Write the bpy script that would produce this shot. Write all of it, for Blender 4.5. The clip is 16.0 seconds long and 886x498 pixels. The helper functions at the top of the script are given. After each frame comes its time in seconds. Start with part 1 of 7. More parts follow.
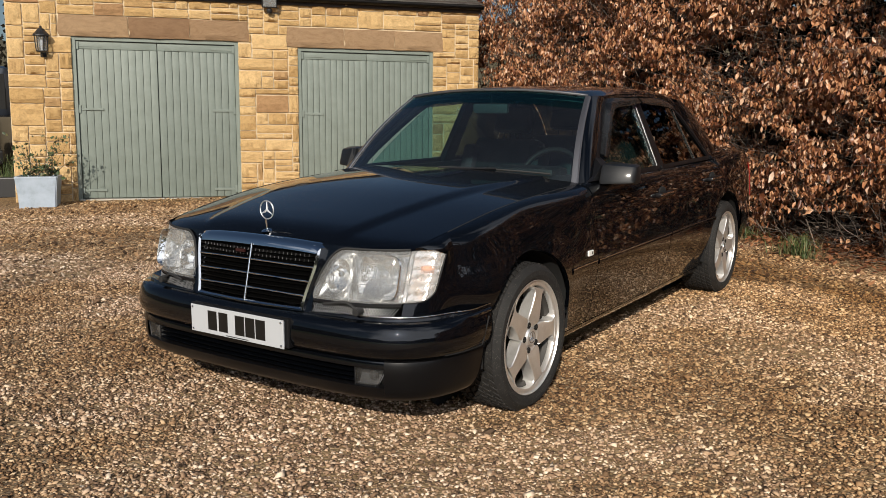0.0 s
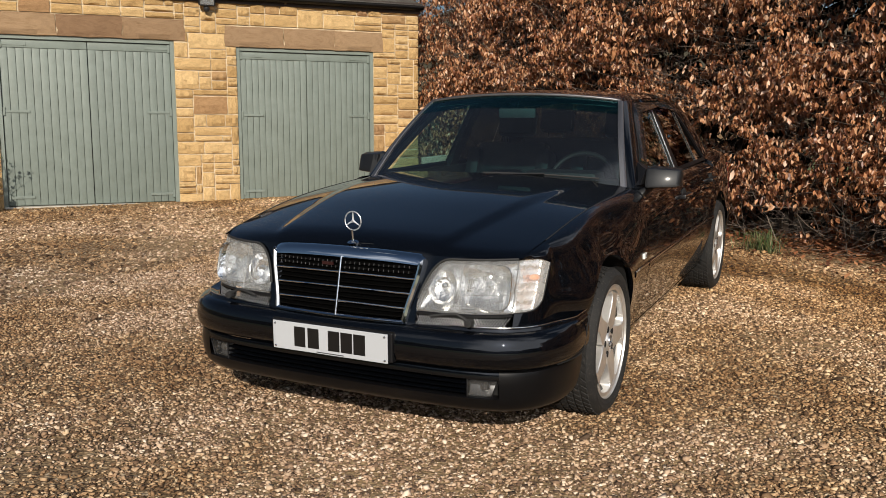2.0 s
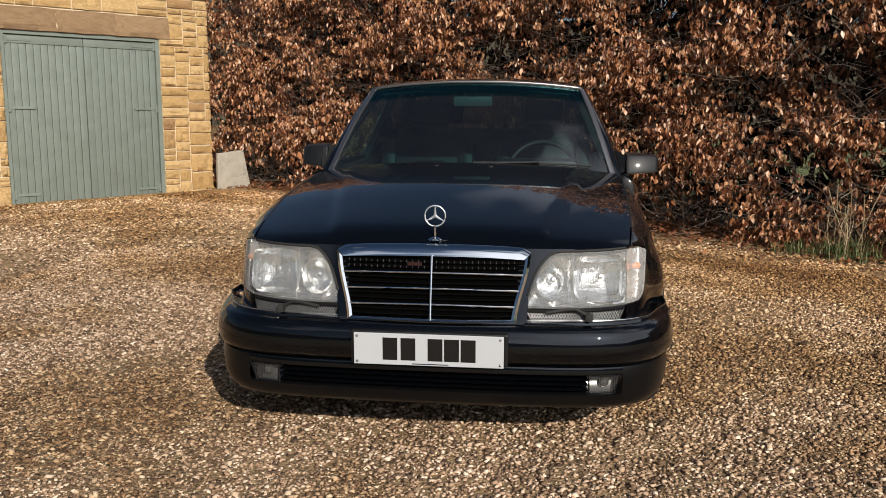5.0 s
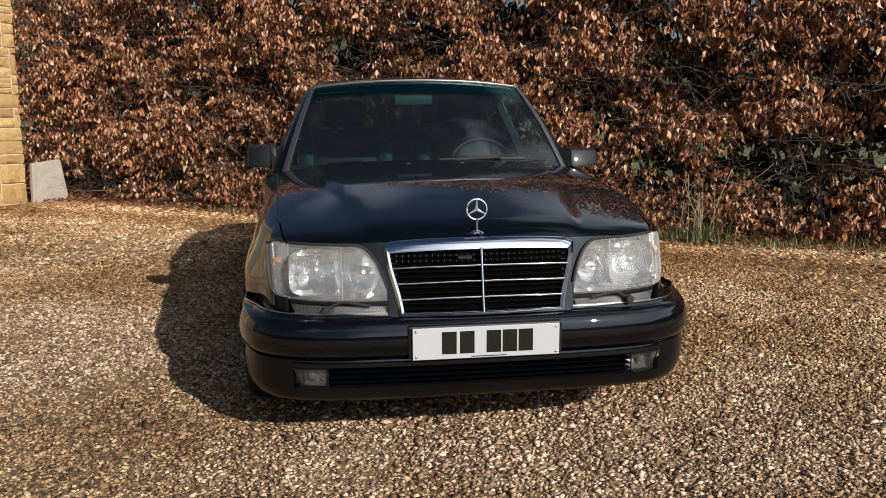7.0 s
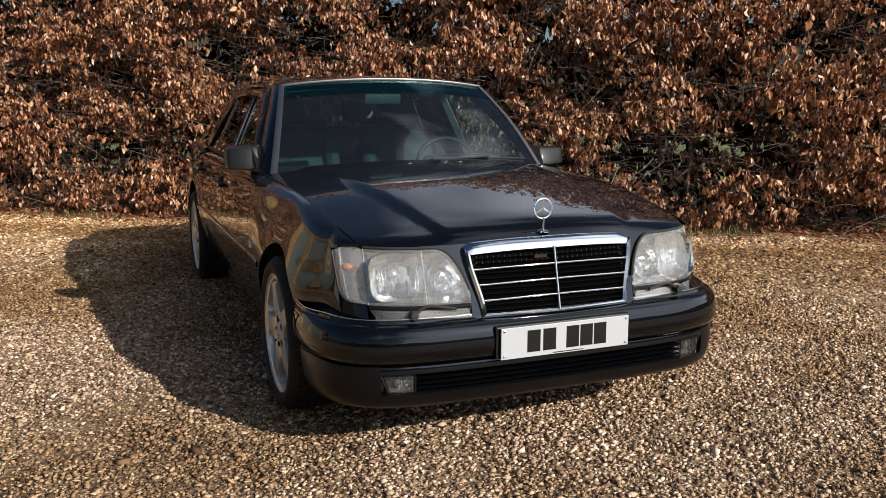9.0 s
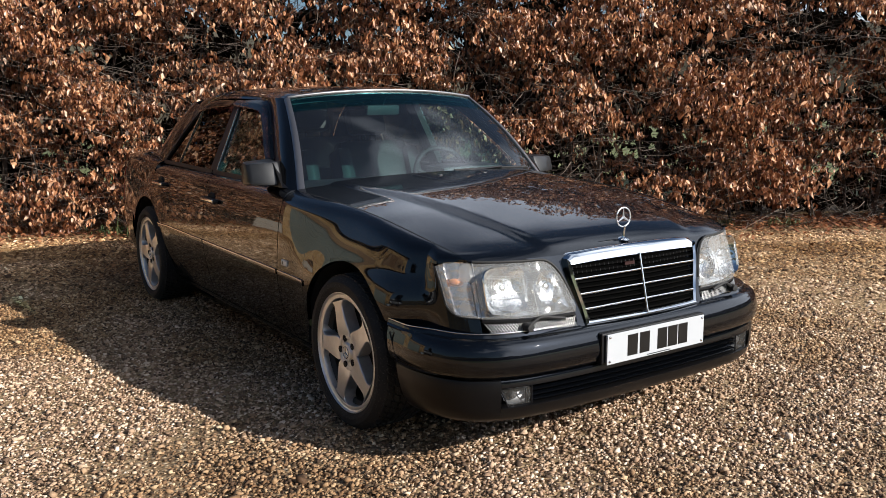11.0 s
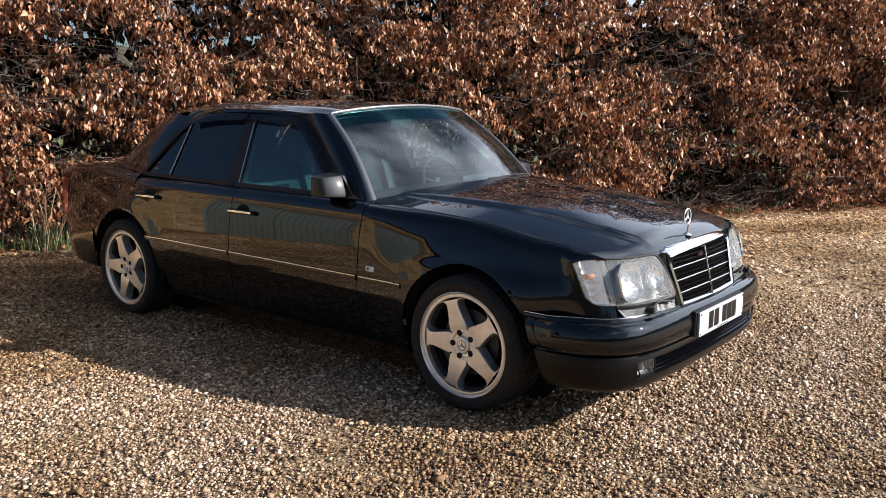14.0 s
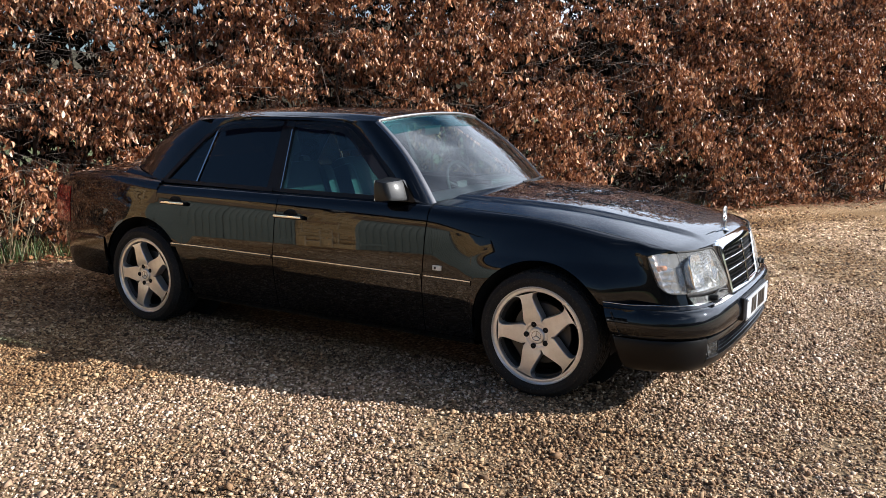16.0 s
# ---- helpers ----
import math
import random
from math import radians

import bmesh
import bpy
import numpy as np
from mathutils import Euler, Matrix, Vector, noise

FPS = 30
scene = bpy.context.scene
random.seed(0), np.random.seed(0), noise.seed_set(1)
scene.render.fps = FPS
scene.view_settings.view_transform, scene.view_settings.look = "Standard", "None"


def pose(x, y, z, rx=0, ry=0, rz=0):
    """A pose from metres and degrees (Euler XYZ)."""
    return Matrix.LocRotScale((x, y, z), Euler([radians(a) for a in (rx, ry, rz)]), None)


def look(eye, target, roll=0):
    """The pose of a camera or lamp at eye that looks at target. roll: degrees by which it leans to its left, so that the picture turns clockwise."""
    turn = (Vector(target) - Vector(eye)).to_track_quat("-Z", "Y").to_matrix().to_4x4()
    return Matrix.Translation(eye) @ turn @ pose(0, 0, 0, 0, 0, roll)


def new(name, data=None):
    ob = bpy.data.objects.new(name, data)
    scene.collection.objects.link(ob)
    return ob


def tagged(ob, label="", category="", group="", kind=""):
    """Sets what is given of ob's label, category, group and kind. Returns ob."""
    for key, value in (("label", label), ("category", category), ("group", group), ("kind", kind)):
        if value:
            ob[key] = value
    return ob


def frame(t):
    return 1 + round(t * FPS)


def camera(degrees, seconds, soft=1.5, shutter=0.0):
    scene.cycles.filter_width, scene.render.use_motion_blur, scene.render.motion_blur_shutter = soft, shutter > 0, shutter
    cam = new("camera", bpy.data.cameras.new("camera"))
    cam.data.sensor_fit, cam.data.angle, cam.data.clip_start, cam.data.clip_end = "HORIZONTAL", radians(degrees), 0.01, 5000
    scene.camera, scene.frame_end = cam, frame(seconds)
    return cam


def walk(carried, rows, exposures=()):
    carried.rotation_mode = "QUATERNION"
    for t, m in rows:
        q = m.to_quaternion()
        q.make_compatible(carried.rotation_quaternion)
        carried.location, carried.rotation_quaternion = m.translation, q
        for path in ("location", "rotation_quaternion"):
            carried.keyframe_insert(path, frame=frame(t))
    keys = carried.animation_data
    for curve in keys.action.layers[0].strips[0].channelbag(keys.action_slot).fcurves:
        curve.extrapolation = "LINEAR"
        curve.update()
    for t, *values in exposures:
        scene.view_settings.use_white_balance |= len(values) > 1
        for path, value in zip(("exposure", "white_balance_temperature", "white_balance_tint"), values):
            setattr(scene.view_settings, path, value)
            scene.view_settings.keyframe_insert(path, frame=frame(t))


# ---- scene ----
cam = camera(54.5, 16.0, soft=0.65)
PATH = [
    (0, (2.531, -3.145, 1.292), (1.429, -1.51, 0.958), -0.1),
    (0.5, (2.375, -3.225, 1.285), (1.314, -1.563, 0.951), -0.1),
    (1, (2.216, -3.38, 1.315), (1.208, -1.686, 0.98), -0.1),
    (1.5, (2.035, -3.475, 1.322), (1.086, -1.747, 0.987), -0.1),
    (2, (1.815, -3.52, 1.331), (0.938, -1.755, 0.992), -0.2),
    (2.5, (1.6, -3.586, 1.331), (0.802, -1.784, 0.99), -0.2),
    (3, (1.386, -3.66, 1.341), (0.684, -1.819, 0.995), -0.3),
    (3.5, (1.151, -3.644, 1.322), (0.55, -1.768, 0.975), -0.2),
    (4, (0.888, -3.647, 1.322), (0.408, -1.737, 0.973), -0.2),
    (4.2, (0.781, -3.672, 1.313), (0.35, -1.751, 0.964), -0.2),
    (6.3, (-0.23, -3.709, 1.276), (-0.125, -1.742, 0.93), -0.0),
    (6.5, (-0.337, -3.722, 1.279), (-0.179, -1.758, 0.931), -0.2),
    (7, (-0.571, -3.708, 1.252), (-0.28, -1.758, 0.914), -0.3),
    (7.5, (-0.798, -3.621, 1.275), (-0.383, -1.696, 0.929), -0.2),
    (8, (-1.043, -3.559, 1.278), (-0.506, -1.664, 0.933), 0.1),
    (8.5, (-1.293, -3.541, 1.285), (-0.652, -1.678, 0.937), -0.0),
    (9, (-1.534, -3.445, 1.274), (-0.784, -1.624, 0.925), 0.0),
    (9.2, (-1.625, -3.396, 1.273), (-0.838, -1.591, 0.923), 0.1),
    (11.3, (-2.517, -2.908, 1.337), (-1.362, -1.313, 0.989), -0.3),
    (11.5, (-2.597, -2.84, 1.35), (-1.406, -1.273, 0.998), -0.2),
    (12, (-2.875, -2.738, 1.376), (-1.598, -1.239, 1.024), -0.2),
    (12.5, (-3.129, -2.663, 1.414), (-1.78, -1.229, 1.059), -0.2),
    (13, (-3.343, -2.53, 1.412), (-1.927, -1.164, 1.056), -0.2),
    (13.5, (-3.548, -2.413, 1.429), (-2.078, -1.106, 1.069), -0.1),
    (14, (-3.827, -2.317, 1.44), (-2.303, -1.073, 1.083), 0.0),
    (14.5, (-4.046, -2.208, 1.476), (-2.478, -1.02, 1.118), 0.0),
    (15, (-4.212, -2.032, 1.452), (-2.599, -0.903, 1.104), 0.2),
    (15.5, (-4.377, -1.874, 1.456), (-2.722, -0.806, 1.11), 0.2),
    (16, (-4.595, -1.688, 1.459), (-2.901, -0.682, 1.113), 0.2),
]
# the drive slopes: SLOPE turns the car's own frame (z square to the gravel) into the upright world
UP = Vector((-0.005, 0.026, 1.0)).normalized()
SLOPE = UP.rotation_difference(Vector((0, 0, 1))).to_matrix().to_4x4()
walk(cam, [(t, SLOPE @ look(eye, target, roll)) for t, eye, target, roll in PATH], [(0, -0.20, 6350, 10), (4, -0.21, 6320, 10), (7, -0.10, 6200, 10), (9, 0.08, 6120, 10), (11.5, 0.46, 5930, 10), (14, 0.66, 5820, 10), (16, 0.73, 5790, 10)])


# ---- light ----
SUN_WAY = SLOPE.to_3x3() @ Vector((0.88, -1.74, 1.0)).normalized()
world = bpy.data.worlds.new("sky")
scene.world = world
world.use_nodes = True
wn, wl = world.node_tree.nodes, world.node_tree.links
sky = wn.new("ShaderNodeTexSky")
sky.sky_type, sky.sun_disc = "NISHITA", False
sky.sun_elevation = math.asin(SUN_WAY.z)
sky.sun_rotation = math.atan2(SUN_WAY.x, SUN_WAY.y)
sky.air_density, sky.dust_density, sky.ozone_density = 1.0, 0.6, 2.0
# thin broken cloud over the blue
geo = wn.new("ShaderNodeTexCoord")
cn = wn.new("ShaderNodeTexNoise")
cn.inputs["Scale"].default_value, cn.inputs["Detail"].default_value, cn.inputs["Roughness"].default_value = 1.7, 3, 0.5
cr = wn.new("ShaderNodeValToRGB")
cr.color_ramp.elements[0].position, cr.color_ramp.elements[1].position = 0.52, 0.74
cmix = wn.new("ShaderNodeMix")
cmix.data_type = "RGBA"
cmix.inputs["B"].default_value = (24.0, 24.8, 26.4, 1)
wl.new(geo.outputs["Generated"], cn.inputs["Vector"])
# the cloud thickens towards the east
bank = wn.new("ShaderNodeVectorMath")
bank.operation = "DOT_PRODUCT"
bank.inputs[1].default_value = (0.30, -0.18, 0.0)
total = wn.new("ShaderNodeMath")
wl.new(geo.outputs["Generated"], bank.inputs[0])
wl.new(bank.outputs["Value"], total.inputs[0])
wl.new(cn.outputs["Fac"], total.inputs[1])
wl.new(total.outputs["Value"], cr.inputs["Fac"])
wl.new(cr.outputs["Color"], cmix.inputs["Factor"])
wl.new(sky.outputs["Color"], cmix.inputs["A"])
wl.new(cmix.outputs["Result"], wn["Background"].inputs["Color"])
wn["Background"].inputs["Strength"].default_value = 0.050
sun = new("sun", bpy.data.lights.new("sun", "SUN"))
sun.data.energy, sun.data.angle, sun.data.color = 5.5, radians(0.55), (1.0, 0.90, 0.76)
sun.matrix_world = look(SUN_WAY * 30, (0, 0, 0))
scene.view_settings.exposure = 0.0


# ---- materials ----
def rgba(c):
    return (*c, 1.0)


def mat(name, color, rough=0.5, metal=0.0, **more):
    m = bpy.data.materials.new(name)
    m.use_nodes = True
    b = m.node_tree.nodes["Principled BSDF"]
    b.inputs["Base Color"].default_value = rgba(color)
    b.inputs["Roughness"].default_value = rough
    b.inputs["Metallic"].default_value = metal
    for key, v in more.items():
        b.inputs[key.replace("_", " ")].default_value = v
    return m


def nodes_of(m):
    return m.node_tree.nodes, m.node_tree.links, m.node_tree.nodes["Principled BSDF"]


def ramp(m, source, stops):
    n, l, b = nodes_of(m)
    r = n.new("ShaderNodeValToRGB")
    while len(r.color_ramp.elements) < len(stops):
        r.color_ramp.elements.new(0.5)
    for e, (p, c) in zip(r.color_ramp.elements, stops):
        e.position, e.color = p, rgba(c)
    l.new(source, r.inputs["Fac"])
    return r.outputs["Color"]


def noise_node(m, scale, detail=4, rough=0.55, space="Object"):
    n, l, b = nodes_of(m)
    tc = n.new("ShaderNodeTexCoord")
    t = n.new("ShaderNodeTexNoise")
    t.inputs["Scale"].default_value, t.inputs["Detail"].default_value, t.inputs["Roughness"].default_value = scale, detail, rough
    l.new(tc.outputs[space], t.inputs["Vector"])
    return t.outputs["Fac"]


def mixc(m, fac, a, b_, blend="MIX"):
    n, l, b = nodes_of(m)
    x = n.new("ShaderNodeMix")
    x.data_type, x.blend_type = "RGBA", blend
    for key, v in (("Factor", fac), ("A", a), ("B", b_)):
        if isinstance(v, (int, float)):
            x.inputs[key].default_value = v
        elif isinstance(v, tuple):
            x.inputs[key].default_value = rgba(v)
        else:
            l.new(v, x.inputs[key])
    return x.outputs["Result"]


def bump(m, height, strength, dist):
    n, l, b = nodes_of(m)
    k = n.new("ShaderNodeBump")
    k.inputs["Strength"].default_value, k.inputs["Distance"].default_value = strength, dist
    l.new(height, k.inputs["Height"])
    if b.inputs["Normal"].links:
        l.new(b.inputs["Normal"].links[0].from_socket, k.inputs["Normal"])
    l.new(k.outputs["Normal"], b.inputs["Normal"])


def to_base(m, socket):
    n, l, b = nodes_of(m)
    l.new(socket, b.inputs["Base Color"])


def island(m):
    return m.node_tree.nodes.new("ShaderNodeNewGeometry").outputs["Random Per Island"]


def per_object(m):
    return m.node_tree.nodes.new("ShaderNodeObjectInfo").outputs["Random"]


# car
M_PAINT = mat("black_metallic_paint", (0.003, 0.004, 0.006), 0.38, 0.6, Coat_Weight=1.0, Coat_Roughness=0.02, Coat_IOR=1.52, Specular_IOR_Level=0.0)
f = noise_node(M_PAINT, 900, 2)
to_base(M_PAINT, mixc(M_PAINT, f, (0.0008, 0.0010, 0.0015), (0.0065, 0.0080, 0.0115)))
d = noise_node(M_PAINT, 3.5, 5)
n_, l_, b_ = nodes_of(M_PAINT)
rr = n_.new("ShaderNodeMapRange")
rr.inputs["To Min"].default_value, rr.inputs["To Max"].default_value = 0.006, 0.035
l_.new(d, rr.inputs["Value"])
l_.new(rr.outputs["Result"], b_.inputs["Coat Roughness"])
M_TRIM = mat("black_trim", (0.006, 0.006, 0.007), 0.42, Specular_IOR_Level=0.35)
bump(M_TRIM, noise_node(M_TRIM, 600, 2), 0.15, 0.001)
M_RUBBER = mat("black_rubber", (0.014, 0.014, 0.014), 0.75)
bump(M_RUBBER, noise_node(M_RUBBER, 300, 3), 0.2, 0.001)
M_TYRE = mat("tyre_rubber", (0.022, 0.021, 0.020), 0.8)
to_base(M_TYRE, mixc(M_TYRE, ramp(M_TYRE, noise_node(M_TYRE, 150, 3, 0.6), [(0.58, (0, 0, 0)), (0.72, (0.55, 0.55, 0.55))]), ramp(M_TYRE, noise_node(M_TYRE, 14, 6, 0.7), [(0.3, (0.005, 0.005, 0.005)), (0.7, (0.015, 0.014, 0.013))]), (0.13, 0.115, 0.095)))
bump(M_TYRE, noise_node(M_TYRE, 160, 3), 0.3, 0.002)
# near-black leaf colour with the shade of deep foliage put into it
M_DEEP = mat("shade_dark_leaf", (0.016, 0.014, 0.009), 0.9, Specular_IOR_Level=0.1)
M_DARK = mat("unlit_black", (0.006, 0.006, 0.006), 0.9)
M_CHROME = mat("chrome", (0.80, 0.81, 0.82), 0.07, 1.0)
M_CHROME2 = mat("satin_trim_metal", (0.62, 0.63, 0.64), 0.22, 1.0)
M_ALLOY = mat("silver_wheel_paint", (0.50, 0.49, 0.47), 0.36, 0.78, Coat_Weight=0.4, Coat_Roughness=0.12)
to_base(M_ALLOY, ramp(M_ALLOY, noise_node(M_ALLOY, 9, 6, 0.7), [(0.3, (0.66, 0.64, 0.61)), (0.65, (0.84, 0.83, 0.81))]))
M_BARREL = mat("dark_inner_rim", (0.045, 0.042, 0.038), 0.6, 0.4)
M_VALANCE = mat("satin_black_valance", (0.0035, 0.0035, 0.004), 0.30, Specular_IOR_Level=0.28)
M_PILLARTRIM = mat("grey_satin_trim", (0.30, 0.29, 0.295), 0.36, 0.92)
M_MIRRORCAP = mat("satin_black_mirror_cap", (0.010, 0.0105, 0.0115), 0.48, 0.1, Specular_IOR_Level=0.3, Coat_Weight=0.3, Coat_Roughness=0.12)
M_TICK = mat("dull_grille_tick", (0.12, 0.12, 0.12), 0.4, 0.5)
M_MIRRORBACK = mat("grey_mirror_shell", (0.05, 0.053, 0.055), 0.5)
M_REPEATER = mat("white_lens_plastic", (0.80, 0.79, 0.75), 0.25)
M_STAR = mat("bright_ornament_metal", (0.86, 0.86, 0.87), 0.33, 0.85)
M_DISC = mat("brake_disc_iron", (0.07, 0.065, 0.06), 0.4, 0.8)
M_VANE = mat("black_grille_plastic", (0.002, 0.002, 0.002), 0.4, Specular_IOR_Level=0.06)
M_PLATE = mat("plate_white", (0.45, 0.47, 0.495), 0.3)
M_PLATEINK = mat("plate_black", (0.008, 0.008, 0.008), 0.3)
M_SEAT = mat("grey_black_leather", (0.012, 0.012, 0.013), 0.52, Specular_IOR_Level=0.3)
bump(M_SEAT, noise_node(M_SEAT, 120, 4), 0.3, 0.002)
M_DASH = mat("dark_dash_plastic", (0.010, 0.010, 0.011), 0.55)
M_LINER = mat("grey_headliner", (0.16, 0.16, 0.16), 0.9)
M_AMBER = mat("amber_bulb_glass", (0.80, 0.33, 0.13), 0.30)
M_RED = mat("red_lamp_plastic", (0.25, 0.01, 0.01), 0.12, Coat_Weight=1.0)
M_BADGE = mat("badge_red", (0.022, 0.005, 0.005), 0.4)
M_REFLECT = mat("lamp_reflector", (0.86, 0.86, 0.85), 0.10, 1.0)
M_MESH = mat("grey_mesh_metal", (0.30, 0.30, 0.30), 0.40, 0.5)
bump(M_REFLECT, noise_node(M_REFLECT, 45, 2), 0.45, 0.006)
M_BEZEL = mat("lamp_bowl_silver", (0.74, 0.74, 0.73), 0.18, 1.0)
bump(M_BEZEL, noise_node(M_BEZEL, 30, 3), 0.5, 0.010)


def pane(name, tint, rough=0.0, ior=1.5, flutes=0.0, haze=0.0, haze_more=0.0):
    """Thin glass: clear, glossy by Fresnel, with a little whitish dust or fluting."""
    m = bpy.data.materials.new(name)
    m.use_nodes = True
    n, l = m.node_tree.nodes, m.node_tree.links
    n.remove(n["Principled BSDF"])
    tr, gl, fr, mx = (n.new(k) for k in ("ShaderNodeBsdfTransparent", "ShaderNodeBsdfGlossy", "ShaderNodeLayerWeight", "ShaderNodeMixShader"))
    tr.inputs["Color"].default_value = rgba(tint)
    gl.inputs["Roughness"].default_value = rough
    # Schlick: the same from either side of the pane
    f0 = ((ior - 1) / (ior + 1)) ** 2
    fr.inputs["Blend"].default_value = 0.5
    pw, ma = n.new("ShaderNodeMath"), n.new("ShaderNodeMath")
    pw.operation, ma.operation = "POWER", "MULTIPLY_ADD"
    pw.inputs[1].default_value, ma.inputs[1].default_value, ma.inputs[2].default_value = 5.0, 1 - f0, f0
    l.new(fr.outputs["Facing"], pw.inputs[0])
    l.new(pw.outputs["Value"], ma.inputs[0])
    l.new(ma.outputs["Value"], mx.inputs["Fac"])
    l.new(tr.outputs["BSDF"], mx.inputs[1])
    l.new(gl.outputs["BSDF"], mx.inputs[2])
    last = mx.outputs["Shader"]
    if haze:
        df, m2, tc, ns, mr = (n.new(k) for k in ("ShaderNodeBsdfDiffuse", "ShaderNodeMixShader", "ShaderNodeTexCoord", "ShaderNodeTexNoise", "ShaderNodeMapRange"))
        df.inputs["Color"].default_value = (0.82, 0.82, 0.80, 1)
        ns.inputs["Scale"].default_value, ns.inputs["Detail"].default_value = 14, 5
        l.new(tc.outputs["Object"], ns.inputs["Vector"])
        source = ns.outputs["Fac"]
        if flutes:
            wv, mu = n.new("ShaderNodeTexWave"), n.new("ShaderNodeMath")
            wv.bands_direction = "X"
            wv.inputs["Scale"].default_value, wv.inputs["Distortion"].default_value = flutes, 0.3
            l.new(tc.outputs["Object"], wv.inputs["Vector"])
            mu.operation = "MULTIPLY"
            l.new(wv.outputs["Fac"], mu.inputs[0])
            l.new(source, mu.inputs[1])
            source = mu.outputs["Value"]
            bp = n.new("ShaderNodeBump")
            bp.inputs["Strength"].default_value, bp.inputs["Distance"].default_value = 0.5, 0.004
            l.new(wv.outputs["Fac"], bp.inputs["Height"])
            l.new(bp.outputs["Normal"], gl.inputs["Normal"])
        mr.inputs["From Min"].default_value, mr.inputs["From Max"].default_value = 0.15, 0.6
        mr.inputs["To Min"].default_value, mr.inputs["To Max"].default_value = haze, haze + haze_more
        l.new(source, mr.inputs["Value"])
        l.new(mr.outputs["Result"], m2.inputs["Fac"])
        l.new(last, m2.inputs[1])
        l.new(df.outputs["BSDF"], m2.inputs[2])
        last = m2.outputs["Shader"]
    l.new(last, n["Material Output"].inputs["Surface"])
    return m


M_SCREEN = pane("windscreen_glass", (0.62, 0.80, 0.78), 0.0, 2.25, 0, 0.003, 0.004)
M_BAND = pane("windscreen_shade_band", (0.40, 0.74, 0.76), 0.0, 1.1)
M_FRONTGLASS = pane("green_side_glass", (0.66, 0.82, 0.80), 0.0, 1.75)
M_SIDEGLASS = pane("tinted_side_glass", (0.22, 0.25, 0.25), 0.0, 1.7)
M_REARGLASS = pane("dark_rear_glass", (0.07, 0.08, 0.08), 0.0, 1.6)
M_SMOKE = pane("smoked_acrylic", (0.22, 0.14, 0.19), 0.06, 1.5, 0, 0.007, 0.006)
M_INDGLASS = pane("indicator_glass", (0.96, 0.94, 0.92), 0.02, 1.5, 0, 0.17, 0.12)
M_FLUTE = pane("pressed_glass_edge", (0.55, 0.55, 0.55), 0.1, 1.9, 0, 0.10, 0.10)
M_FOGBOWL = mat("dull_fog_bowl", (0.16, 0.16, 0.16), 0.3, 0.7)
M_INDBOWL = mat("stepped_lamp_bowl", (0.80, 0.73, 0.69), 0.20, 1.0)
# amber blotches in the bowl's colour stand in for reflections of the bulb
to_base(M_INDBOWL, ramp(M_INDBOWL, noise_node(M_INDBOWL, 24, 2), [(0.45, (0.84, 0.82, 0.80)), (0.66, (0.84, 0.66, 0.52))]))
bump(M_INDBOWL, noise_node(M_INDBOWL, 60, 2), 0.6, 0.006)
M_LENS = pane("headlamp_glass", (0.95, 0.95, 0.94), 0.02, 1.5, 0, 0.065, 0.09)
M_FOGLENS = pane("fog_lamp_glass", (0.75, 0.75, 0.75), 0.04, 1.5, 36, 0.012, 0.05)
M_LANTERN = pane("lantern_glass", (0.85, 0.88, 0.9), 0.05, 1.5, 0, 0.05, 0.1)

# setting
M_MORTAR = mat("lime_mortar", (0.62, 0.50, 0.33), 0.95)
to_base(M_MORTAR, ramp(M_MORTAR, noise_node(M_MORTAR, 9, 6, 0.65), [(0.3, (0.52, 0.41, 0.26)), (0.7, (0.66, 0.55, 0.38))]))
bump(M_MORTAR, noise_node(M_MORTAR, 70, 5, 0.7), 0.5, 0.008)


def stone_material(name, low, mid, high, dark, rough_scale=26):
    m = mat(name, mid, 0.92)
    base = ramp(m, per_object(m), [(0.0, low), (0.3, mid), (0.62, high), (0.9, mid), (1.0, dark)])
    veins = noise_node(m, 5, 6, 0.7, "Object")
    base = mixc(m, 1.0, base, ramp(m, veins, [(0.25, (0.66, 0.60, 0.52)), (0.55, (1.0, 0.98, 0.95)), (0.8, (1.12, 1.08, 1.0))]), "MULTIPLY")
    grain = noise_node(m, 130, 4, 0.7, "Object")
    to_base(m, mixc(m, 0.5, base, ramp(m, grain, [(0.3, (0.55, 0.52, 0.48)), (0.7, (1.2, 1.2, 1.18))]), "MULTIPLY"))
    bump(m, noise_node(m, rough_scale, 7, 0.72, "Object"), 0.75, 0.03)
    return m


M_STONE = stone_material("honey_sandstone", (0.56, 0.365, 0.155), (0.68, 0.460, 0.210), (0.79, 0.565, 0.285), (0.40, 0.235, 0.12))
M_LINTEL = stone_material("brown_gritstone", (0.29, 0.18, 0.10), (0.36, 0.24, 0.14), (0.44, 0.30, 0.175), (0.26, 0.155, 0.085), 34)
M_DOOR = mat("sage_grey_paint", (0.155, 0.205, 0.185), 0.55)
b0 = ramp(M_DOOR, per_object(M_DOOR), [(0.0, (0.152, 0.182, 0.160)), (1.0, (0.180, 0.212, 0.186))])
to_base(M_DOOR, mixc(M_DOOR, 0.6, b0, ramp(M_DOOR, noise_node(M_DOOR, 7, 7, 0.7), [(0.28, (0.72, 0.72, 0.70)), (0.6, (1.05, 1.05, 1.05))]), "MULTIPLY"))
bump(M_DOOR, noise_node(M_DOOR, 45, 5), 0.2, 0.003)
M_FASCIA = mat("dark_brown_fascia", (0.030, 0.020, 0.014), 0.6)
to_base(M_FASCIA, ramp(M_FASCIA, noise_node(M_FASCIA, 6, 6), [(0.3, (0.020, 0.013, 0.010)), (0.7, (0.045, 0.030, 0.021))]))
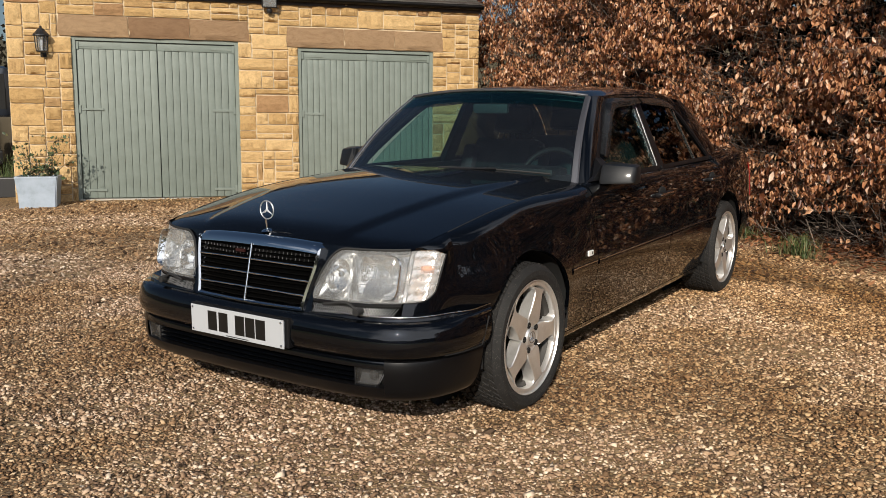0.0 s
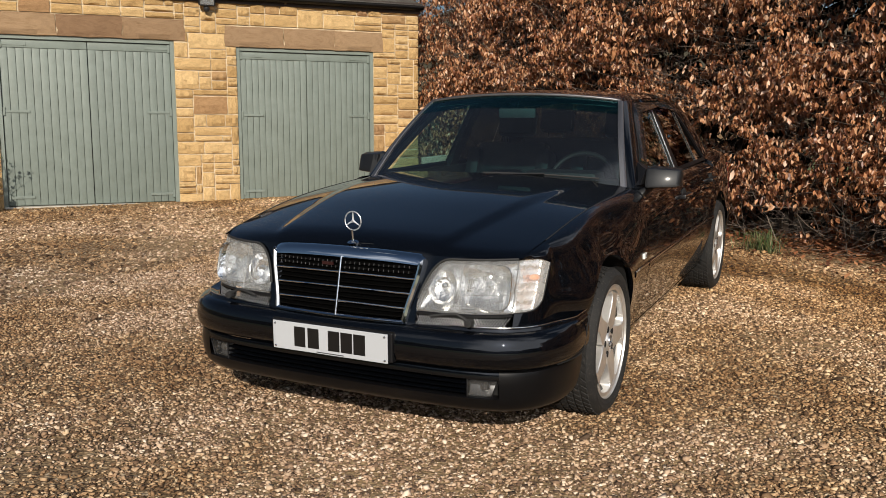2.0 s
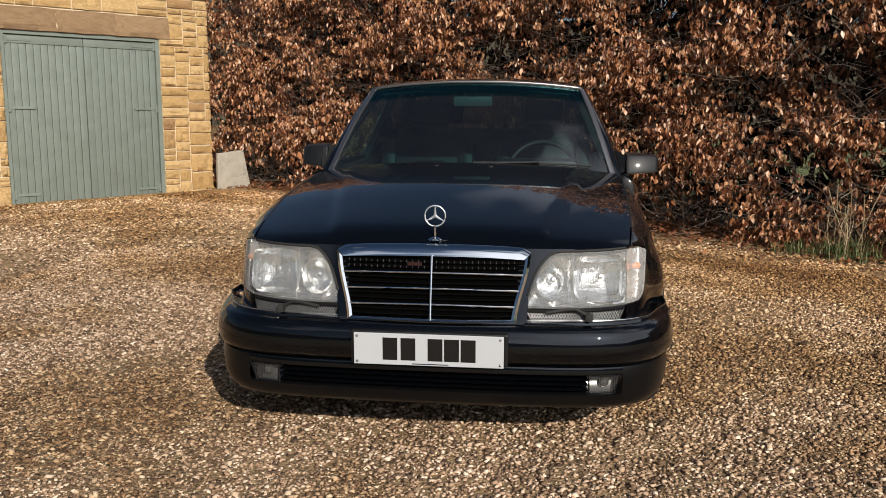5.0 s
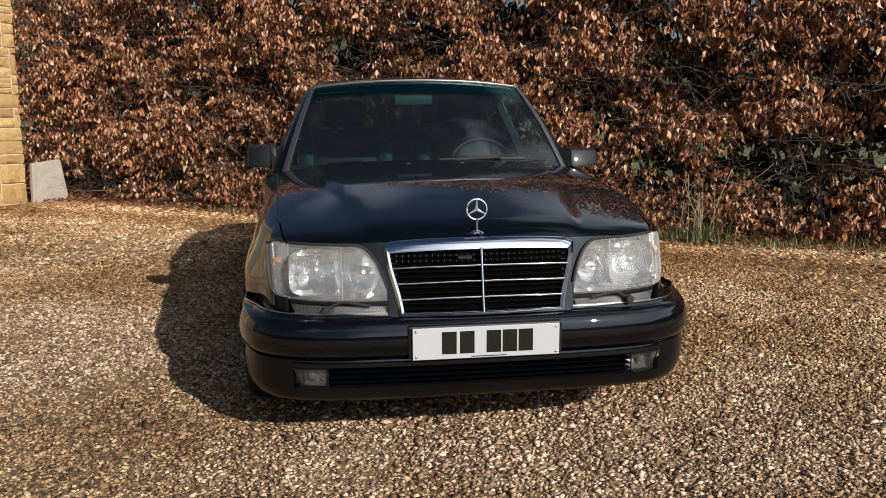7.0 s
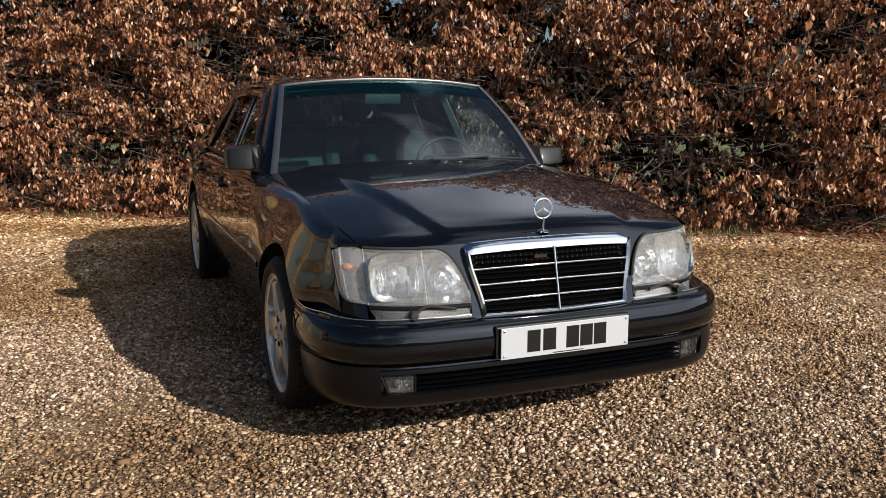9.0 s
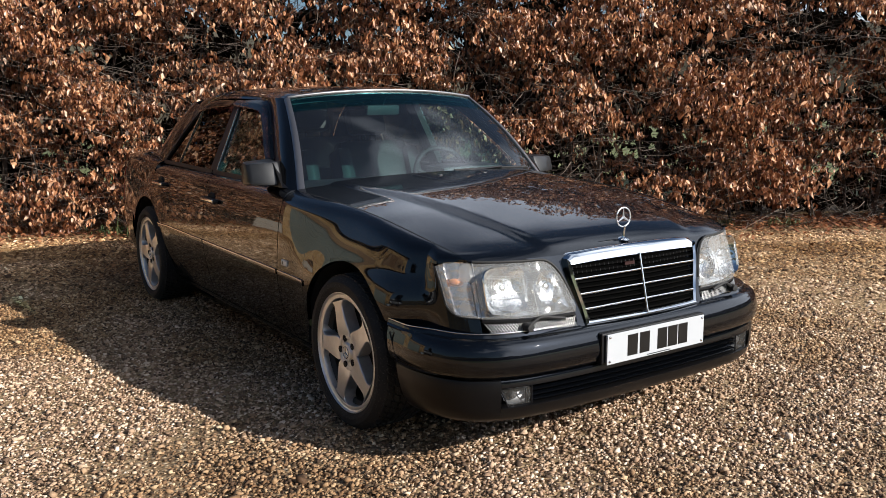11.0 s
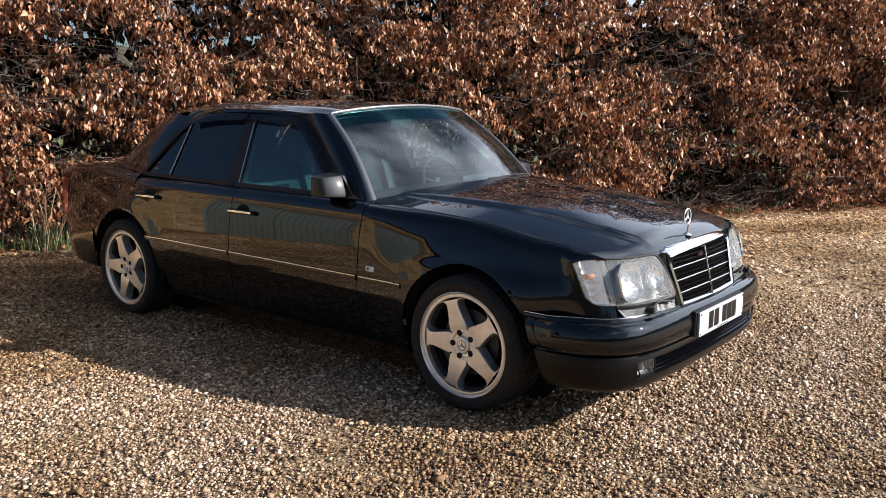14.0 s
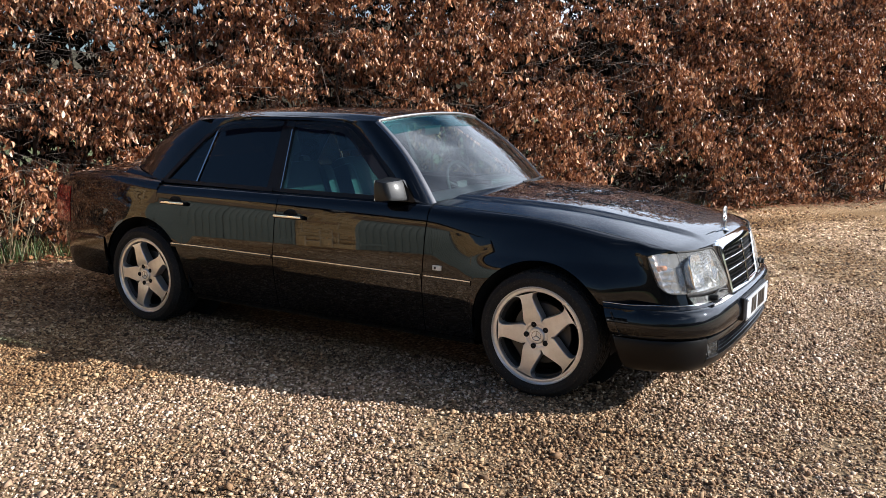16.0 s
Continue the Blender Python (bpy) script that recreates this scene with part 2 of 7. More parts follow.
M_SLATE = mat("stone_slate", (0.10, 0.09, 0.075), 0.85)
to_base(M_SLATE, ramp(M_SLATE, noise_node(M_SLATE, 4, 6), [(0.3, (0.07, 0.06, 0.05)), (0.7, (0.14, 0.125, 0.10))]))
M_IRON = mat("black_painted_iron", (0.012, 0.012, 0.013), 0.45)
bump(M_IRON, noise_node(M_IRON, 150, 3), 0.2, 0.001)
M_PLANTER = mat("pale_blue_glaze", (0.44, 0.51, 0.60), 0.4)
to_base(M_PLANTER, ramp(M_PLANTER, noise_node(M_PLANTER, 6, 7, 0.7), [(0.25, (0.24, 0.28, 0.32)), (0.5, (0.34, 0.40, 0.47)), (0.75, (0.40, 0.46, 0.54))]))
M_CONCRETE = mat("weathered_concrete", (0.42, 0.39, 0.33), 0.9)
to_base(M_CONCRETE, ramp(M_CONCRETE, noise_node(M_CONCRETE, 6, 7, 0.7), [(0.25, (0.30, 0.27, 0.22)), (0.7, (0.48, 0.45, 0.39))]))
bump(M_CONCRETE, noise_node(M_CONCRETE, 60, 5), 0.3, 0.005)
M_SOIL = mat("dark_soil", (0.04, 0.028, 0.018), 1.0)

M_STONES = mat("gravel_chips", (0.3, 0.2, 0.12), 0.85)
c = ramp(M_STONES, island(M_STONES), [(0.0, (0.055, 0.034, 0.021)), (0.18, (0.150, 0.095, 0.060)), (0.42, (0.29, 0.192, 0.126)), (0.66, (0.43, 0.307, 0.215)), (0.86, (0.57, 0.445, 0.34)), (1.0, (0.74, 0.64, 0.54))])
c = mixc(M_STONES, 0.85, c, ramp(M_STONES, noise_node(M_STONES, 0.55, 6, 0.66), [(0.41, (0.56, 0.42, 0.22)), (0.48, (0.84, 0.72, 0.50)), (0.54, (1.02, 0.97, 0.88)), (0.64, (1.22, 1.17, 1.10))]), "MULTIPLY")


def drive_bands(m):
    """Pale loose strip and brown worn track along the hedge, pale stones towards the garage."""
    n, l, b = nodes_of(m)
    tc, dp, nz, ad, mr = (n.new(k) for k in ("ShaderNodeTexCoord", "ShaderNodeVectorMath", "ShaderNodeTexNoise", "ShaderNodeMath", "ShaderNodeMapRange"))
    dp.operation = "DOT_PRODUCT"
    dp.inputs[1].default_value = (-0.5537, -0.8327, 0.0)
    nz.inputs["Scale"].default_value, nz.inputs["Detail"].default_value = 1.1, 5
    ad.operation = "MULTIPLY_ADD"
    ad.inputs[1].default_value = 0.9
    l.new(tc.outputs["Object"], dp.inputs[0])
    l.new(tc.outputs["Object"], nz.inputs["Vector"])
    l.new(nz.outputs["Fac"], ad.inputs[0])
    l.new(dp.outputs["Value"], ad.inputs[2])
    mr.inputs["From Min"].default_value, mr.inputs["From Max"].default_value = -4.13, 0.87
    l.new(ad.outputs["Value"], mr.inputs["Value"])
    near = ramp(m, mr.outputs["Result"], [(0.04, (1.20, 1.15, 1.02)), (0.09, (1.75, 1.68, 1.52)), (0.135, (1.45, 1.36, 1.18)), (0.17, (0.92, 0.77, 0.53)), (0.235, (0.88, 0.74, 0.50)), (0.29, (1.42, 1.36, 1.22)), (0.55, (1.14, 1.10, 1.0)), (1.0, (1.0, 1.0, 1.0))])
    dw, aw, mw = (n.new(k) for k in ("ShaderNodeVectorMath", "ShaderNodeMath", "ShaderNodeMapRange"))
    dw.operation, aw.operation = "DOT_PRODUCT", "MULTIPLY_ADD"
    dw.inputs[1].default_value, aw.inputs[1].default_value = (0.7604, -0.6494, 0.0), 1.2
    mw.inputs["From Min"].default_value, mw.inputs["From Max"].default_value = -7.46, -2.46
    l.new(tc.outputs["Object"], dw.inputs[0])
    l.new(nz.outputs["Fac"], aw.inputs[0])
    l.new(dw.outputs["Value"], aw.inputs[2])
    l.new(aw.outputs["Value"], mw.inputs["Value"])
    garage_side = ramp(m, mw.outputs["Result"], [(0.02, (0.95, 0.86, 0.66)), (0.12, (1.30, 1.26, 1.18)), (0.55, (1.24, 1.21, 1.14)), (0.95, (1.0, 1.0, 1.0))])
    return mixc(m, 1.0, near, garage_side, "MULTIPLY")


to_base(M_STONES, mixc(M_STONES, 1.0, c, drive_bands(M_STONES), "MULTIPLY"))
bump(M_STONES, noise_node(M_STONES, 220, 3), 0.25, 0.002)

M_GROUND = mat("gravel_drive", (0.25, 0.17, 0.1), 0.95)
n_, l_, b_ = nodes_of(M_GROUND)
tc = n_.new("ShaderNodeTexCoord")
vo = n_.new("ShaderNodeTexVoronoi")
vo.inputs["Scale"].default_value = 60
l_.new(tc.outputs["Object"], vo.inputs["Vector"])
sep = n_.new("ShaderNodeSeparateColor")
l_.new(vo.outputs["Color"], sep.inputs["Color"])
c = ramp(M_GROUND, sep.outputs["Red"], [(0.0, (0.13, 0.080, 0.038)), (0.3, (0.21, 0.135, 0.068)), (0.6, (0.31, 0.215, 0.12)), (0.85, (0.42, 0.315, 0.20)), (1.0, (0.55, 0.45, 0.33))])
# gaps between the voronoi stones darkened: their shade is put into the colour
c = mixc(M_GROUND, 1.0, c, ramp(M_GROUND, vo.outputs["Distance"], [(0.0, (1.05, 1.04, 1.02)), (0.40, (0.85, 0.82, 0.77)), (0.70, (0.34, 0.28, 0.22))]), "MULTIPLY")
big = noise_node(M_GROUND, 0.55, 5, 0.65)
c = mixc(M_GROUND, ramp(M_GROUND, big, [(0.44, (0, 0, 0)), (0.66, (0.75, 0.75, 0.75))]), c, (0.36, 0.25, 0.13))
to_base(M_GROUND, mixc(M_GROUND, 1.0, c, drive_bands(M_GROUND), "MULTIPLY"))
inv = n_.new("ShaderNodeMath")
inv.operation = "SUBTRACT"
inv.inputs[0].default_value = 1.0
l_.new(vo.outputs["Distance"], inv.inputs[1])
bump(M_GROUND, inv.outputs["Value"], 0.7, 0.010)

M_LEAF = mat("dry_beech_leaf", (0.25, 0.11, 0.045), 0.40, Specular_IOR_Level=0.55)
c = ramp(M_LEAF, island(M_LEAF), [(0.0, (0.078, 0.026, 0.012)), (0.22, (0.155, 0.054, 0.024)), (0.46, (0.31, 0.126, 0.054)), (0.70, (0.53, 0.255, 0.120)), (0.90, (0.68, 0.40, 0.225)), (1.0, (0.78, 0.58, 0.44))])
to_base(M_LEAF, c)
n_, l_, b_ = nodes_of(M_LEAF)
tl, mx = n_.new("ShaderNodeBsdfTranslucent"), n_.new("ShaderNodeMixShader")
l_.new(c, tl.inputs["Color"])
mx.inputs["Fac"].default_value = 0.20
l_.new(b_.outputs["BSDF"], mx.inputs[1])
l_.new(tl.outputs["BSDF"], mx.inputs[2])
l_.new(mx.outputs["Shader"], n_["Material Output"].inputs["Surface"])
M_LITTER = mat("fallen_leaf", (0.16, 0.06, 0.025), 0.7)
to_base(M_LITTER, ramp(M_LITTER, island(M_LITTER), [(0.0, (0.09, 0.030, 0.014)), (0.5, (0.27, 0.098, 0.038)), (1.0, (0.44, 0.21, 0.095))]))
M_TWIG = mat("beech_twig_bark", (0.06, 0.045, 0.035), 0.85)
to_base(M_TWIG, ramp(M_TWIG, island(M_TWIG), [(0.0, (0.030, 0.022, 0.017)), (0.7, (0.075, 0.056, 0.043)), (1.0, (0.16, 0.13, 0.10))]))
M_STRAW = mat("dead_straw_stem", (0.42, 0.33, 0.20), 0.8)
to_base(M_STRAW, ramp(M_STRAW, island(M_STRAW), [(0.0, (0.22, 0.16, 0.09)), (1.0, (0.52, 0.42, 0.27))]))
M_GRASS = mat("grass_blade", (0.07, 0.11, 0.03), 0.6)
to_base(M_GRASS, ramp(M_GRASS, island(M_GRASS), [(0.0, (0.035, 0.060, 0.018)), (0.55, (0.075, 0.115, 0.032)), (0.85, (0.16, 0.15, 0.06)), (1.0, (0.30, 0.24, 0.13))]))
M_GREENLEAF = mat("green_shrub_leaf", (0.05, 0.08, 0.025), 0.5)
to_base(M_GREENLEAF, ramp(M_GREENLEAF, island(M_GREENLEAF), [(0.0, (0.03, 0.05, 0.018)), (0.7, (0.07, 0.10, 0.035)), (1.0, (0.14, 0.13, 0.06))]))
M_FIELD = mat("meadow_grass", (0.09, 0.12, 0.04), 0.95)
to_base(M_FIELD, ramp(M_FIELD, noise_node(M_FIELD, 0.6, 8, 0.7), [(0.3, (0.060, 0.080, 0.020)), (0.7, (0.14, 0.155, 0.045))]))
M_WOOD = mat("far_winter_wood", (0.05, 0.045, 0.03), 1.0)
to_base(M_WOOD, ramp(M_WOOD, noise_node(M_WOOD, 0.35, 8, 0.75), [(0.3, (0.025, 0.024, 0.016)), (0.7, (0.085, 0.072, 0.045))]))


# ---- builders ----
def mesh_ob(name, verts, faces, material, smooth=False, angle=None):
    me = bpy.data.meshes.new(name)
    me.from_pydata([tuple(map(float, v)) for v in verts], [], [tuple(q) for q in faces])
    me.materials.append(material)
    if smooth:
        me.shade_smooth()
        if angle:
            me.set_sharp_from_angle(angle=radians(angle))
    return new(name, me)


def under(ob, parent, label=""):
    ob.parent = parent
    return tagged(ob, label)


def part(name, bm, material, parent, label="", smooth=False, angle=40):
    me = bpy.data.meshes.new(name)
    bmesh.ops.recalc_face_normals(bm, faces=bm.faces)
    bm.to_mesh(me)
    bm.free()
    me.materials.append(material)
    if smooth:
        me.shade_smooth()
        me.set_sharp_from_angle(angle=radians(angle))
    return under(new(name, me), parent, label)


def box(bm, x0, x1, y0, y1, z0, z1, m=None, bevel=0.0):
    r = bmesh.ops.create_cube(bm, size=1.0)
    vs = r["verts"]
    k = Matrix.Translation(((x0 + x1) / 2, (y0 + y1) / 2, (z0 + z1) / 2)) @ Matrix.Diagonal((abs(x1 - x0), abs(y1 - y0), abs(z1 - z0), 1))
    bmesh.ops.transform(bm, matrix=k, verts=vs)
    if bevel:
        es = list({e for v in vs for e in v.link_edges})
        vs = list({v for q in bmesh.ops.bevel(bm, geom=es, offset=bevel, segments=2, affect="EDGES", profile=0.6)["faces"] for v in q.verts} | {v for v in vs if v.is_valid})
    if m is not None:
        bmesh.ops.transform(bm, matrix=m, verts=vs)
    return vs


def tube(bm, pts, radius, sides=8, closed=False, taper=None):
    """A round rod along points."""
    pts = [Vector(p) for p in pts]
    rings, count = [], len(pts)
    for i, p in enumerate(pts):
        a, b = (pts[i - 1], pts[(i + 1) % count]) if closed else (pts[max(i - 1, 0)], pts[min(i + 1, count - 1)])
        way = (b - a).normalized()
        side = way.cross(Vector((0, 0, 1)) if abs(way.z) < 0.95 else Vector((1, 0, 0))).normalized()
        up = side.cross(way)
        r = radius * (1 + (taper - 1) * i / max(1, count - 1)) if taper is not None else radius
        rings.append([bm.verts.new(p + r * (math.cos(q) * side + math.sin(q) * up)) for q in (2 * math.pi * j / sides for j in range(sides))])
    for i in range(count if closed else count - 1):
        a, b = rings[i], rings[(i + 1) % count]
        for j in range(sides):
            bm.faces.new((a[j], a[(j + 1) % sides], b[(j + 1) % sides], b[j]))
    if not closed:
        bm.faces.new(rings[0][::-1])
        bm.faces.new(rings[-1])


def lathe(bm, profile, steps=48, axis="x"):
    """Turns (radius, along) pairs round an axis."""
    rings = []
    for r, a in profile:
        ring = []
        for j in range(steps):
            q = 2 * math.pi * j / steps
            p = (a, r * math.cos(q), r * math.sin(q)) if axis == "x" else (r * math.cos(q), r * math.sin(q), a)
            ring.append(bm.verts.new(p))
        rings.append(ring)
    for a, b in zip(rings, rings[1:]):
        for j in range(steps):
            bm.faces.new((a[j], a[(j + 1) % steps], b[(j + 1) % steps], b[j]))
    return rings


def smoothstep(a, b, t):
    t = min(1.0, max(0.0, (t - a) / (b - a)))
    return t * t * (3 - 2 * t)


class Spline:
    """A natural cubic through a few points."""

    def __init__(self, pairs):
        self.x, self.y = (np.array(v, float) for v in zip(*pairs))
        n, h = len(self.x), np.diff(self.x)
        a, r = np.eye(n), np.zeros(n)
        for i in range(1, n - 1):
            a[i, i - 1:i + 2] = h[i - 1], 2 * (h[i - 1] + h[i]), h[i]
            r[i] = 6 * ((self.y[i + 1] - self.y[i]) / h[i] - (self.y[i] - self.y[i - 1]) / h[i - 1])
        self.m = np.linalg.solve(a, r)

    def __call__(self, t):
        t = min(max(t, self.x[0]), self.x[-1])
        i = min(max(int(np.searchsorted(self.x, t)) - 1, 0), len(self.x) - 2)
        h = self.x[i + 1] - self.x[i]
        a, b = (self.x[i + 1] - t) / h, (t - self.x[i]) / h
        return float(a * self.y[i] + b * self.y[i + 1] + ((a ** 3 - a) * self.m[i] + (b ** 3 - b) * self.m[i + 1]) * h * h / 6)


# ---- ground ----
def ground_z(x, y):
    """Height of the gravel: the slope under the car, a little steeper towards the garage and the hedge."""
    x_, y_ = np.clip(x, -16, 16), np.clip(y, -14, 16)
    z = UP.x * x_ + UP.y * y_
    d = np.hypot(np.maximum(np.abs(x_) - 0.95, 0), np.maximum(np.maximum(-0.9 - y_, y_ - 3.8), 0))
    toward = np.clip((y_ + 1.0) / 3.0, 0, 1)
    return z + 0.007 * np.clip(d - 0.5, 0, 6.5) * toward * toward * (3 - 2 * toward)


def ground_height(x, y):
    return float(ground_z(np.array(float(x)), np.array(float(y))))


rng = np.random.default_rng(7)
xs = np.concatenate([np.linspace(-2000, -40, 8), np.linspace(-30, -12, 10), np.linspace(-11, 12, 116), np.linspace(13, 30, 10), np.linspace(40, 2000, 8)])
ys = np.concatenate([np.linspace(-2000, -40, 8), np.linspace(-30, -8, 12), np.linspace(-7, 10, 86), np.linspace(11, 30, 11), np.linspace(40, 2000, 8)])
gx, gy = np.meshgrid(xs, ys)
gz = ground_z(gx, gy)
near = (np.abs(gx) < 12) & (np.abs(gy) < 11)
gz = gz + np.where(near, (rng.random(gx.shape) - 0.5) * 0.008, 0)
nx = len(xs)
faces = [(j * nx + i, j * nx + i + 1, (j + 1) * nx + i + 1, (j + 1) * nx + i) for j in range(len(ys) - 1) for i in range(nx - 1)]
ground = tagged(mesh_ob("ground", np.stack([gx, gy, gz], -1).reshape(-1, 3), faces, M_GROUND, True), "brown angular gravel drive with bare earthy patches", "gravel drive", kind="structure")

# garage wall frame: s along the wall, out of it towards the drive, z up
WALL_A = radians(49.5)
WALL_E, WALL_N, WALL_P = Vector((math.cos(WALL_A), math.sin(WALL_A), 0)), Vector((math.sin(WALL_A), -math.cos(WALL_A), 0)), Vector((-7.66, 3.45, 0))
WALL = Matrix(((WALL_E.x, WALL_N.x, 0, WALL_P.x), (WALL_E.y, WALL_N.y, 0, WALL_P.y), (0, 0, 1, 0), (0, 0, 0, 1)))
# hedge line: near face
HEDGE_A = math.atan2(-0.665, 1.0)
HEDGE_E, HEDGE_N = Vector((math.cos(HEDGE_A), math.sin(HEDGE_A), 0)), Vector((math.sin(HEDGE_A), -math.cos(HEDGE_A), 0))
HEDGE_P = Vector((0, 5.50, 0))


def hedge_clear(x, y):
    """How far a place lies in front of the hedge's face."""
    return (x - HEDGE_P.x) * HEDGE_N.x + (y - HEDGE_P.y) * HEDGE_N.y


# loose chips on the drive
def chips(name, count, x0, x1, y0, y1, size, seed, label, coarse=False, hole=None):
    r = np.random.default_rng(seed)
    x, y = r.uniform(x0, x1, count), r.uniform(y0, y1, count)
    keep = hedge_clear(x, y) > 0.18 + 0.1 * np.sin(x * 3) * np.sin(x * 7.3)
    wall = (x - WALL_P.x) * WALL_N.x + (y - WALL_P.y) * WALL_N.y
    keep &= wall > 0.05
    keep &= ~((np.abs(x) < 0.55) & (y > 0.1) & (y < 3.2))
    patch = np.sin(x * 1.3 + 0.7) * np.sin(y * 1.1 - 0.4) + 0.6 * np.sin(x * 2.9 - y * 2.3) + 0.4 * np.sin(x * 0.5 + y * 3.7 + 1)
    keep &= r.random(count) < np.clip(1.15 - 0.65 * (patch > 1.05) - 0.30 * (patch > 0.7), 0.4, 1)
    if hole:
        keep &= ~((x > hole[0]) & (x < hole[1]) & (y > hole[2]) & (y < hole[3]))
    edge_ = np.minimum(y - y0, np.minimum(x - x0, x1 - x)) if hole else y - y0
    keep &= edge_ > 0.5 * r.random(count) ** 2
    x, y = x[keep], y[keep]
    n = len(x)
    z = ground_z(x, y)
    s = size * np.exp(r.normal(0, 0.32, n))
    if coarse and hole:
        ring = np.array([(-1, -0.7, -0.5), (0.8, -1, -0.5), (1, 0.8, -0.5), (-0.7, 1, -0.5), (0.1, 0.1, 0.75)], float)
        polys, corners = np.array([(0, 1, 4), (1, 2, 4), (2, 3, 4), (3, 0, 4)]), 3
        v = ring[None] * (1 + r.uniform(-0.4, 0.3, (n, 5, 3)))
    elif coarse:
        ring = np.array([(math.cos(k * 2.0944), math.sin(k * 2.0944), -0.5) for k in range(3)] + [(math.cos(k * 2.0944 + 1), math.sin(k * 2.0944 + 1), 0.6) for k in range(3)], float)
        polys, corners = np.array([(3, 4, 5), (0, 1, 3), (1, 4, 3), (1, 2, 4), (2, 5, 4), (2, 0, 5), (0, 3, 5)]), 3
        v = ring[None] * (1 + r.uniform(-0.4, 0.3, (n, 6, 3)))
    else:
        cube = np.array([(a, b, c) for a in (-1, 1) for b in (-1, 1) for c in (-1, 1)], float)
        polys, corners = np.array([(0, 1, 3, 2), (4, 6, 7, 5), (0, 4, 5, 1), (2, 3, 7, 6), (1, 5, 7, 3)]), 4
        v = cube[None] * (1 + r.uniform(-0.42, 0.25, (n, 8, 3)))
    m = v.shape[1]
    v = v * np.stack([r.uniform(0.7, 1.25, n), r.uniform(0.55, 0.9, n), r.uniform(0.35, 0.7, n)], -1)[:, None, :] * s[:, None, None] * 0.5
    a, b = r.uniform(0, 2 * np.pi, n), r.normal(0, 0.32, n)
    ca, sa, cb, sb = np.cos(a), np.sin(a), np.cos(b), np.sin(b)
    v = np.stack([v[..., 0] * cb[:, None] - v[..., 2] * sb[:, None], v[..., 1], v[..., 0] * sb[:, None] + v[..., 2] * cb[:, None]], -1)
    v = np.stack([v[..., 0] * ca[:, None] - v[..., 1] * sa[:, None], v[..., 0] * sa[:, None] + v[..., 1] * ca[:, None], v[..., 2]], -1)
    v += np.stack([x, y, z + s * r.uniform(0.08, 0.42, n)], -1)[:, None, :]
    q = (polys[None] + m * np.arange(n)[:, None, None]).reshape(-1)
    me = bpy.data.meshes.new(name)
    me.vertices.add(m * n)
    me.vertices.foreach_set("co", v.reshape(-1))
    me.loops.add(len(q))
    me.loops.foreach_set("vertex_index", q)
    me.polygons.add(len(q) // corners)
    me.polygons.foreach_set("loop_start", np.arange(0, len(q), corners))
    me.update(calc_edges=True)
    me.materials.append(M_STONES)
    return tagged(new(name, me), label, "gravel", kind="stuff")


chips("gravel_stones", 205000, -3.3, 2.7, -1.9, 3.2, 0.0150, 3, "loose angular brown and buff gravel chips covering the drive", True)
chips("gravel_stones", 260000, -7.6, 7.5, -1.6, 7.4, 0.021, 4, "loose brown gravel chips farther across the drive", True, (-3.3, 2.7, -1.9, 3.2))

# ---- garage ----
D1, D2 = (0.015, 2.09, 0.185, 2.275), (2.875, 4.785, 0.190, 2.225)
WALL_S0, WALL_S1, WALL_TOP = -0.735, 5.45, 2.92
garage = tagged(new("garage"), "honey sandstone garage with two sage green double doors", "garage")
garage.matrix_world = WALL


def wall_box(bm, s0, s1, out0, out1, z0, z1, bevel=0.0):
    box(bm, s0, s1, out0, out1, z0, z1, None, bevel)


for s0, s1, z0, z1 in ((WALL_S0, D1[0], -0.3, WALL_TOP), (D1[1], D2[0], -0.3, WALL_TOP), (D2[1], WALL_S1, -0.3, WALL_TOP), (D1[0], D1[1], D1[3], WALL_TOP), (D2[0], D2[1], D2[3], WALL_TOP), (D1[0], D1[1], -0.3, D1[2] - 0.02), (D2[0], D2[1], -0.3, D2[2] - 0.02)):
    bm = bmesh.new()
    wall_box(bm, s0, s1, -0.40, -0.012, z0, z1)
    part("front_wall", bm, M_MORTAR, garage, "pale lime mortar bed behind the stones")
bm = bmesh.new()
wall_box(bm, WALL_S0, WALL_S0 + 0.4, -6.0, -0.401, -0.3, WALL_TOP)
part("side_wall", bm, M_MORTAR, garage)
bm = bmesh.new()
wall_box(bm, WALL_S1 - 0.4, WALL_S1, -6.0, -0.401, -0.3, WALL_TOP)
part("side_wall", bm, M_MORTAR, garage)
bm = bmesh.new()
wall_box(bm, WALL_S0, WALL_S1, -6.4, -6.001, -0.3, WALL_TOP)
part("back_wall", bm, M_MORTAR, garage)
bm = bmesh.new()
v = [bm.verts.new(p) for p in ((WALL_S0 - 0.25, 0.16, 2.87), (WALL_S1 + 0.05, 0.16, 2.87), (WALL_S1 + 0.05, -3.2, 3.85), (WALL_S0 - 0.25, -3.2, 3.85), (WALL_S0 - 0.25, -6.6, 2.87), (WALL_S1 + 0.05, -6.6, 2.87))]
bm.faces.new((v[0], v[1], v[2], v[3])), bm.faces.new((v[3], v[2], v[5], v[4]))
bmesh.ops.solidify(bm, geom=bm.faces, thickness=-0.06)
part("roof", bm, M_SLATE, garage, "dark stone slate roof")
bm = bmesh.new()
wall_box(bm, WALL_S0 - 0.22, WALL_S1 + 0.03, 0.012, 0.045, 2.77, 2.92, 0.004)
part("fascia", bm, M_FASCIA, garage, "dark brown timber fascia board")
bm = bmesh.new()
prof = [(0.055 * math.cos(q), 0.055 * math.sin(q)) for q in np.linspace(math.pi, 2 * math.pi, 9)]
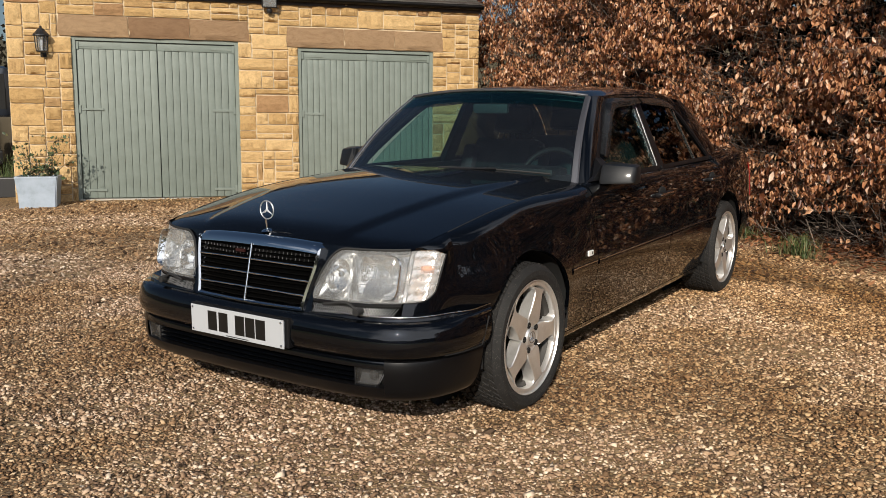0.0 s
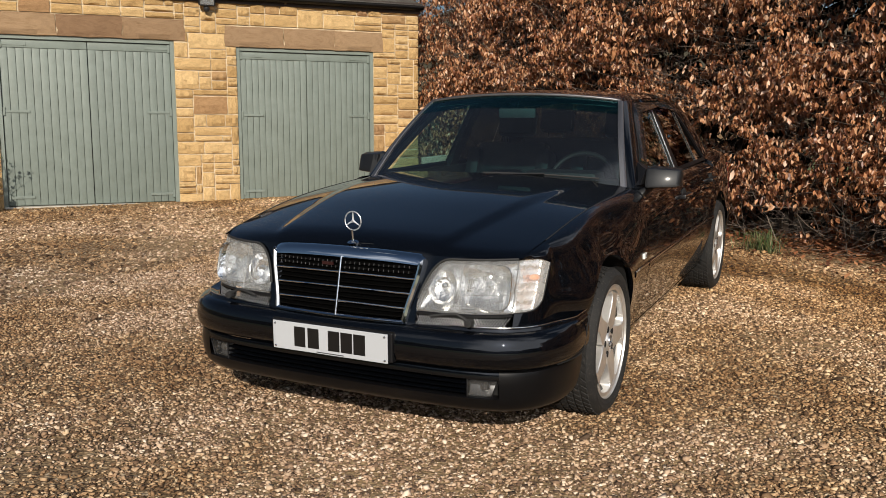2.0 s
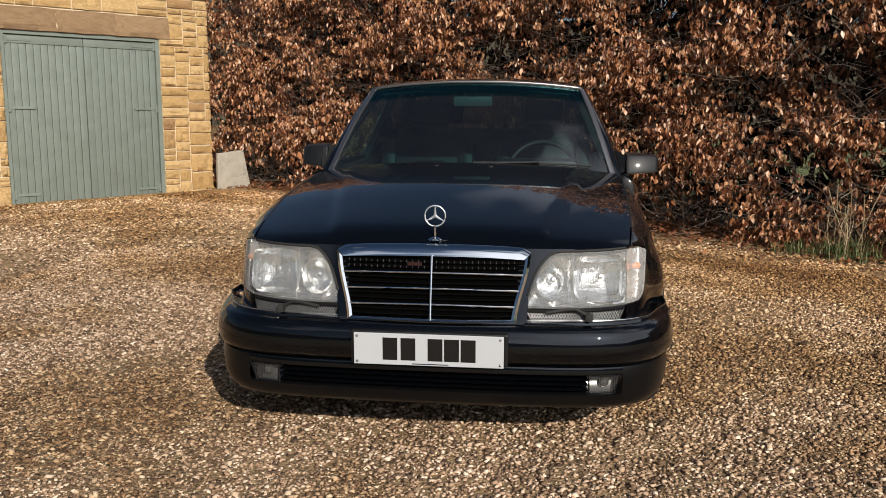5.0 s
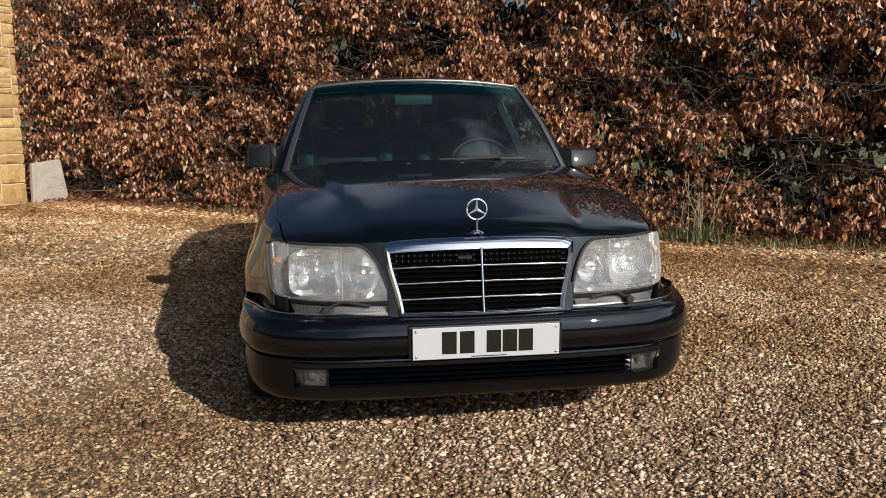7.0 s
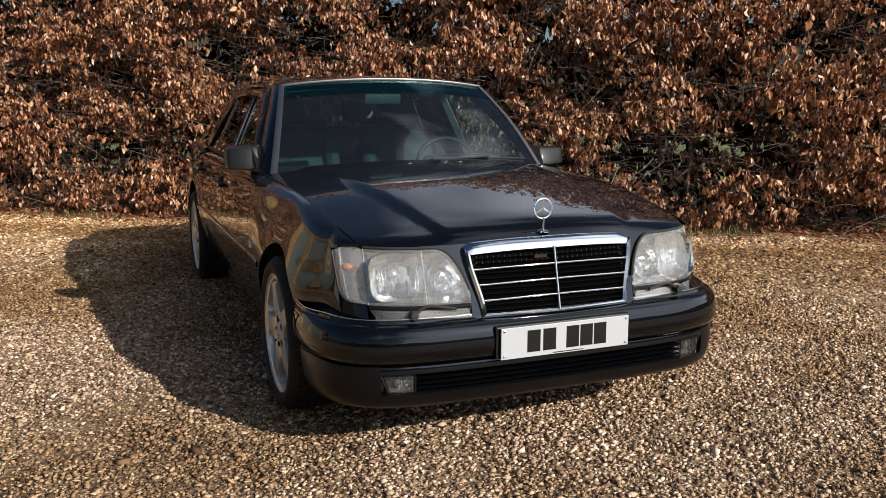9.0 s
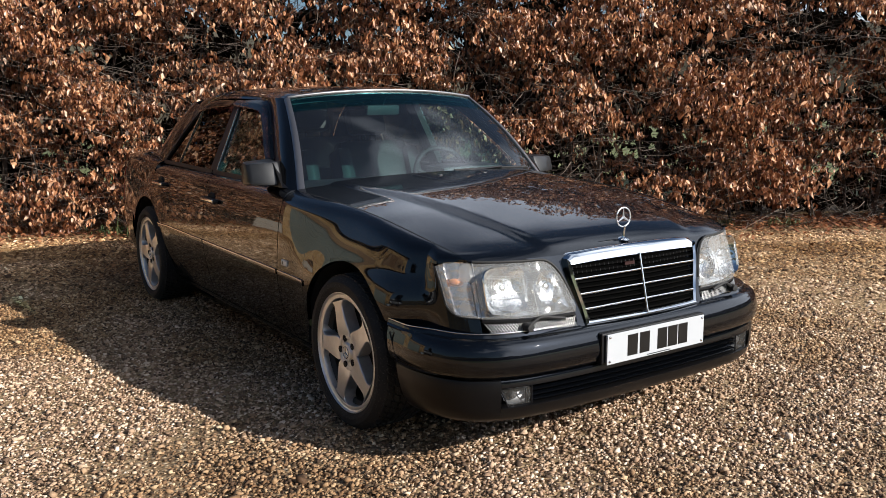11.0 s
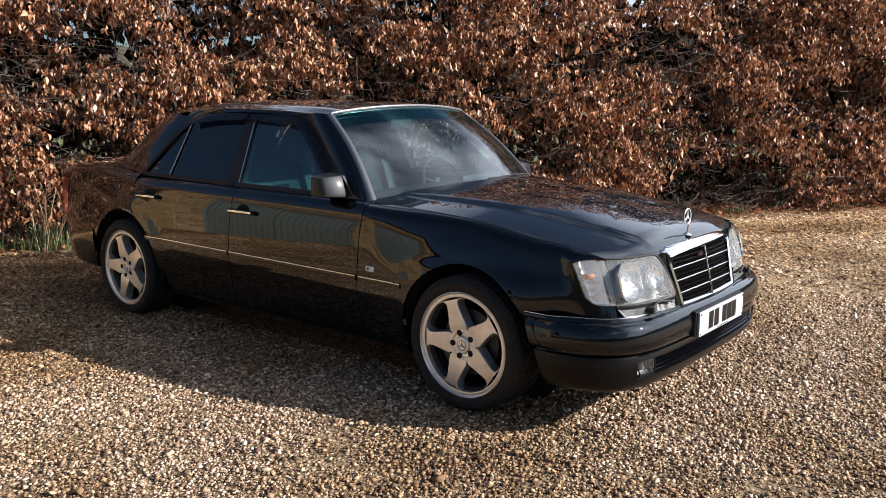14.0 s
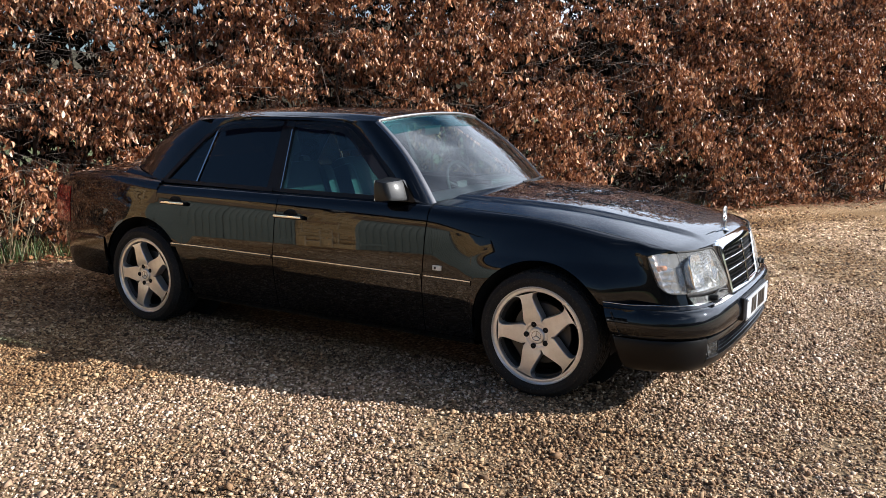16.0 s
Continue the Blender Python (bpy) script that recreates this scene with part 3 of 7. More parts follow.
rows = [[bm.verts.new((s, 0.105 + a, 2.865 + b)) for a, b in prof] for s in (WALL_S0 - 0.24, WALL_S1 + 0.04)]
for j in range(8):
    bm.faces.new((rows[0][j], rows[0][j + 1], rows[1][j + 1], rows[1][j]))
bmesh.ops.solidify(bm, geom=bm.faces, thickness=0.004)
part("gutter", bm, M_IRON, garage, "black half-round gutter", True)


def rock_mesh(seed, rough):
    """A unit stone: x along, y out of the wall, z up, its face hammered and its edges worn."""
    r = random.Random(seed)
    n = 4
    verts, faces = [], []
    for j in range(n + 1):
        for i in range(n + 1):
            u, v = i / n - 0.5, j / n - 0.5
            edge = i in (0, n) or j in (0, n)
            out = 0.25 if edge else 0.72 + r.uniform(-rough, rough) * 0.42
            du = 0 if not edge else r.uniform(-0.02, 0.02)
            verts.append((u + du * 0.8, out, v + du))
    front = lambda i, j: j * (n + 1) + i
    for j in range(n):
        for i in range(n):
            faces.append((front(i, j), front(i + 1, j), front(i + 1, j + 1), front(i, j + 1)))
    ring = [front(i, 0) for i in range(n + 1)] + [front(n, j) for j in range(1, n + 1)] + [front(i, n) for i in range(n - 1, -1, -1)] + [front(0, j) for j in range(n - 1, 0, -1)]
    base = len(verts)
    for k in ring:
        x, y, z = verts[k]
        verts.append((x, -0.9, z))
    for a in range(len(ring)):
        b = (a + 1) % len(ring)
        faces.append((ring[b], ring[a], base + a, base + b))
    me = bpy.data.meshes.new("stone")
    me.from_pydata(verts, [], faces)
    me.materials.append(M_STONE)
    me.shade_smooth()
    me.set_sharp_from_angle(angle=radians(28))
    return me


ROCKS = [rock_mesh(40 + k, 1.0) for k in range(14)]
LINTELS = []
for k in range(3):
    me = rock_mesh(70 + k, 0.35)
    me.materials[0] = M_LINTEL
    LINTELS.append(me)


def lay(me, s0, s1, z0, z1, proud, name="stone"):
    ob = new(name, me)
    ob.parent = garage
    ob.matrix_basis = Matrix.Translation(((s0 + s1) / 2, 0.0, (z0 + z1) / 2)) @ Matrix.Diagonal((s1 - s0, proud, z1 - z0, 1))
    return ob


def garage_door(name, d, label):
    s0, s1, z0, z1 = d
    door = under(new(name), garage, label)
    bm = bmesh.new()
    for a, b, c, e in ((s0, s0 + 0.05, z0, z1), (s1 - 0.05, s1, z0, z1), (s0 + 0.05, s1 - 0.05, z1 - 0.05, z1)):
        box(bm, a, b, -0.13, -0.022, c, e, None, 0.004)
    part("door_frame", bm, M_DOOR, door)
    mid = (s0 + s1) / 2
    for a, b in ((s0 + 0.052, mid - 0.004), (mid + 0.004, s1 - 0.052)):
        bm = bmesh.new()
        count = 11
        w = (b - a) / count
        for k in range(count):
            rail = 0.008 if k in (0, count - 1) else 0
            box(bm, a + k * w + 0.0022, a + (k + 1) * w - 0.0022, -0.105, -0.062 + rail, z0 + 0.02, z1 - 0.055 - 0.10, None, 0.004)
        box(bm, a, b, -0.105, -0.052, z1 - 0.152, z1 - 0.055, None, 0.004)
        box(bm, a, b, -0.105, -0.082, z0 + 0.012, z1 - 0.056)
        part("door_leaf", bm, M_DOOR, door, "vertical painted boards", True, 30)
        hinge_left = a < mid - 0.1
        for zz in (z1 - 0.11, z0 + 1.14 * (z1 - z0) / 2.03, z0 + 0.12):
            bm = bmesh.new()
            h0, h1 = (a, a + 0.30) if hinge_left else (b - 0.30, b)
            box(bm, h0, h1, -0.062, -0.046, zz - 0.016, zz + 0.016, None, 0.003)
            box(bm, (h0 if hinge_left else h1 - 0.03), (h0 + 0.03 if hinge_left else h1), -0.06, -0.036, zz - 0.05, zz + 0.05, None, 0.004)
            part("hinge", bm, M_DOOR, door, "painted strap hinge")
    bm = bmesh.new()
    box(bm, mid - 0.03, mid + 0.03, -0.125, -0.107, z0 + 0.02, z1 - 0.06)
    part("meeting_stile", bm, M_IRON, door, "dark gap behind the meeting leaves")
    bm = bmesh.new()
    box(bm, s0 + 0.01, s1 - 0.01, -0.16, 0.02, z0 - 0.03, z0 + 0.008, None, 0.006)
    part("threshold", bm, M_CONCRETE, door, "pale stone threshold")


garage_door("double_door", D1, "sage green boarded double door, closed")
garage_door("double_door", D2, "sage green boarded double door, closed")


def lantern():
    top = tagged(new("wall_lantern"), "black iron carriage lantern on the stone wall", "wall lantern")
    top.matrix_world = WALL @ Matrix.Translation((-0.31, 0.12, 2.00))
    bm = bmesh.new()
    box(bm, -0.035, 0.035, -0.125, -0.10, 0.0, 0.12, None, 0.006)
    tube(bm, [(0, -0.11, 0.03), (0, -0.05, 0.0), (0, 0.0, 0.03), (0, 0, 0.06)], 0.010)
    part("bracket", bm, M_IRON, top)
    for k in range(6):
        q = k * math.pi / 3
        bm = bmesh.new()
        tube(bm, [(0.062 * math.cos(q), 0.062 * math.sin(q), 0.065), (0.080 * math.cos(q), 0.080 * math.sin(q), 0.25)], 0.006, 6)
        part("corner_bar", bm, M_IRON, top)
        q2 = q + math.pi / 3
        bm = bmesh.new()
        vs = [bm.verts.new(p) for p in ((0.058 * math.cos(q), 0.058 * math.sin(q), 0.07), (0.058 * math.cos(q2), 0.058 * math.sin(q2), 0.07), (0.076 * math.cos(q2), 0.076 * math.sin(q2), 0.25), (0.076 * math.cos(q), 0.076 * math.sin(q), 0.25))]
        bm.faces.new(vs)
        part("pane", bm, M_LANTERN, top)
    bm = bmesh.new()
    lathe(bm, [(0.0, 0.05), (0.05, 0.05), (0.068, 0.062), (0.068, 0.07), (0.0, 0.072)], 6, "z")
    part("base", bm, M_IRON, top)
    bm = bmesh.new()
    lathe(bm, [(0.0, 0.25), (0.10, 0.25), (0.098, 0.265), (0.055, 0.31), (0.04, 0.335), (0.014, 0.35), (0.016, 0.365), (0.0, 0.375)], 12, "z")
    part("cap", bm, M_IRON, top, "domed black cap")
    bm = bmesh.new()
    lathe(bm, [(0.0, 0.072), (0.012, 0.072), (0.012, 0.13), (0.022, 0.16), (0.016, 0.2), (0.0, 0.21)], 12, "z")
    part("bulb", bm, M_PLATE, top, "white glass bulb", True)


lantern()


def floodlight():
    top = tagged(new("floodlight"), "black floodlight fixed high on the garage wall", "floodlight")
    top.matrix_world = WALL @ Matrix.Translation((2.50, 0.10, 2.74))
    bm = bmesh.new()
    box(bm, -0.10, 0.10, -0.05, 0.05, -0.02, 0.16, pose(0, 0, 0, -18, 0, 0), 0.012)
    part("housing", bm, M_IRON, top)
    bm = bmesh.new()
    box(bm, -0.085, 0.085, 0.052, 0.056, 0.0, 0.14, pose(0, 0, 0, -18, 0, 0))
    part("glass", bm, M_LANTERN, top)
    bm = bmesh.new()
    lathe(bm, [(0.0, -0.10), (0.03, -0.095), (0.042, -0.07), (0.042, -0.045), (0.02, -0.03), (0.0, -0.03)], 16, "z")
    box(bm, -0.02, 0.02, -0.10, -0.02, -0.05, 0.02, None, 0.004)
    part("sensor", bm, M_IRON, top, "round sensor below the housing", True)


floodlight()


# ---- planter and slab by the garage ----
def leaf_cloud(bm, r, centre, spread, count, size):
    for _ in range(count):
        p = Vector(centre) + Vector((r.gauss(0, spread[0]), r.gauss(0, spread[1]), r.gauss(0, spread[2])))
        m = Matrix.Translation(p) @ Euler((r.uniform(0, 6.3), r.uniform(0, 6.3), r.uniform(0, 6.3))).to_matrix().to_4x4()
        k = size * r.uniform(0.6, 1.3)
        vs = [bm.verts.new(m @ Vector(q)) for q in ((0, 0, 0), (k * 0.35, k * 0.5, k * 0.1), (0, k, 0), (-k * 0.35, k * 0.5, k * 0.1))]
        bm.faces.new((vs[0], vs[1], vs[2])), bm.faces.new((vs[0], vs[2], vs[3]))


def planter():
    r = random.Random(5)
    top = tagged(new("planter"), "pale blue square planter with straggly winter shrub", "planter")
    p = WALL @ Vector((-0.37, 0.48, 0))
    top.matrix_world = Matrix.Translation((p.x, p.y, ground_height(p.x, p.y) - 0.012)) @ pose(0, 0, 0, 0, 0, 49.5)
    bm = bmesh.new()
    low = [(-0.225, -0.19), (0.225, -0.19), (0.225, 0.19), (-0.225, 0.19)]
    rings = []
    for k, z in ((0.92, 0.0), (0.97, 0.18), (1.06, 0.355), (1.08, 0.37), (1.08, 0.39), (0.95, 0.39), (0.93, 0.33)):
        rings.append([bm.verts.new((x * k, y * k, z)) for x, y in low])
    for a, b in zip(rings, rings[1:]):
        for j in range(4):
            bm.faces.new((a[j], a[(j + 1) % 4], b[(j + 1) % 4], b[j]))
    bm.faces.new(rings[0][::-1])
    bmesh.ops.bevel(bm, geom=[e for e in bm.edges if abs(e.verts[0].co.z - e.verts[1].co.z) > 0.01], offset=0.012, segments=2, affect="EDGES")
    part("pot", bm, M_PLANTER, top, "pale blue weathered pot")
    bm = bmesh.new()
    box(bm, -0.21, 0.21, -0.175, 0.175, 0.30, 0.345)
    part("soil", bm, M_SOIL, top)
    bm = bmesh.new()
    tips = []
    for k in range(26):
        x, y = r.uniform(-0.16, 0.16), r.uniform(-0.12, 0.12)
        lean = Vector((x * 2.2 + r.gauss(0, 0.25), y * 1.6 + r.gauss(0, 0.12), r.uniform(0.35, 0.75)))
        a = Vector((x, y, 0.34))
        pts = [a + lean * q * 0.75 + Vector((r.gauss(0, 0.02), r.gauss(0, 0.02), 0)) for q in (0, 0.33, 0.66, 1.0)]
        tube(bm, pts, 0.004, 4, taper=0.4)
        tips += pts[1:]
    for k in range(5):
        a = Vector((r.uniform(-0.2, 0.05), 0.18, 0.36))
        tube(bm, [a, a + Vector((-0.03, 0.05, -0.02)), a + Vector((r.uniform(-0.08, 0.03), 0.06, -0.14)), a + Vector((r.uniform(-0.12, 0.08), 0.05, -0.28))], 0.003, 4)
    part("stems", bm, M_TWIG, top, "bare brown winter stems")
    bm = bmesh.new()
    for p in tips:
        leaf_cloud(bm, r, p, (0.03, 0.03, 0.03), 3, 0.045)
    leaf_cloud(bm, r, (0.08, 0, 0.42), (0.09, 0.08, 0.05), 90, 0.06)
    part("leaves", bm, M_GREENLEAF, top, "small dull green leaves")


planter()


def slab():
    p = WALL @ Vector((5.76, 0.02, 0))
    bm = bmesh.new()
    box(bm, -0.25, 0.25, -0.025, 0.025, 0.0, 0.56, None, 0.006)
    for v in bm.verts:
        if v.co.z > 0.3:
            v.co.x = v.co.x * 0.78 - 0.06
    ob = part("concrete_slab", bm, M_CONCRETE, None)
    ob.matrix_world = Matrix.Translation((p.x, p.y, ground_height(p.x, p.y) - 0.03)) @ pose(0, 0, 0, 0, 0, 49.5) @ pose(0, 0, 0, 14, 0, 0) @ pose(0, 0, 0, 0, -6, 0)
    tagged(ob, "pale concrete slab leaning by the garage corner", "slab")


slab()


# ---- hedge ----
def hedge_density(s, z, phase):
    """Where the hedge is full and where it is thin, along it and up it."""
    wave = np.sin(s * 2.1 + phase) * np.sin(z * 2.6 + 1.3 * np.sin(s * 0.9) + 2 * phase) + 0.7 * np.sin(s * 5.3 + z * 4.7 + phase) + 0.6 * np.sin(s * 1.1 - z * 7.1 + phase)
    thin = 0.85 * np.exp(-((s - 3.6) / 1.5) ** 4 - ((z - 0.72) / 0.34) ** 4) + 0.7 * np.exp(-((s - 0.5) / 0.5) ** 2 - ((z - 0.98) / 0.14) ** 2)
    thin = thin + 0.45 * np.exp(-((s - 0.55) / 0.55) ** 2 - ((z - 2.05) / 0.20) ** 2) + 0.7 * np.exp(-((s - 3.05) / 0.35) ** 2 - ((z - 1.75) / 0.22) ** 2)
    thin = thin + 1.5 * np.exp(-((s - 7.05) / 0.72) ** 4) * (0.7 + 0.3 * np.sin(z * 5.0))
    return wave - thin - 0.9 * np.clip(1 - z / 0.42, 0, 1)


def hedge_leaves(name, count, seed, s0, s1, depth0, depth1, size, material, per=10, fine=True, cut=-0.5):
    """Withered leaves hanging along short sprays through the hedge: s along it, depth behind its face."""
    r = np.random.default_rng(seed)
    tufts = count // per
    ts = r.uniform(s0, s1, tufts)
    tz = r.uniform(0.02, 1, tufts) ** 0.95 * ((3.25 if fine else 3.40) + 0.12 * np.sin(ts * 1.7) + 0.08 * np.sin(ts * 4.9))
    dens = hedge_density(ts, tz, 11 if fine else seed)
    keep = dens + r.normal(0, 0.55, tufts) > cut
    ts, tz, dens = ts[keep], tz[keep], dens[keep]
    m = len(ts)
    td = depth0 + (depth1 - depth0) * r.beta(1.0, 1.7, m) - 0.06 * dens
    # each spray runs sideways and out, rising a little and nodding at its tip
    sa, so, up = r.normal(0, 0.13, m), r.normal(0.10, 0.07, m), r.normal(0.03, 0.05, m)
    q = (np.arange(per)[None, :] + r.uniform(0, 0.9, (m, per))) / per
    n = m * per
    s = (ts[:, None] + sa[:, None] * q).reshape(-1) + r.normal(0, 0.017, n)
    d = (td[:, None] - so[:, None] * q).reshape(-1) + r.normal(0, 0.017, n)
    z = (tz[:, None] + up[:, None] * q - 0.05 * q * q).reshape(-1) + r.normal(0, 0.014, n)
    z = np.maximum(z, 0.05)
    x = HEDGE_P.x + HEDGE_E.x * s - HEDGE_N.x * d
    y = HEDGE_P.y + HEDGE_E.y * s - HEDGE_N.y * d
    z = z + ground_z(x, y)
    ln = size * np.exp(r.normal(0, 0.24, n))
    w = ln * r.uniform(0.16, 0.29, n)
    curl, fold, twist = r.uniform(-0.5, 1.2, n), r.uniform(0.1, 1.5, n), r.normal(0, 0.6, n)
    zero = np.zeros(n)

    def at(f, wide):
        """left, middle and right of the blade at f of its length"""
        bend, tw = -curl * f * f * ln * 0.55, twist * f
        e1, e2 = r.normal(0, 0.16, n), r.normal(0, 0.16, n)
        yy = ln * f * (1 - 0.22 * np.abs(curl) * f)
        return [np.stack([-w * wide * np.cos(tw), yy, bend + w * wide * (fold + e1 - np.sin(tw))], -1), np.stack([zero, yy * 1.03, bend], -1), np.stack([w * wide * np.cos(tw), yy, bend + w * wide * (fold + e2 + np.sin(tw))], -1)]

    base_, tip = np.stack([zero, zero, zero], -1), np.stack([w * r.normal(0, 0.3, n), ln * (1 - 0.25 * np.abs(curl)), -curl * ln * 0.55], -1)
    if fine:
        v = np.stack([base_] + at(0.34, 0.95) + at(0.68, 0.80) + [tip], 1)
        tri = np.array([(0, 2, 1), (0, 3, 2), (1, 2, 5), (1, 5, 4), (2, 3, 6), (2, 6, 5), (4, 5, 7), (5, 6, 7)])
    else:
        v = np.stack([base_] + at(0.48, 1.0) + [tip], 1)
        tri = np.array([(0, 2, 1), (0, 3, 2), (1, 2, 4), (2, 3, 4)])
    yaw, droop, roll = r.uniform(0, 2 * np.pi, n), r.normal(-1.22, 0.38, n), r.normal(0, 0.8, n)
    cr_, sr = np.cos(roll)[:, None], np.sin(roll)[:, None]
    v = np.stack([v[..., 0] * cr_ + v[..., 2] * sr, v[..., 1], -v[..., 0] * sr + v[..., 2] * cr_], -1)
    cd, sd = np.cos(droop)[:, None], np.sin(droop)[:, None]
    v = np.stack([v[..., 0], v[..., 1] * cd - v[..., 2] * sd, v[..., 1] * sd + v[..., 2] * cd], -1)
    cy, sy = np.cos(yaw)[:, None], np.sin(yaw)[:, None]
    v = np.stack([v[..., 0] * cy - v[..., 1] * sy, v[..., 0] * sy + v[..., 1] * cy, v[..., 2]], -1)
    v += np.stack([x, y, z], -1)[:, None, :]
    k = v.shape[1]
    q = (tri[None] + k * np.arange(n)[:, None, None]).reshape(-1)
    me = bpy.data.meshes.new(name)
    me.vertices.add(k * n)
    me.vertices.foreach_set("co", v.reshape(-1))
    me.loops.add(len(q))
    me.loops.foreach_set("vertex_index", q)
    me.polygons.add(len(q) // 3)
    me.polygons.foreach_set("loop_start", np.arange(0, len(q), 3))
    me.update(calc_edges=True)
    if not fine:
        me.shade_smooth()
    me.materials.append(material)
    return new(name, me)


def hedge_twigs(count, seed, s0, s1):
    r = np.random.default_rng(seed)
    verts, faces = [], []

    def rod(pts, r0, r1):
        base = len(verts)
        m = len(pts)
        for i, p in enumerate(pts):
            rad = r0 + (r1 - r0) * i / (m - 1)
            for j in range(3):
                q = 2.094 * j
                verts.append((p[0] + rad * math.cos(q), p[1] + rad * math.sin(q) * 0.7, p[2] + rad * math.sin(q) * 0.7))
        for i in range(m - 1):
            for j in range(3):
                a, b = base + 3 * i + j, base + 3 * i + (j + 1) % 3
                faces.append((a, b, b + 3, a + 3))

    def place(s, d, z):
        x, y = HEDGE_P.x + HEDGE_E.x * s - HEDGE_N.x * d, HEDGE_P.y + HEDGE_E.y * s - HEDGE_N.y * d
        return (x, y, z)

    for s in np.arange(s0, s1, 0.30):
        s_, d_ = s + r.normal(0, 0.06), 0.62 + r.normal(0, 0.08)
        x, y, _ = place(s_, d_, 0)
        g = ground_height(x, y) - 0.05
        pts, a, b = [], 0.0, 0.0
        for q in np.linspace(0, 2.85, 8):
            pts.append(place(s_ + a, d_ + b, g + q))
            a, b = a + r.normal(0, 0.06), b + r.normal(0, 0.05)
        rod(pts, r.uniform(0.022, 0.04), 0.008)
    for _ in range(count):
        s_, d_, z_ = r.uniform(s0, s1), r.uniform(0.0, 0.75), 2.85 * r.uniform(0.02, 1.0) ** 1.25
        x, y, _ = place(s_, d_, 0)
        g = ground_height(x, y)
        ds, dd, dz = r.normal(0, 0.26), r.normal(-0.16, 0.12), r.normal(0.05, 0.12)
        pts = [place(s_ + ds * q + r.normal(0, 0.02), d_ + dd * q, g + max(0.02, z_ + dz * q + r.normal(0, 0.02))) for q in (0, 0.5, 1.0)]
        rod(pts, r.uniform(0.002, 0.006), 0.0013)
    me = bpy.data.meshes.new("twigs")
    me.from_pydata(verts, [], faces)
    me.materials.append(M_TWIG)
    return new("twigs", me)


hedge = tagged(new("beech_hedge"), "tall clipped beech hedge holding dry copper-brown winter leaves", "hedge", kind="stuff")
hedge.matrix_world = Matrix.Translation((2.0, 4.2, 0))
shift = Matrix.Translation((-2.0, -4.2, 0))
for ob, label in (
        (hedge_leaves("foliage", 175000, 11, -6.2, 12.5, -0.02, 0.62, 0.058, M_LEAF, 10, True, -0.35), "dry copper-brown beech leaves"),
        (hedge_leaves("inner_foliage", 85000, 12, -6.2, 12.5, 0.60, 1.25, 0.072, M_LEAF, 8, False, -0.9), "shaded brown inner leaves"),
        # added backing: its near-black leaves paint the hedge's inner shade and close sky gaps
        (hedge_leaves("hedge_back", 85000, 14, -6.2, 13.0, 1.2, 1.9, 0.125, M_DEEP, 10, False, -2.0), "near-black leaf backing standing in for shade deep in the hedge"),
        (hedge_twigs(15000, 13, -6.2, 13.0), "bare dark twigs and stems")):
    ob.parent = hedge
    ob.matrix_basis = shift
    tagged(ob, label, kind="stuff")


def litter(count, seed):
    """Fallen leaves along the foot of the hedge."""
    r = np.random.default_rng(seed)
    verts, faces = [], []
    for _ in range(count):
        s, d = r.uniform(-6, 13), 0.75 - abs(r.normal(0, 0.46)) - (0.3 if r.random() < 0.10 else 0)
        x, y = HEDGE_P.x + HEDGE_E.x * s - HEDGE_N.x * d, HEDGE_P.y + HEDGE_E.y * s - HEDGE_N.y * d
        z = ground_height(x, y) + 0.008 + abs(r.normal(0, 0.012))
        a, ln = r.uniform(0, 6.28), 0.06 * r.uniform(0.7, 1.3)
        ca, sa, w, c = math.cos(a), math.sin(a), ln * 0.28, r.uniform(-0.3, 0.6) * ln
        base = len(verts)
        for p, q, h in ((0, 0, 0), (-w, ln * 0.45, c * 0.5), (w, ln * 0.5, c * 0.6), (0, ln, c)):
            verts.append((x + p * ca - q * sa, y + p * sa + q * ca, z + max(h, -0.006)))
        faces += [(base, base + 2, base + 1), (base + 1, base + 2, base + 3)]
    ob = mesh_ob("leaf_litter", verts, faces, M_LITTER)
    return tagged(ob, "russet fallen beech leaves along the hedge foot", "leaf litter", kind="stuff")


litter(26000, 21)


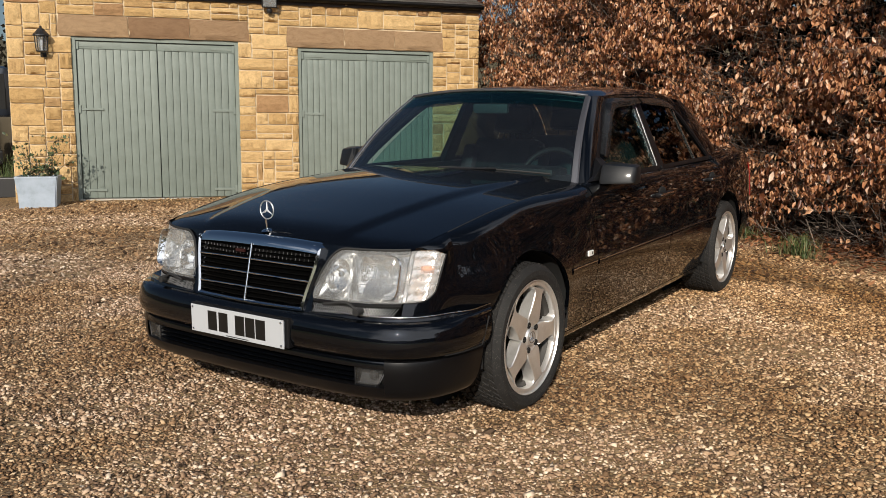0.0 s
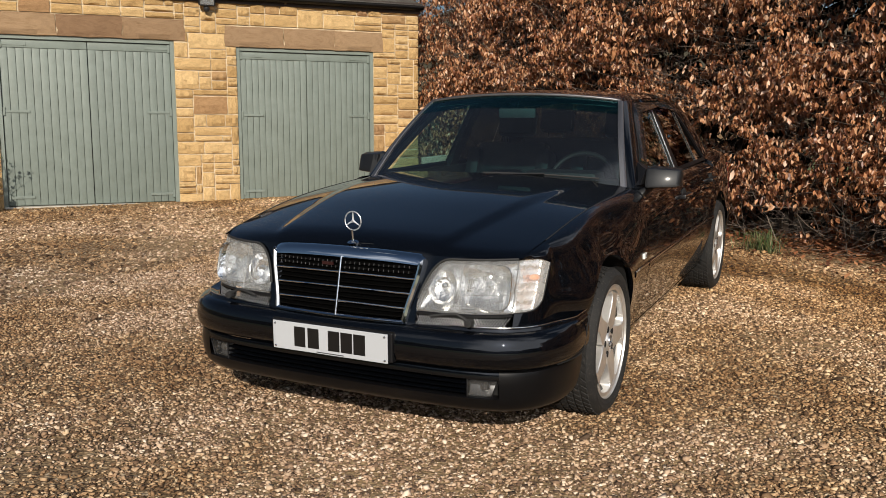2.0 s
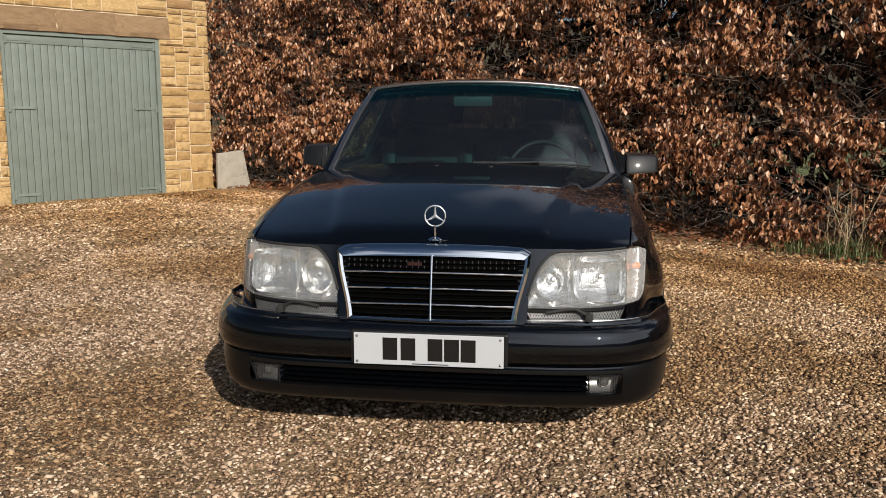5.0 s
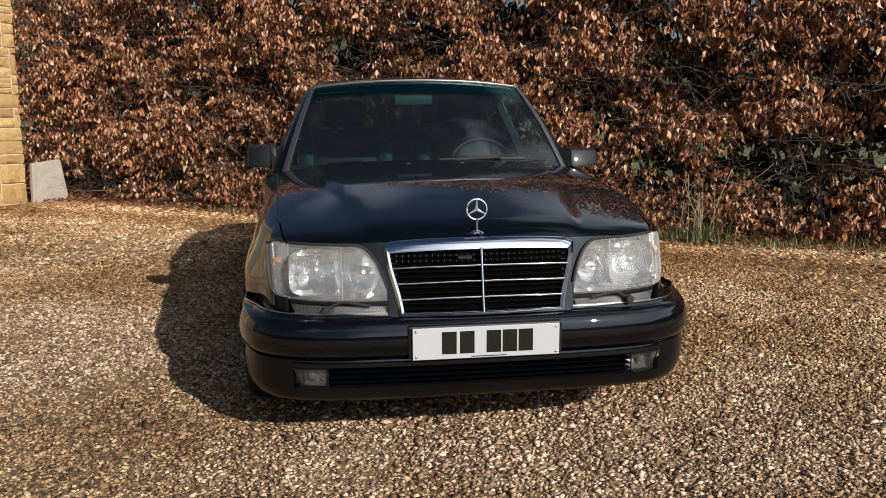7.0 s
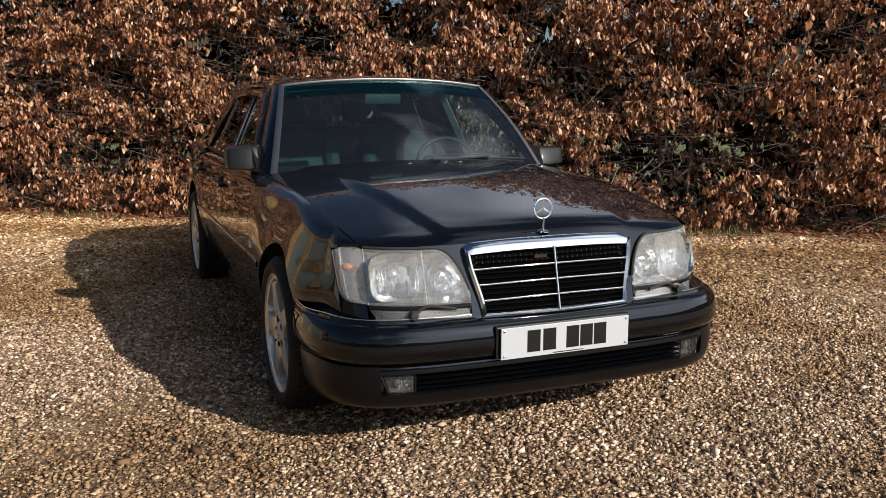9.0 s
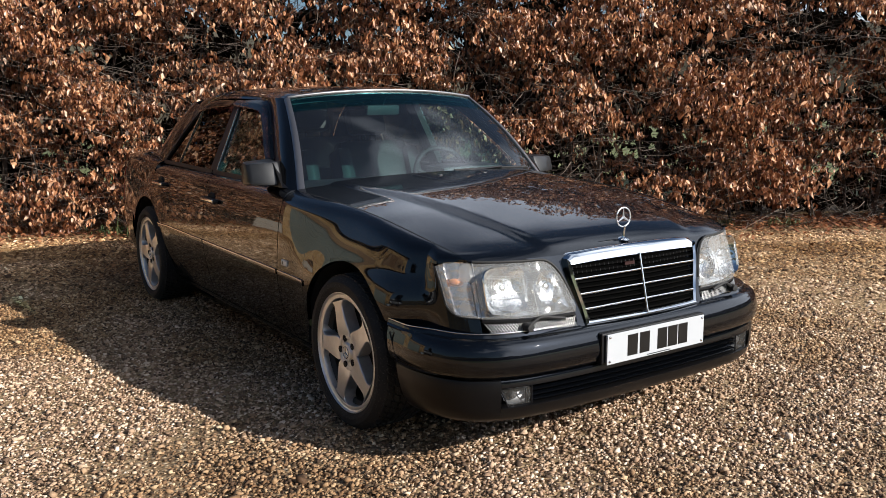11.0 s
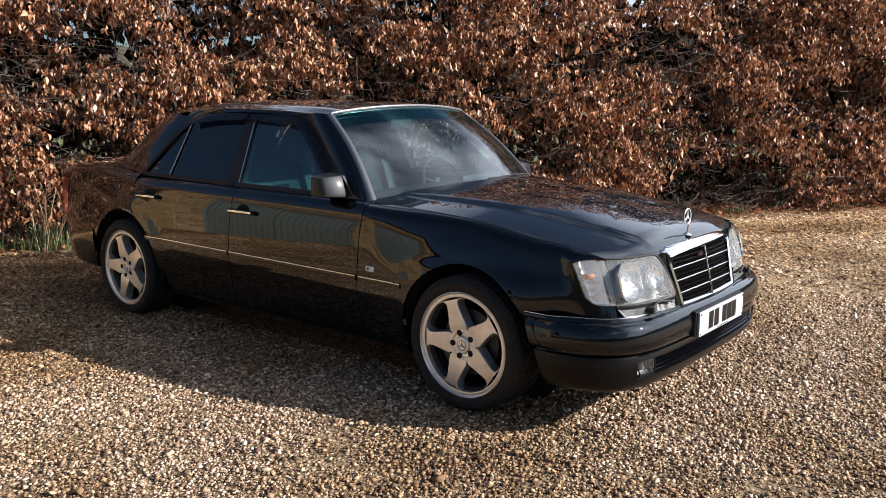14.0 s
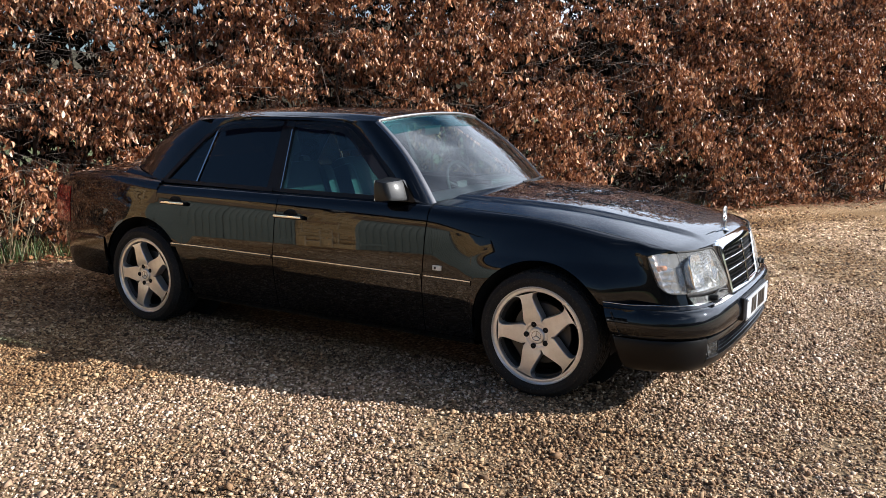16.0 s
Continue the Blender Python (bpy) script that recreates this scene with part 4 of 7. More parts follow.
def grass(count, seed):
    r = np.random.default_rng(seed)
    verts, faces = [], []
    spots = [(r.uniform(-1, 13), r.uniform(-0.05, 0.30), r.uniform(0.05, 0.14), 0.7) for _ in range(16)] + [(3.45, -0.22, 0.20, 1.1), (3.5, -0.20, 0.10, 1.5), (4.3, -0.22, 0.22, 0.7), (3.05, -0.18, 0.15, 0.8), (4.0, -0.16, 0.3, 0.9), (-0.05, -0.1, 0.14, 2.0), (0.25, -0.05, 0.15, 1.5), (-1.9, -0.15, 0.25, 0.6), (1.40, -0.30, 0.10, 1.2), (1.40, -0.30, 0.07, 1.4)]
    for _ in range(count):
        s0, d0, spread, tall = spots[r.integers(len(spots))]
        s, d = s0 + r.normal(0, spread), d0 + r.normal(0, spread * 0.4)
        x, y = HEDGE_P.x + HEDGE_E.x * s - HEDGE_N.x * d, HEDGE_P.y + HEDGE_E.y * s - HEDGE_N.y * d
        g = ground_height(x, y)
        a, ln, w = r.uniform(0, 6.28), tall * r.uniform(0.05, 0.16), 0.003
        lean = r.uniform(0.2, 0.9) * ln
        ca, sa = math.cos(a), math.sin(a)
        base = len(verts)
        verts += [(x - w * sa, y + w * ca, g), (x + w * sa, y - w * ca, g), (x + lean * 0.4 * ca + w * sa, y + lean * 0.4 * sa - w * ca, g + ln * 0.65), (x + lean * 0.4 * ca - w * sa, y + lean * 0.4 * sa + w * ca, g + ln * 0.65), (x + lean * ca, y + lean * sa, g + ln)]
        faces += [(base, base + 1, base + 2, base + 3), (base + 3, base + 2, base + 4)]
    return tagged(mesh_ob("grass", verts, faces, M_GRASS), "thin tufts of green and straw grass by the hedge", "grass", kind="stuff")


grass(2800, 31)


def straw_shrub(s, d, count, seed):
    """A small bare shrub of pale dead stems at the hedge's foot."""
    r = random.Random(seed)
    bm = bmesh.new()
    for _ in range(count):
        a, lean, h = r.uniform(0, 6.28), r.uniform(0.05, 0.55), r.uniform(0.28, 0.66)
        u0, v0 = s + r.gauss(0, 0.05), d + r.gauss(0, 0.03)
        pts = []
        for q in (0, 0.35, 0.7, 1.0):
            u, v_ = u0 + lean * h * math.cos(a) * q ** 1.3 + r.gauss(0, 0.008), v0 + 0.5 * lean * h * math.sin(a) * q ** 1.3
            x, y = HEDGE_P.x + HEDGE_E.x * u - HEDGE_N.x * v_, HEDGE_P.y + HEDGE_E.y * u - HEDGE_N.y * v_
            pts.append((x, y, ground_height(x, y) - 0.02 + h * q))
        tube(bm, pts, r.uniform(0.0028, 0.0045), 4)
        for _ in range(2):
            i = r.choice((1, 2))
            p = Vector(pts[i])
            tube(bm, [p, p + Vector((r.gauss(0, 0.05), r.gauss(0, 0.04), 0.07)), p + Vector((r.gauss(0, 0.09), r.gauss(0, 0.06), 0.15))], 0.0018, 3)
    ob = part("bare_shrub", bm, M_STRAW, None)
    tagged(ob, "small bare shrub of straw-coloured dead stems in grass", "shrub")


straw_shrub(3.45, -0.20, 13, 5)
straw_shrub(-0.05, -0.12, 9, 6)
lu, lv = np.meshgrid(np.linspace(-14, 30, 45), np.linspace(2.0, 40, 39))
lx, ly = HEDGE_P.x + HEDGE_E.x * lu - HEDGE_N.x * lv, HEDGE_P.y + HEDGE_E.y * lu - HEDGE_N.y * lv
lawn = mesh_ob("ground_lawn", np.stack([lx, ly, ground_z(lx, ly) + 0.06], -1).reshape(-1, 3), [(j * 45 + i, j * 45 + i + 1, (j + 1) * 45 + i + 1, (j + 1) * 45 + i) for j in range(38) for i in range(44)], M_FIELD, True)
tagged(lawn, "green lawn on the far side of the hedge", "lawn", kind="structure")

# ---- distance ----
def ring_hill(name, radius, low, high, material, seed, label, cat):
    r = random.Random(seed)
    n = 160
    verts, faces = [], []
    for i in range(n):
        q = 2 * math.pi * i / n
        h = low + (high - low) * (0.5 + 0.25 * math.sin(3 * q + seed) + 0.15 * math.sin(11 * q) + 0.1 * r.uniform(-1, 1))
        for rad, z in ((radius, -1.0), (radius * 1.02, h * 0.6), (radius * 1.06, h), (radius * 1.3, h * 0.9)):
            verts.append((rad * math.cos(q), rad * math.sin(q), z))
    for i in range(n):
        j = (i + 1) % n
        for k in range(3):
            faces.append((4 * i + k, 4 * j + k, 4 * j + k + 1, 4 * i + k + 1))
    return tagged(mesh_ob(name, verts, faces, material, True), label, cat, kind="structure")


ring_hill("backdrop", 95.0, 7.0, 17.0, M_WOOD, 2, "distant brown winter woodland ring", "woodland")
field = mesh_ob("ground_field", [(x, y, ground_height(x, y) + z) for x, y, z in ((-60, -9, 0.06), (60, -9, 0.06), (60, -90, 0.4), (-60, -90, 0.4))], [(0, 3, 2, 1)], M_FIELD)
tagged(field, "rough green meadow beyond the drive", "meadow", kind="structure")

# ---- the saloon car: its own frame has the front axle at y = 0, the nose towards -y, z square to the gravel ----
car = tagged(new("saloon_car"), "black metallic four-door saloon parked on the gravel", "car")
car.matrix_world = SLOPE @ Matrix.Translation((0.006, 0, 0))
WHEEL_R, AXLE_Z, BASE = 0.318, 0.312, 2.80
ARCH = {0.0: 0.372, BASE: 0.385}

half_width = Spline([(-0.72, 0.640), (-0.58, 0.733), (-0.45, 0.800), (-0.33, 0.842), (-0.20, 0.860), (0.1, 0.866), (0.6, 0.862), (1.6, 0.862), (2.4, 0.862), (2.9, 0.860), (3.3, 0.843), (3.6, 0.805), (3.82, 0.745)])
side_dx = Spline([(0.15, -0.100), (0.22, -0.070), (0.30, -0.042), (0.40, -0.017), (0.50, 0.0), (0.56, 0.002), (0.68, -0.003), (0.78, -0.012), (0.86, -0.030), (0.95, -0.055)])
hood_z = Spline([(-0.72, 0.735), (-0.60, 0.768), (-0.40, 0.808), (-0.09, 0.858), (0.25, 0.888), (0.66, 0.908)])
hood_x = Spline([(-0.72, 0.672), (-0.60, 0.690), (-0.2, 0.722), (0.3, 0.742), (0.70, 0.757)])
boot_z = Spline([(2.5, 0.925), (2.9, 0.948), (3.2, 0.965), (3.5, 0.955), (3.72, 0.930), (3.86, 0.895)])
boot_x = Spline([(2.5, 0.772), (2.9, 0.745), (3.2, 0.722), (3.6, 0.690), (3.86, 0.640)])


def side_x(y, z):
    x = half_width(y) + side_dx(z)
    x -= 0.20 * max(0.0, z - 0.54) * smoothstep(0.0, 0.16, z - 0.54) * (1 - smoothstep(-0.05, 0.62, y))
    for yw, r in ARCH.items():
        d = math.hypot(y - yw, z - AXLE_Z)
        if z > AXLE_Z - 0.12:
            x += 0.009 * (1 - smoothstep(r - 0.01, r + 0.15, d)) * smoothstep(AXLE_Z - 0.12, AXLE_Z + 0.02, z)
    return x


def arch_low(y, low):
    for yw, r in ARCH.items():
        if abs(y - yw) < r:
            return max(low, AXLE_Z + math.sqrt(r * r - (y - yw) ** 2))
    return low


def sheet(name, rows, material, parent, label="", flange=0.018, inward=None, smooth=True, flip=False):
    """A panel from rows of points, with its rim turned inwards so that it has an edge."""
    nr, nc = len(rows), len(rows[0])
    P = np.array([[tuple(p) for p in row] for row in rows], float)
    verts = P.reshape(-1, 3).tolist()
    faces = [(j * nc + i, j * nc + i + 1, (j + 1) * nc + i + 1, (j + 1) * nc + i) for j in range(nr - 1) for i in range(nc - 1)]
    if flange:
        du, dv = np.gradient(P, axis=1), np.gradient(P, axis=0)
        N = np.cross(du, dv)
        N /= np.maximum(np.linalg.norm(N, axis=2, keepdims=True), 1e-9)
        centre = Vector(inward) if inward is not None else Vector((0, P[..., 1].mean(), 0.45))
        if ((P.reshape(-1, 3).mean(0) - np.array(centre)) * N.reshape(-1, 3).mean(0)).sum() < 0:
            N = -N
        ring = [(0, i) for i in range(nc)] + [(j, nc - 1) for j in range(1, nr)] + [(nr - 1, i) for i in range(nc - 2, -1, -1)] + [(j, 0) for j in range(nr - 2, 0, -1)]
        base = len(verts)
        for j, i in ring:
            verts.append((P[j, i] - flange * N[j, i]).tolist())
        for a in range(len(ring)):
            b = (a + 1) % len(ring)
            ja, ia = ring[a]
            jb, ib = ring[b]
            faces.append((jb * nc + ib, ja * nc + ia, base + a, base + b))
    me = bpy.data.meshes.new(name)
    me.from_pydata(verts, [], faces)
    bm = bmesh.new()
    bm.from_mesh(me)
    bmesh.ops.remove_doubles(bm, verts=bm.verts, dist=0.0002)
    bmesh.ops.recalc_face_normals(bm, faces=bm.faces)
    bm.to_mesh(me)
    bm.free()
    me.materials.append(material)
    if smooth:
        me.shade_smooth()
        me.set_sharp_from_angle(angle=radians(38))
    return under(new(name, me), parent, label)


def flank(ys, low, top, side, n1=34, n2=12, skew=None):
    """Rows of a body-side panel, column by column: from its foot up to the shoulder, rolled over at the top."""
    cols = []
    for y in ys:
        xg, zg = top(y)
        z0, zs = low(y), zg - 0.062
        col = []
        for k in range(n1):
            z = z0 + (zs - z0) * k / (n1 - 1)
            yy = y + (skew(y, z) if skew else 0)
            col.append((side * side_x(yy, z), yy, z))
        xs_ = side_x(y, zs)
        t0 = Vector((xs_ - side_x(y, zs - 0.01), 0.01)).normalized()
        p0, p3 = Vector((xs_, zs)), Vector((xg, zg))
        reach = (p3 - p0).length
        p1, p2 = p0 + t0 * reach * 0.42, p3 - Vector((-0.97, 0.24)) * reach * 0.42
        for k in range(1, n2 + 1):
            q = k / n2
            c = p0 * (1 - q) ** 3 + p1 * 3 * q * (1 - q) ** 2 + p2 * 3 * q * q * (1 - q) + p3 * q ** 3
            col.append((side * c.x, y + (skew(y, zs) if skew else 0), c.y))
        cols.append(col)
    return [list(r) for r in zip(*cols)]


def lean(y, z):
    """Door shut lines run back a little towards the sill."""
    return 0.035 * max(0.0, 0.9 - z) / 0.6


def stations(a, b, n, *marks):
    """Evenly spread, with more round the given places."""
    v = list(np.linspace(a, b, n))
    for m in marks:
        v += [m + d for d in (-0.012, -0.004, -0.001, 0.001, 0.004, 0.012)]
    return sorted(x for x in v if a <= x <= b)


BELT = lambda y: (0.772, 0.912)
SIDES = ((1, "left"), (-1, "right"))


def nose_y(x, z):
    """Front face of the lamps: bowed in plan, leaning back upwards."""
    t = min(abs(x) / 0.80, 0.9995)
    return -0.770 + 0.415 * (1 - math.sqrt(1 - t ** 5)) + 0.33 * (z - 0.57)


BUMPER_W = 0.872


def bumper_y(x):
    t = min(abs(x) / BUMPER_W, 1.0)
    return -0.846 + 0.05 * x * x + 0.36 * (1 - math.sqrt(1 - t ** 7))


# bonnet
def hood_point(u, v):
    yr0 = lambda x: 0.50 + 0.16 * (abs(x) / 0.74) ** 2
    x = u * 0.70
    for _ in range(4):
        yf, yr = nose_y(x * 0.97, 0.76) + 0.004, yr0(x)
        y = yf + (yr - yf) * v
        x = u * hood_x(y)
    e = hood_z(y)
    crown = 0.042 + 0.016 * v
    z = e + crown * (1 - abs(u) ** 2.4)
    crease = 0.37 + 0.22 * v
    z += 0.011 * (1 - smoothstep(crease - 0.012, crease + 0.03, abs(x))) * smoothstep(0.0, 0.10, v)
    z -= (0.026 - 0.018 * abs(u) ** 3) * max(0.0, 1 - (y - yf) / 0.07) ** 2
    return (x, y, z)


us = [math.copysign(abs(k) ** 0.95, k) for k in np.linspace(-1, 1, 61)]
vs_ = [q ** 1.25 for q in np.linspace(0, 1, 46)]
sheet("bonnet", [[hood_point(u, v) for u in us] for v in vs_], M_PAINT, car, "black bonnet with raised centre and two creases", inward=(0, 0, 0.3))

# windscreen, rear window, roof
def screen_point(u, v, grow=0.0):
    b = Vector((u * (0.712 + grow), 0.515 + 0.165 * abs(u) ** 2.0, 0.955 - 0.042 * abs(u) ** 2.2))
    t = Vector((u * (0.565 + grow), 1.075 + 0.06 * abs(u) ** 2, 1.362 - 0.035 * abs(u) ** 2.2))
    p = b.lerp(t, v)
    return p + Vector((0, -0.022, 0.020)) * math.sin(math.pi * v)


grid_u = np.linspace(-1, 1, 25)
sheet("windscreen", [[screen_point(u, v) for u in grid_u] for v in np.linspace(0.0, 1, 14)], M_SCREEN, car, "green-tinted windscreen with sky reflections", flange=0)
sheet("shade_band", [[screen_point(u, v) + Vector((0, -0.002, 0.002)) for u in grid_u] for v in np.linspace(0.80, 0.995, 5)], M_BAND, car, "blue-green shade band", flange=0)
bm = bmesh.new()
for sgn in (-1, 1):
    cols = [[bm.verts.new(screen_point(sgn * u, v) + Vector((sgn * w, -o, o * 0.9))) for u, w, o in ((0.988, 0, 0.001), (0.992, 0, 0.006), (1.016, 0, 0.007), (1.028, 0.003, 0.004), (1.032, 0.003, -0.006))] for v in np.linspace(-0.03, 1.0, 16)]
    for a, b in zip(cols, cols[1:]):
        for j in range(4):
            bm.faces.new((a[j], a[j + 1], b[j + 1], b[j]))
tube(bm, [screen_point(u, 1.0) + Vector((0, -0.004, 0.006)) for u in np.linspace(-1.01, 1.01, 25)], 0.008, 6)
part("windscreen_trim", bm, M_PILLARTRIM, car, "bright metal windscreen trim", True, 60)


def rear_point(u, v):
    t = Vector((u * 0.545, 2.60 + 0.05 * (1 - u * u), 1.345 - 0.03 * u * u))
    b = Vector((u * 0.640, 3.05 + 0.06 * (1 - u * u), 1.030 - 0.025 * u * u))
    return t.lerp(b, v) + Vector((0, 0.02, 0.02)) * math.sin(math.pi * v)


sheet("rear_window", [[rear_point(u, v) for u in grid_u] for v in np.linspace(0, 1, 10)], M_REARGLASS, car, "dark tinted rear window", flange=0)
roof_mid = Spline([(1.06, 1.360), (1.2, 1.378), (1.5, 1.394), (1.9, 1.399), (2.3, 1.388), (2.66, 1.352)])


def roof_point(u, v):
    y = 1.078 + 0.06 * u * u + (2.64 - 1.078 - 0.09 * u * u) * v
    hw = 0.575 + 0.022 * math.sin(math.pi * min(1, v * 1.05)) - 0.012 * v
    z = roof_mid(y) - 0.033 * abs(u) ** 2.2 - 0.022 * smoothstep(0.86, 1.0, abs(u))
    return (u * hw, y, z)


sheet("roof", [[roof_point(u, v) for u in np.linspace(-1, 1, 41)] for v in np.linspace(0, 1, 36)], M_PAINT, car, inward=(0, 1.9, 0.8))

# cabin side plane: leans in from the belt to the roof rail
def cabin(y, z, out=0.0):
    x = 0.768 - 0.462 * (z - 0.912) + 0.012 * math.sin(math.pi * min(1, max(0, (z - 0.912) / 0.42))) - 0.03 * max(0.0, (y - 2.2)) * (z - 0.9) / 0.4
    return Vector((x + 0.908 * out, y, z + 0.42 * out))


def cabin_plate(bm, outline, out, thick, sgn):
    a = [cabin(y, z, out) for y, z in outline]
    b = [cabin(y, z, out - thick) for y, z in outline]
    va, vb = ([bm.verts.new((sgn * p.x, p.y, p.z)) for p in q] for q in (a, b))
    bm.faces.new(va), bm.faces.new(vb[::-1])
    for i in range(len(va)):
        j = (i + 1) % len(va)
        bm.faces.new((va[i], vb[i], vb[j], va[j]))


def cabin_strip(bm, line, width, out, thick, sgn):
    """A flat bar along a line of (y, z), half its width to either side."""
    pts = [Vector((0, y, z)) for y, z in line]
    left, right = [], []
    for i, p in enumerate(pts):
        w = (pts[min(i + 1, len(pts) - 1)] - pts[max(i - 1, 0)]).normalized()
        n = Vector((0, -w.z, w.y)) * width / 2
        left.append((p + n)), right.append((p - n))
    for i in range(len(pts) - 1):
        cabin_plate(bm, [(q.y, q.z) for q in (left[i], left[i + 1], right[i + 1], right[i])], out, thick, sgn)


A_LINE = [(0.80, 0.915), (0.95, 1.045), (1.10, 1.165), (1.20, 1.240), (1.29, 1.298), (1.36, 1.318)]
TOP_LINE = [(1.36, 1.318), (1.60, 1.330), (1.80, 1.331), (2.05, 1.326), (2.24, 1.308), (2.33, 1.280)]
C_LINE = [(2.33, 1.280), (2.42, 1.215), (2.53, 1.105), (2.63, 0.995), (2.69, 0.925)]

for sgn, nm in SIDES:
    # pillars: between the side plane and the glass, rounded over
    rows = []
    for v in np.linspace(-0.03, 1, 12):
        a = screen_point(sgn * 1.02, v)
        yy = np.interp(v, [0, 0.35, 0.7, 0.93, 1], [0.80, 0.95, 1.135, 1.27, 1.34])
        zz = 0.914 + (1.322 - 0.914) * v
        b = cabin(yy - 0.012, zz, 0.006)
        b = Vector((sgn * b.x, b.y, b.z))
        mid = a.lerp(b, 0.5) + Vector((sgn * 0.016, -0.012, 0.006))
        rows.append([a, a.lerp(mid, 0.5) + Vector((sgn * 0.006, -0.005, 0.003)), mid, mid.lerp(b, 0.5) + Vector((sgn * 0.007, -0.003, 0.003)), b])
    sheet("front_pillar", rows, M_PAINT, car, inward=(0, 1.2, 0.9))
    rows = []
    for v in np.linspace(0, 1, 14):
        i = v * (len(C_LINE) - 1)
        k = min(int(i), len(C_LINE) - 2)
        y0, z0 = (C_LINE[k][q] + (C_LINE[k + 1][q] - C_LINE[k][q]) * (i - k) for q in (0, 1))
        a = cabin(y0 + 0.012, z0, 0.004)
        a = Vector((sgn * a.x, a.y, a.z))
        b = Vector(rear_point(sgn * 1.02, v * 1.0))
        rows.append([a.lerp(b, q) + Vector((sgn * 0.024, 0.010, 0.012)) * math.sin(math.pi * q) for q in np.linspace(0, 1, 10)])
    sheet("rear_pillar", rows, M_PAINT, car, inward=(0, 2.4, 0.8))
    rows = []
    for q in np.linspace(0, 1, 20):
        y = 1.25 + (2.40 - 1.25) * q
        z0 = np.interp(y, [1.25, 1.36, 1.6, 1.8, 2.05, 2.24, 2.33, 2.40], [1.298, 1.322, 1.334, 1.335, 1.330, 1.312, 1.284, 1.23])
        a = cabin(y, z0, 0.004)
        b = Vector(roof_point(1.0, min(1, max(0, (y - 1.138) / (2.64 - 1.078 - 0.09)))))
        a, b = Vector((sgn * a.x, a.y, a.z)), Vector((sgn * b.x, b.y, b.z))
        rows.append([a, a.lerp(b, 0.35) + Vector((sgn * 0.008, 0, 0.004)), a.lerp(b, 0.7) + Vector((sgn * 0.008, 0, 0.005)), b])
    sheet("roof_rail", rows, M_PAINT, car, inward=(0, 1.9, 0.9))
    # front wing
    ys = stations(-0.450, 0.636, 56, -ARCH[0.0], ARCH[0.0])
    low = lambda y: arch_low(y, 0.505 if y < -0.30 else 0.226)
    sheet("front_wing", flank(ys, low, lambda y: (hood_x(y) + 0.006, hood_z(y)), sgn, skew=lambda y, z: lean(y, z) * smoothstep(0.40, 0.62, y)), M_PAINT, car)
    bm = bmesh.new()
    tube(bm, [(sgn * (hood_x(y) + 0.003), y, hood_z(y) - 0.0016) for y in np.linspace(-0.42, 0.62, 40)], 0.0034, 6)
    part("bonnet_seal", bm, M_DARK, car, "dark shut line beside the bonnet")
    # doors
    fd = sheet("front_door", flank(np.linspace(0.642, 1.664, 56), lambda y: 0.226, BELT, sgn, skew=lean), M_PAINT, car, "closed black front door")
    ys = stations(1.670, 2.672, 56, BASE - ARCH[BASE])
    rd = sheet("rear_door", flank(ys, lambda y: max(0.226, arch_low(y, 0.226) + (0.03 if y > BASE - ARCH[BASE] else 0)), BELT, sgn, skew=lean), M_PAINT, car, "closed black rear door")
    # rear wing
    def wing_low(y):
        if y < 2.676:
            return arch_low(y, 0.262)
        return arch_low(y, 0.53 if y > BASE + ARCH[BASE] else 0.262)

    lip = [[(sgn * side_x(y, z_), y, z_) for y, z_ in ((yy, arch_low(yy, 0.27) + k * 0.026) for yy in np.linspace(BASE - ARCH[BASE] + 0.004, 2.672, 24))] for k in (0.0, 0.5, 1.0)]
    sheet("arch_lip", lip, M_PAINT, car, flange=0.03)
    sheet("rear_wing", flank(stations(2.679, 3.80, 54, BASE + ARCH[BASE]), wing_low, lambda y: (boot_x(y), boot_z(y)), sgn), M_PAINT, car)
    rows = []
    for q in np.linspace(0, 1, 12):
        a = Vector((sgn * (boot_x(2.68 + 0.41 * q) - 0.001), 2.68 + 0.41 * q, boot_z(2.68 + 0.41 * q)))
        b0 = cabin(2.69 + 0.012, 0.925, 0.004)
        b = Vector((sgn * b0.x, b0.y, b0.z)).lerp(rear_point(sgn * 1.02, 1.0), q)
        rows.append([a.lerp(b, w) + Vector((0, 0, 0.010)) * math.sin(math.pi * w) for w in np.linspace(0, 1, 6)])
    sheet("rear_deck", rows, M_PAINT, car, flange=0, inward=(0, 2.9, 0.5))
    # sill
    prof = [(0.001, 0.223), (-0.004, 0.208), (-0.020, 0.190), (-0.06, 0.178), (-0.12, 0.175)]
    sheet("sill", [[(sgn * (side_x(y, 0.226) + a), y, z) for y in np.linspace(0.385, 2.41, 24)] for a, z in prof], M_PAINT, car, "black lower sill", flange=0.02)
    # arch liner
    for yw, r in ARCH.items():
        rows = []
        for q in np.linspace(-0.12, math.pi + 0.12, 26):
            rows.append([(sgn * x, yw + (r + 0.004) * math.cos(q), AXLE_Z + (r + 0.004) * math.sin(q)) for x in (0.845, 0.7, 0.52)])
        sheet("arch_liner", rows, M_DARK, car, flange=0)
        bm = bmesh.new()
        lathe(bm, [(0.001, 0.52 * sgn), (r + 0.004, 0.52 * sgn)], 32)
        w = part("arch_inner", bm, M_DARK, car)
        w.matrix_basis = Matrix.Translation((0, yw, AXLE_Z))
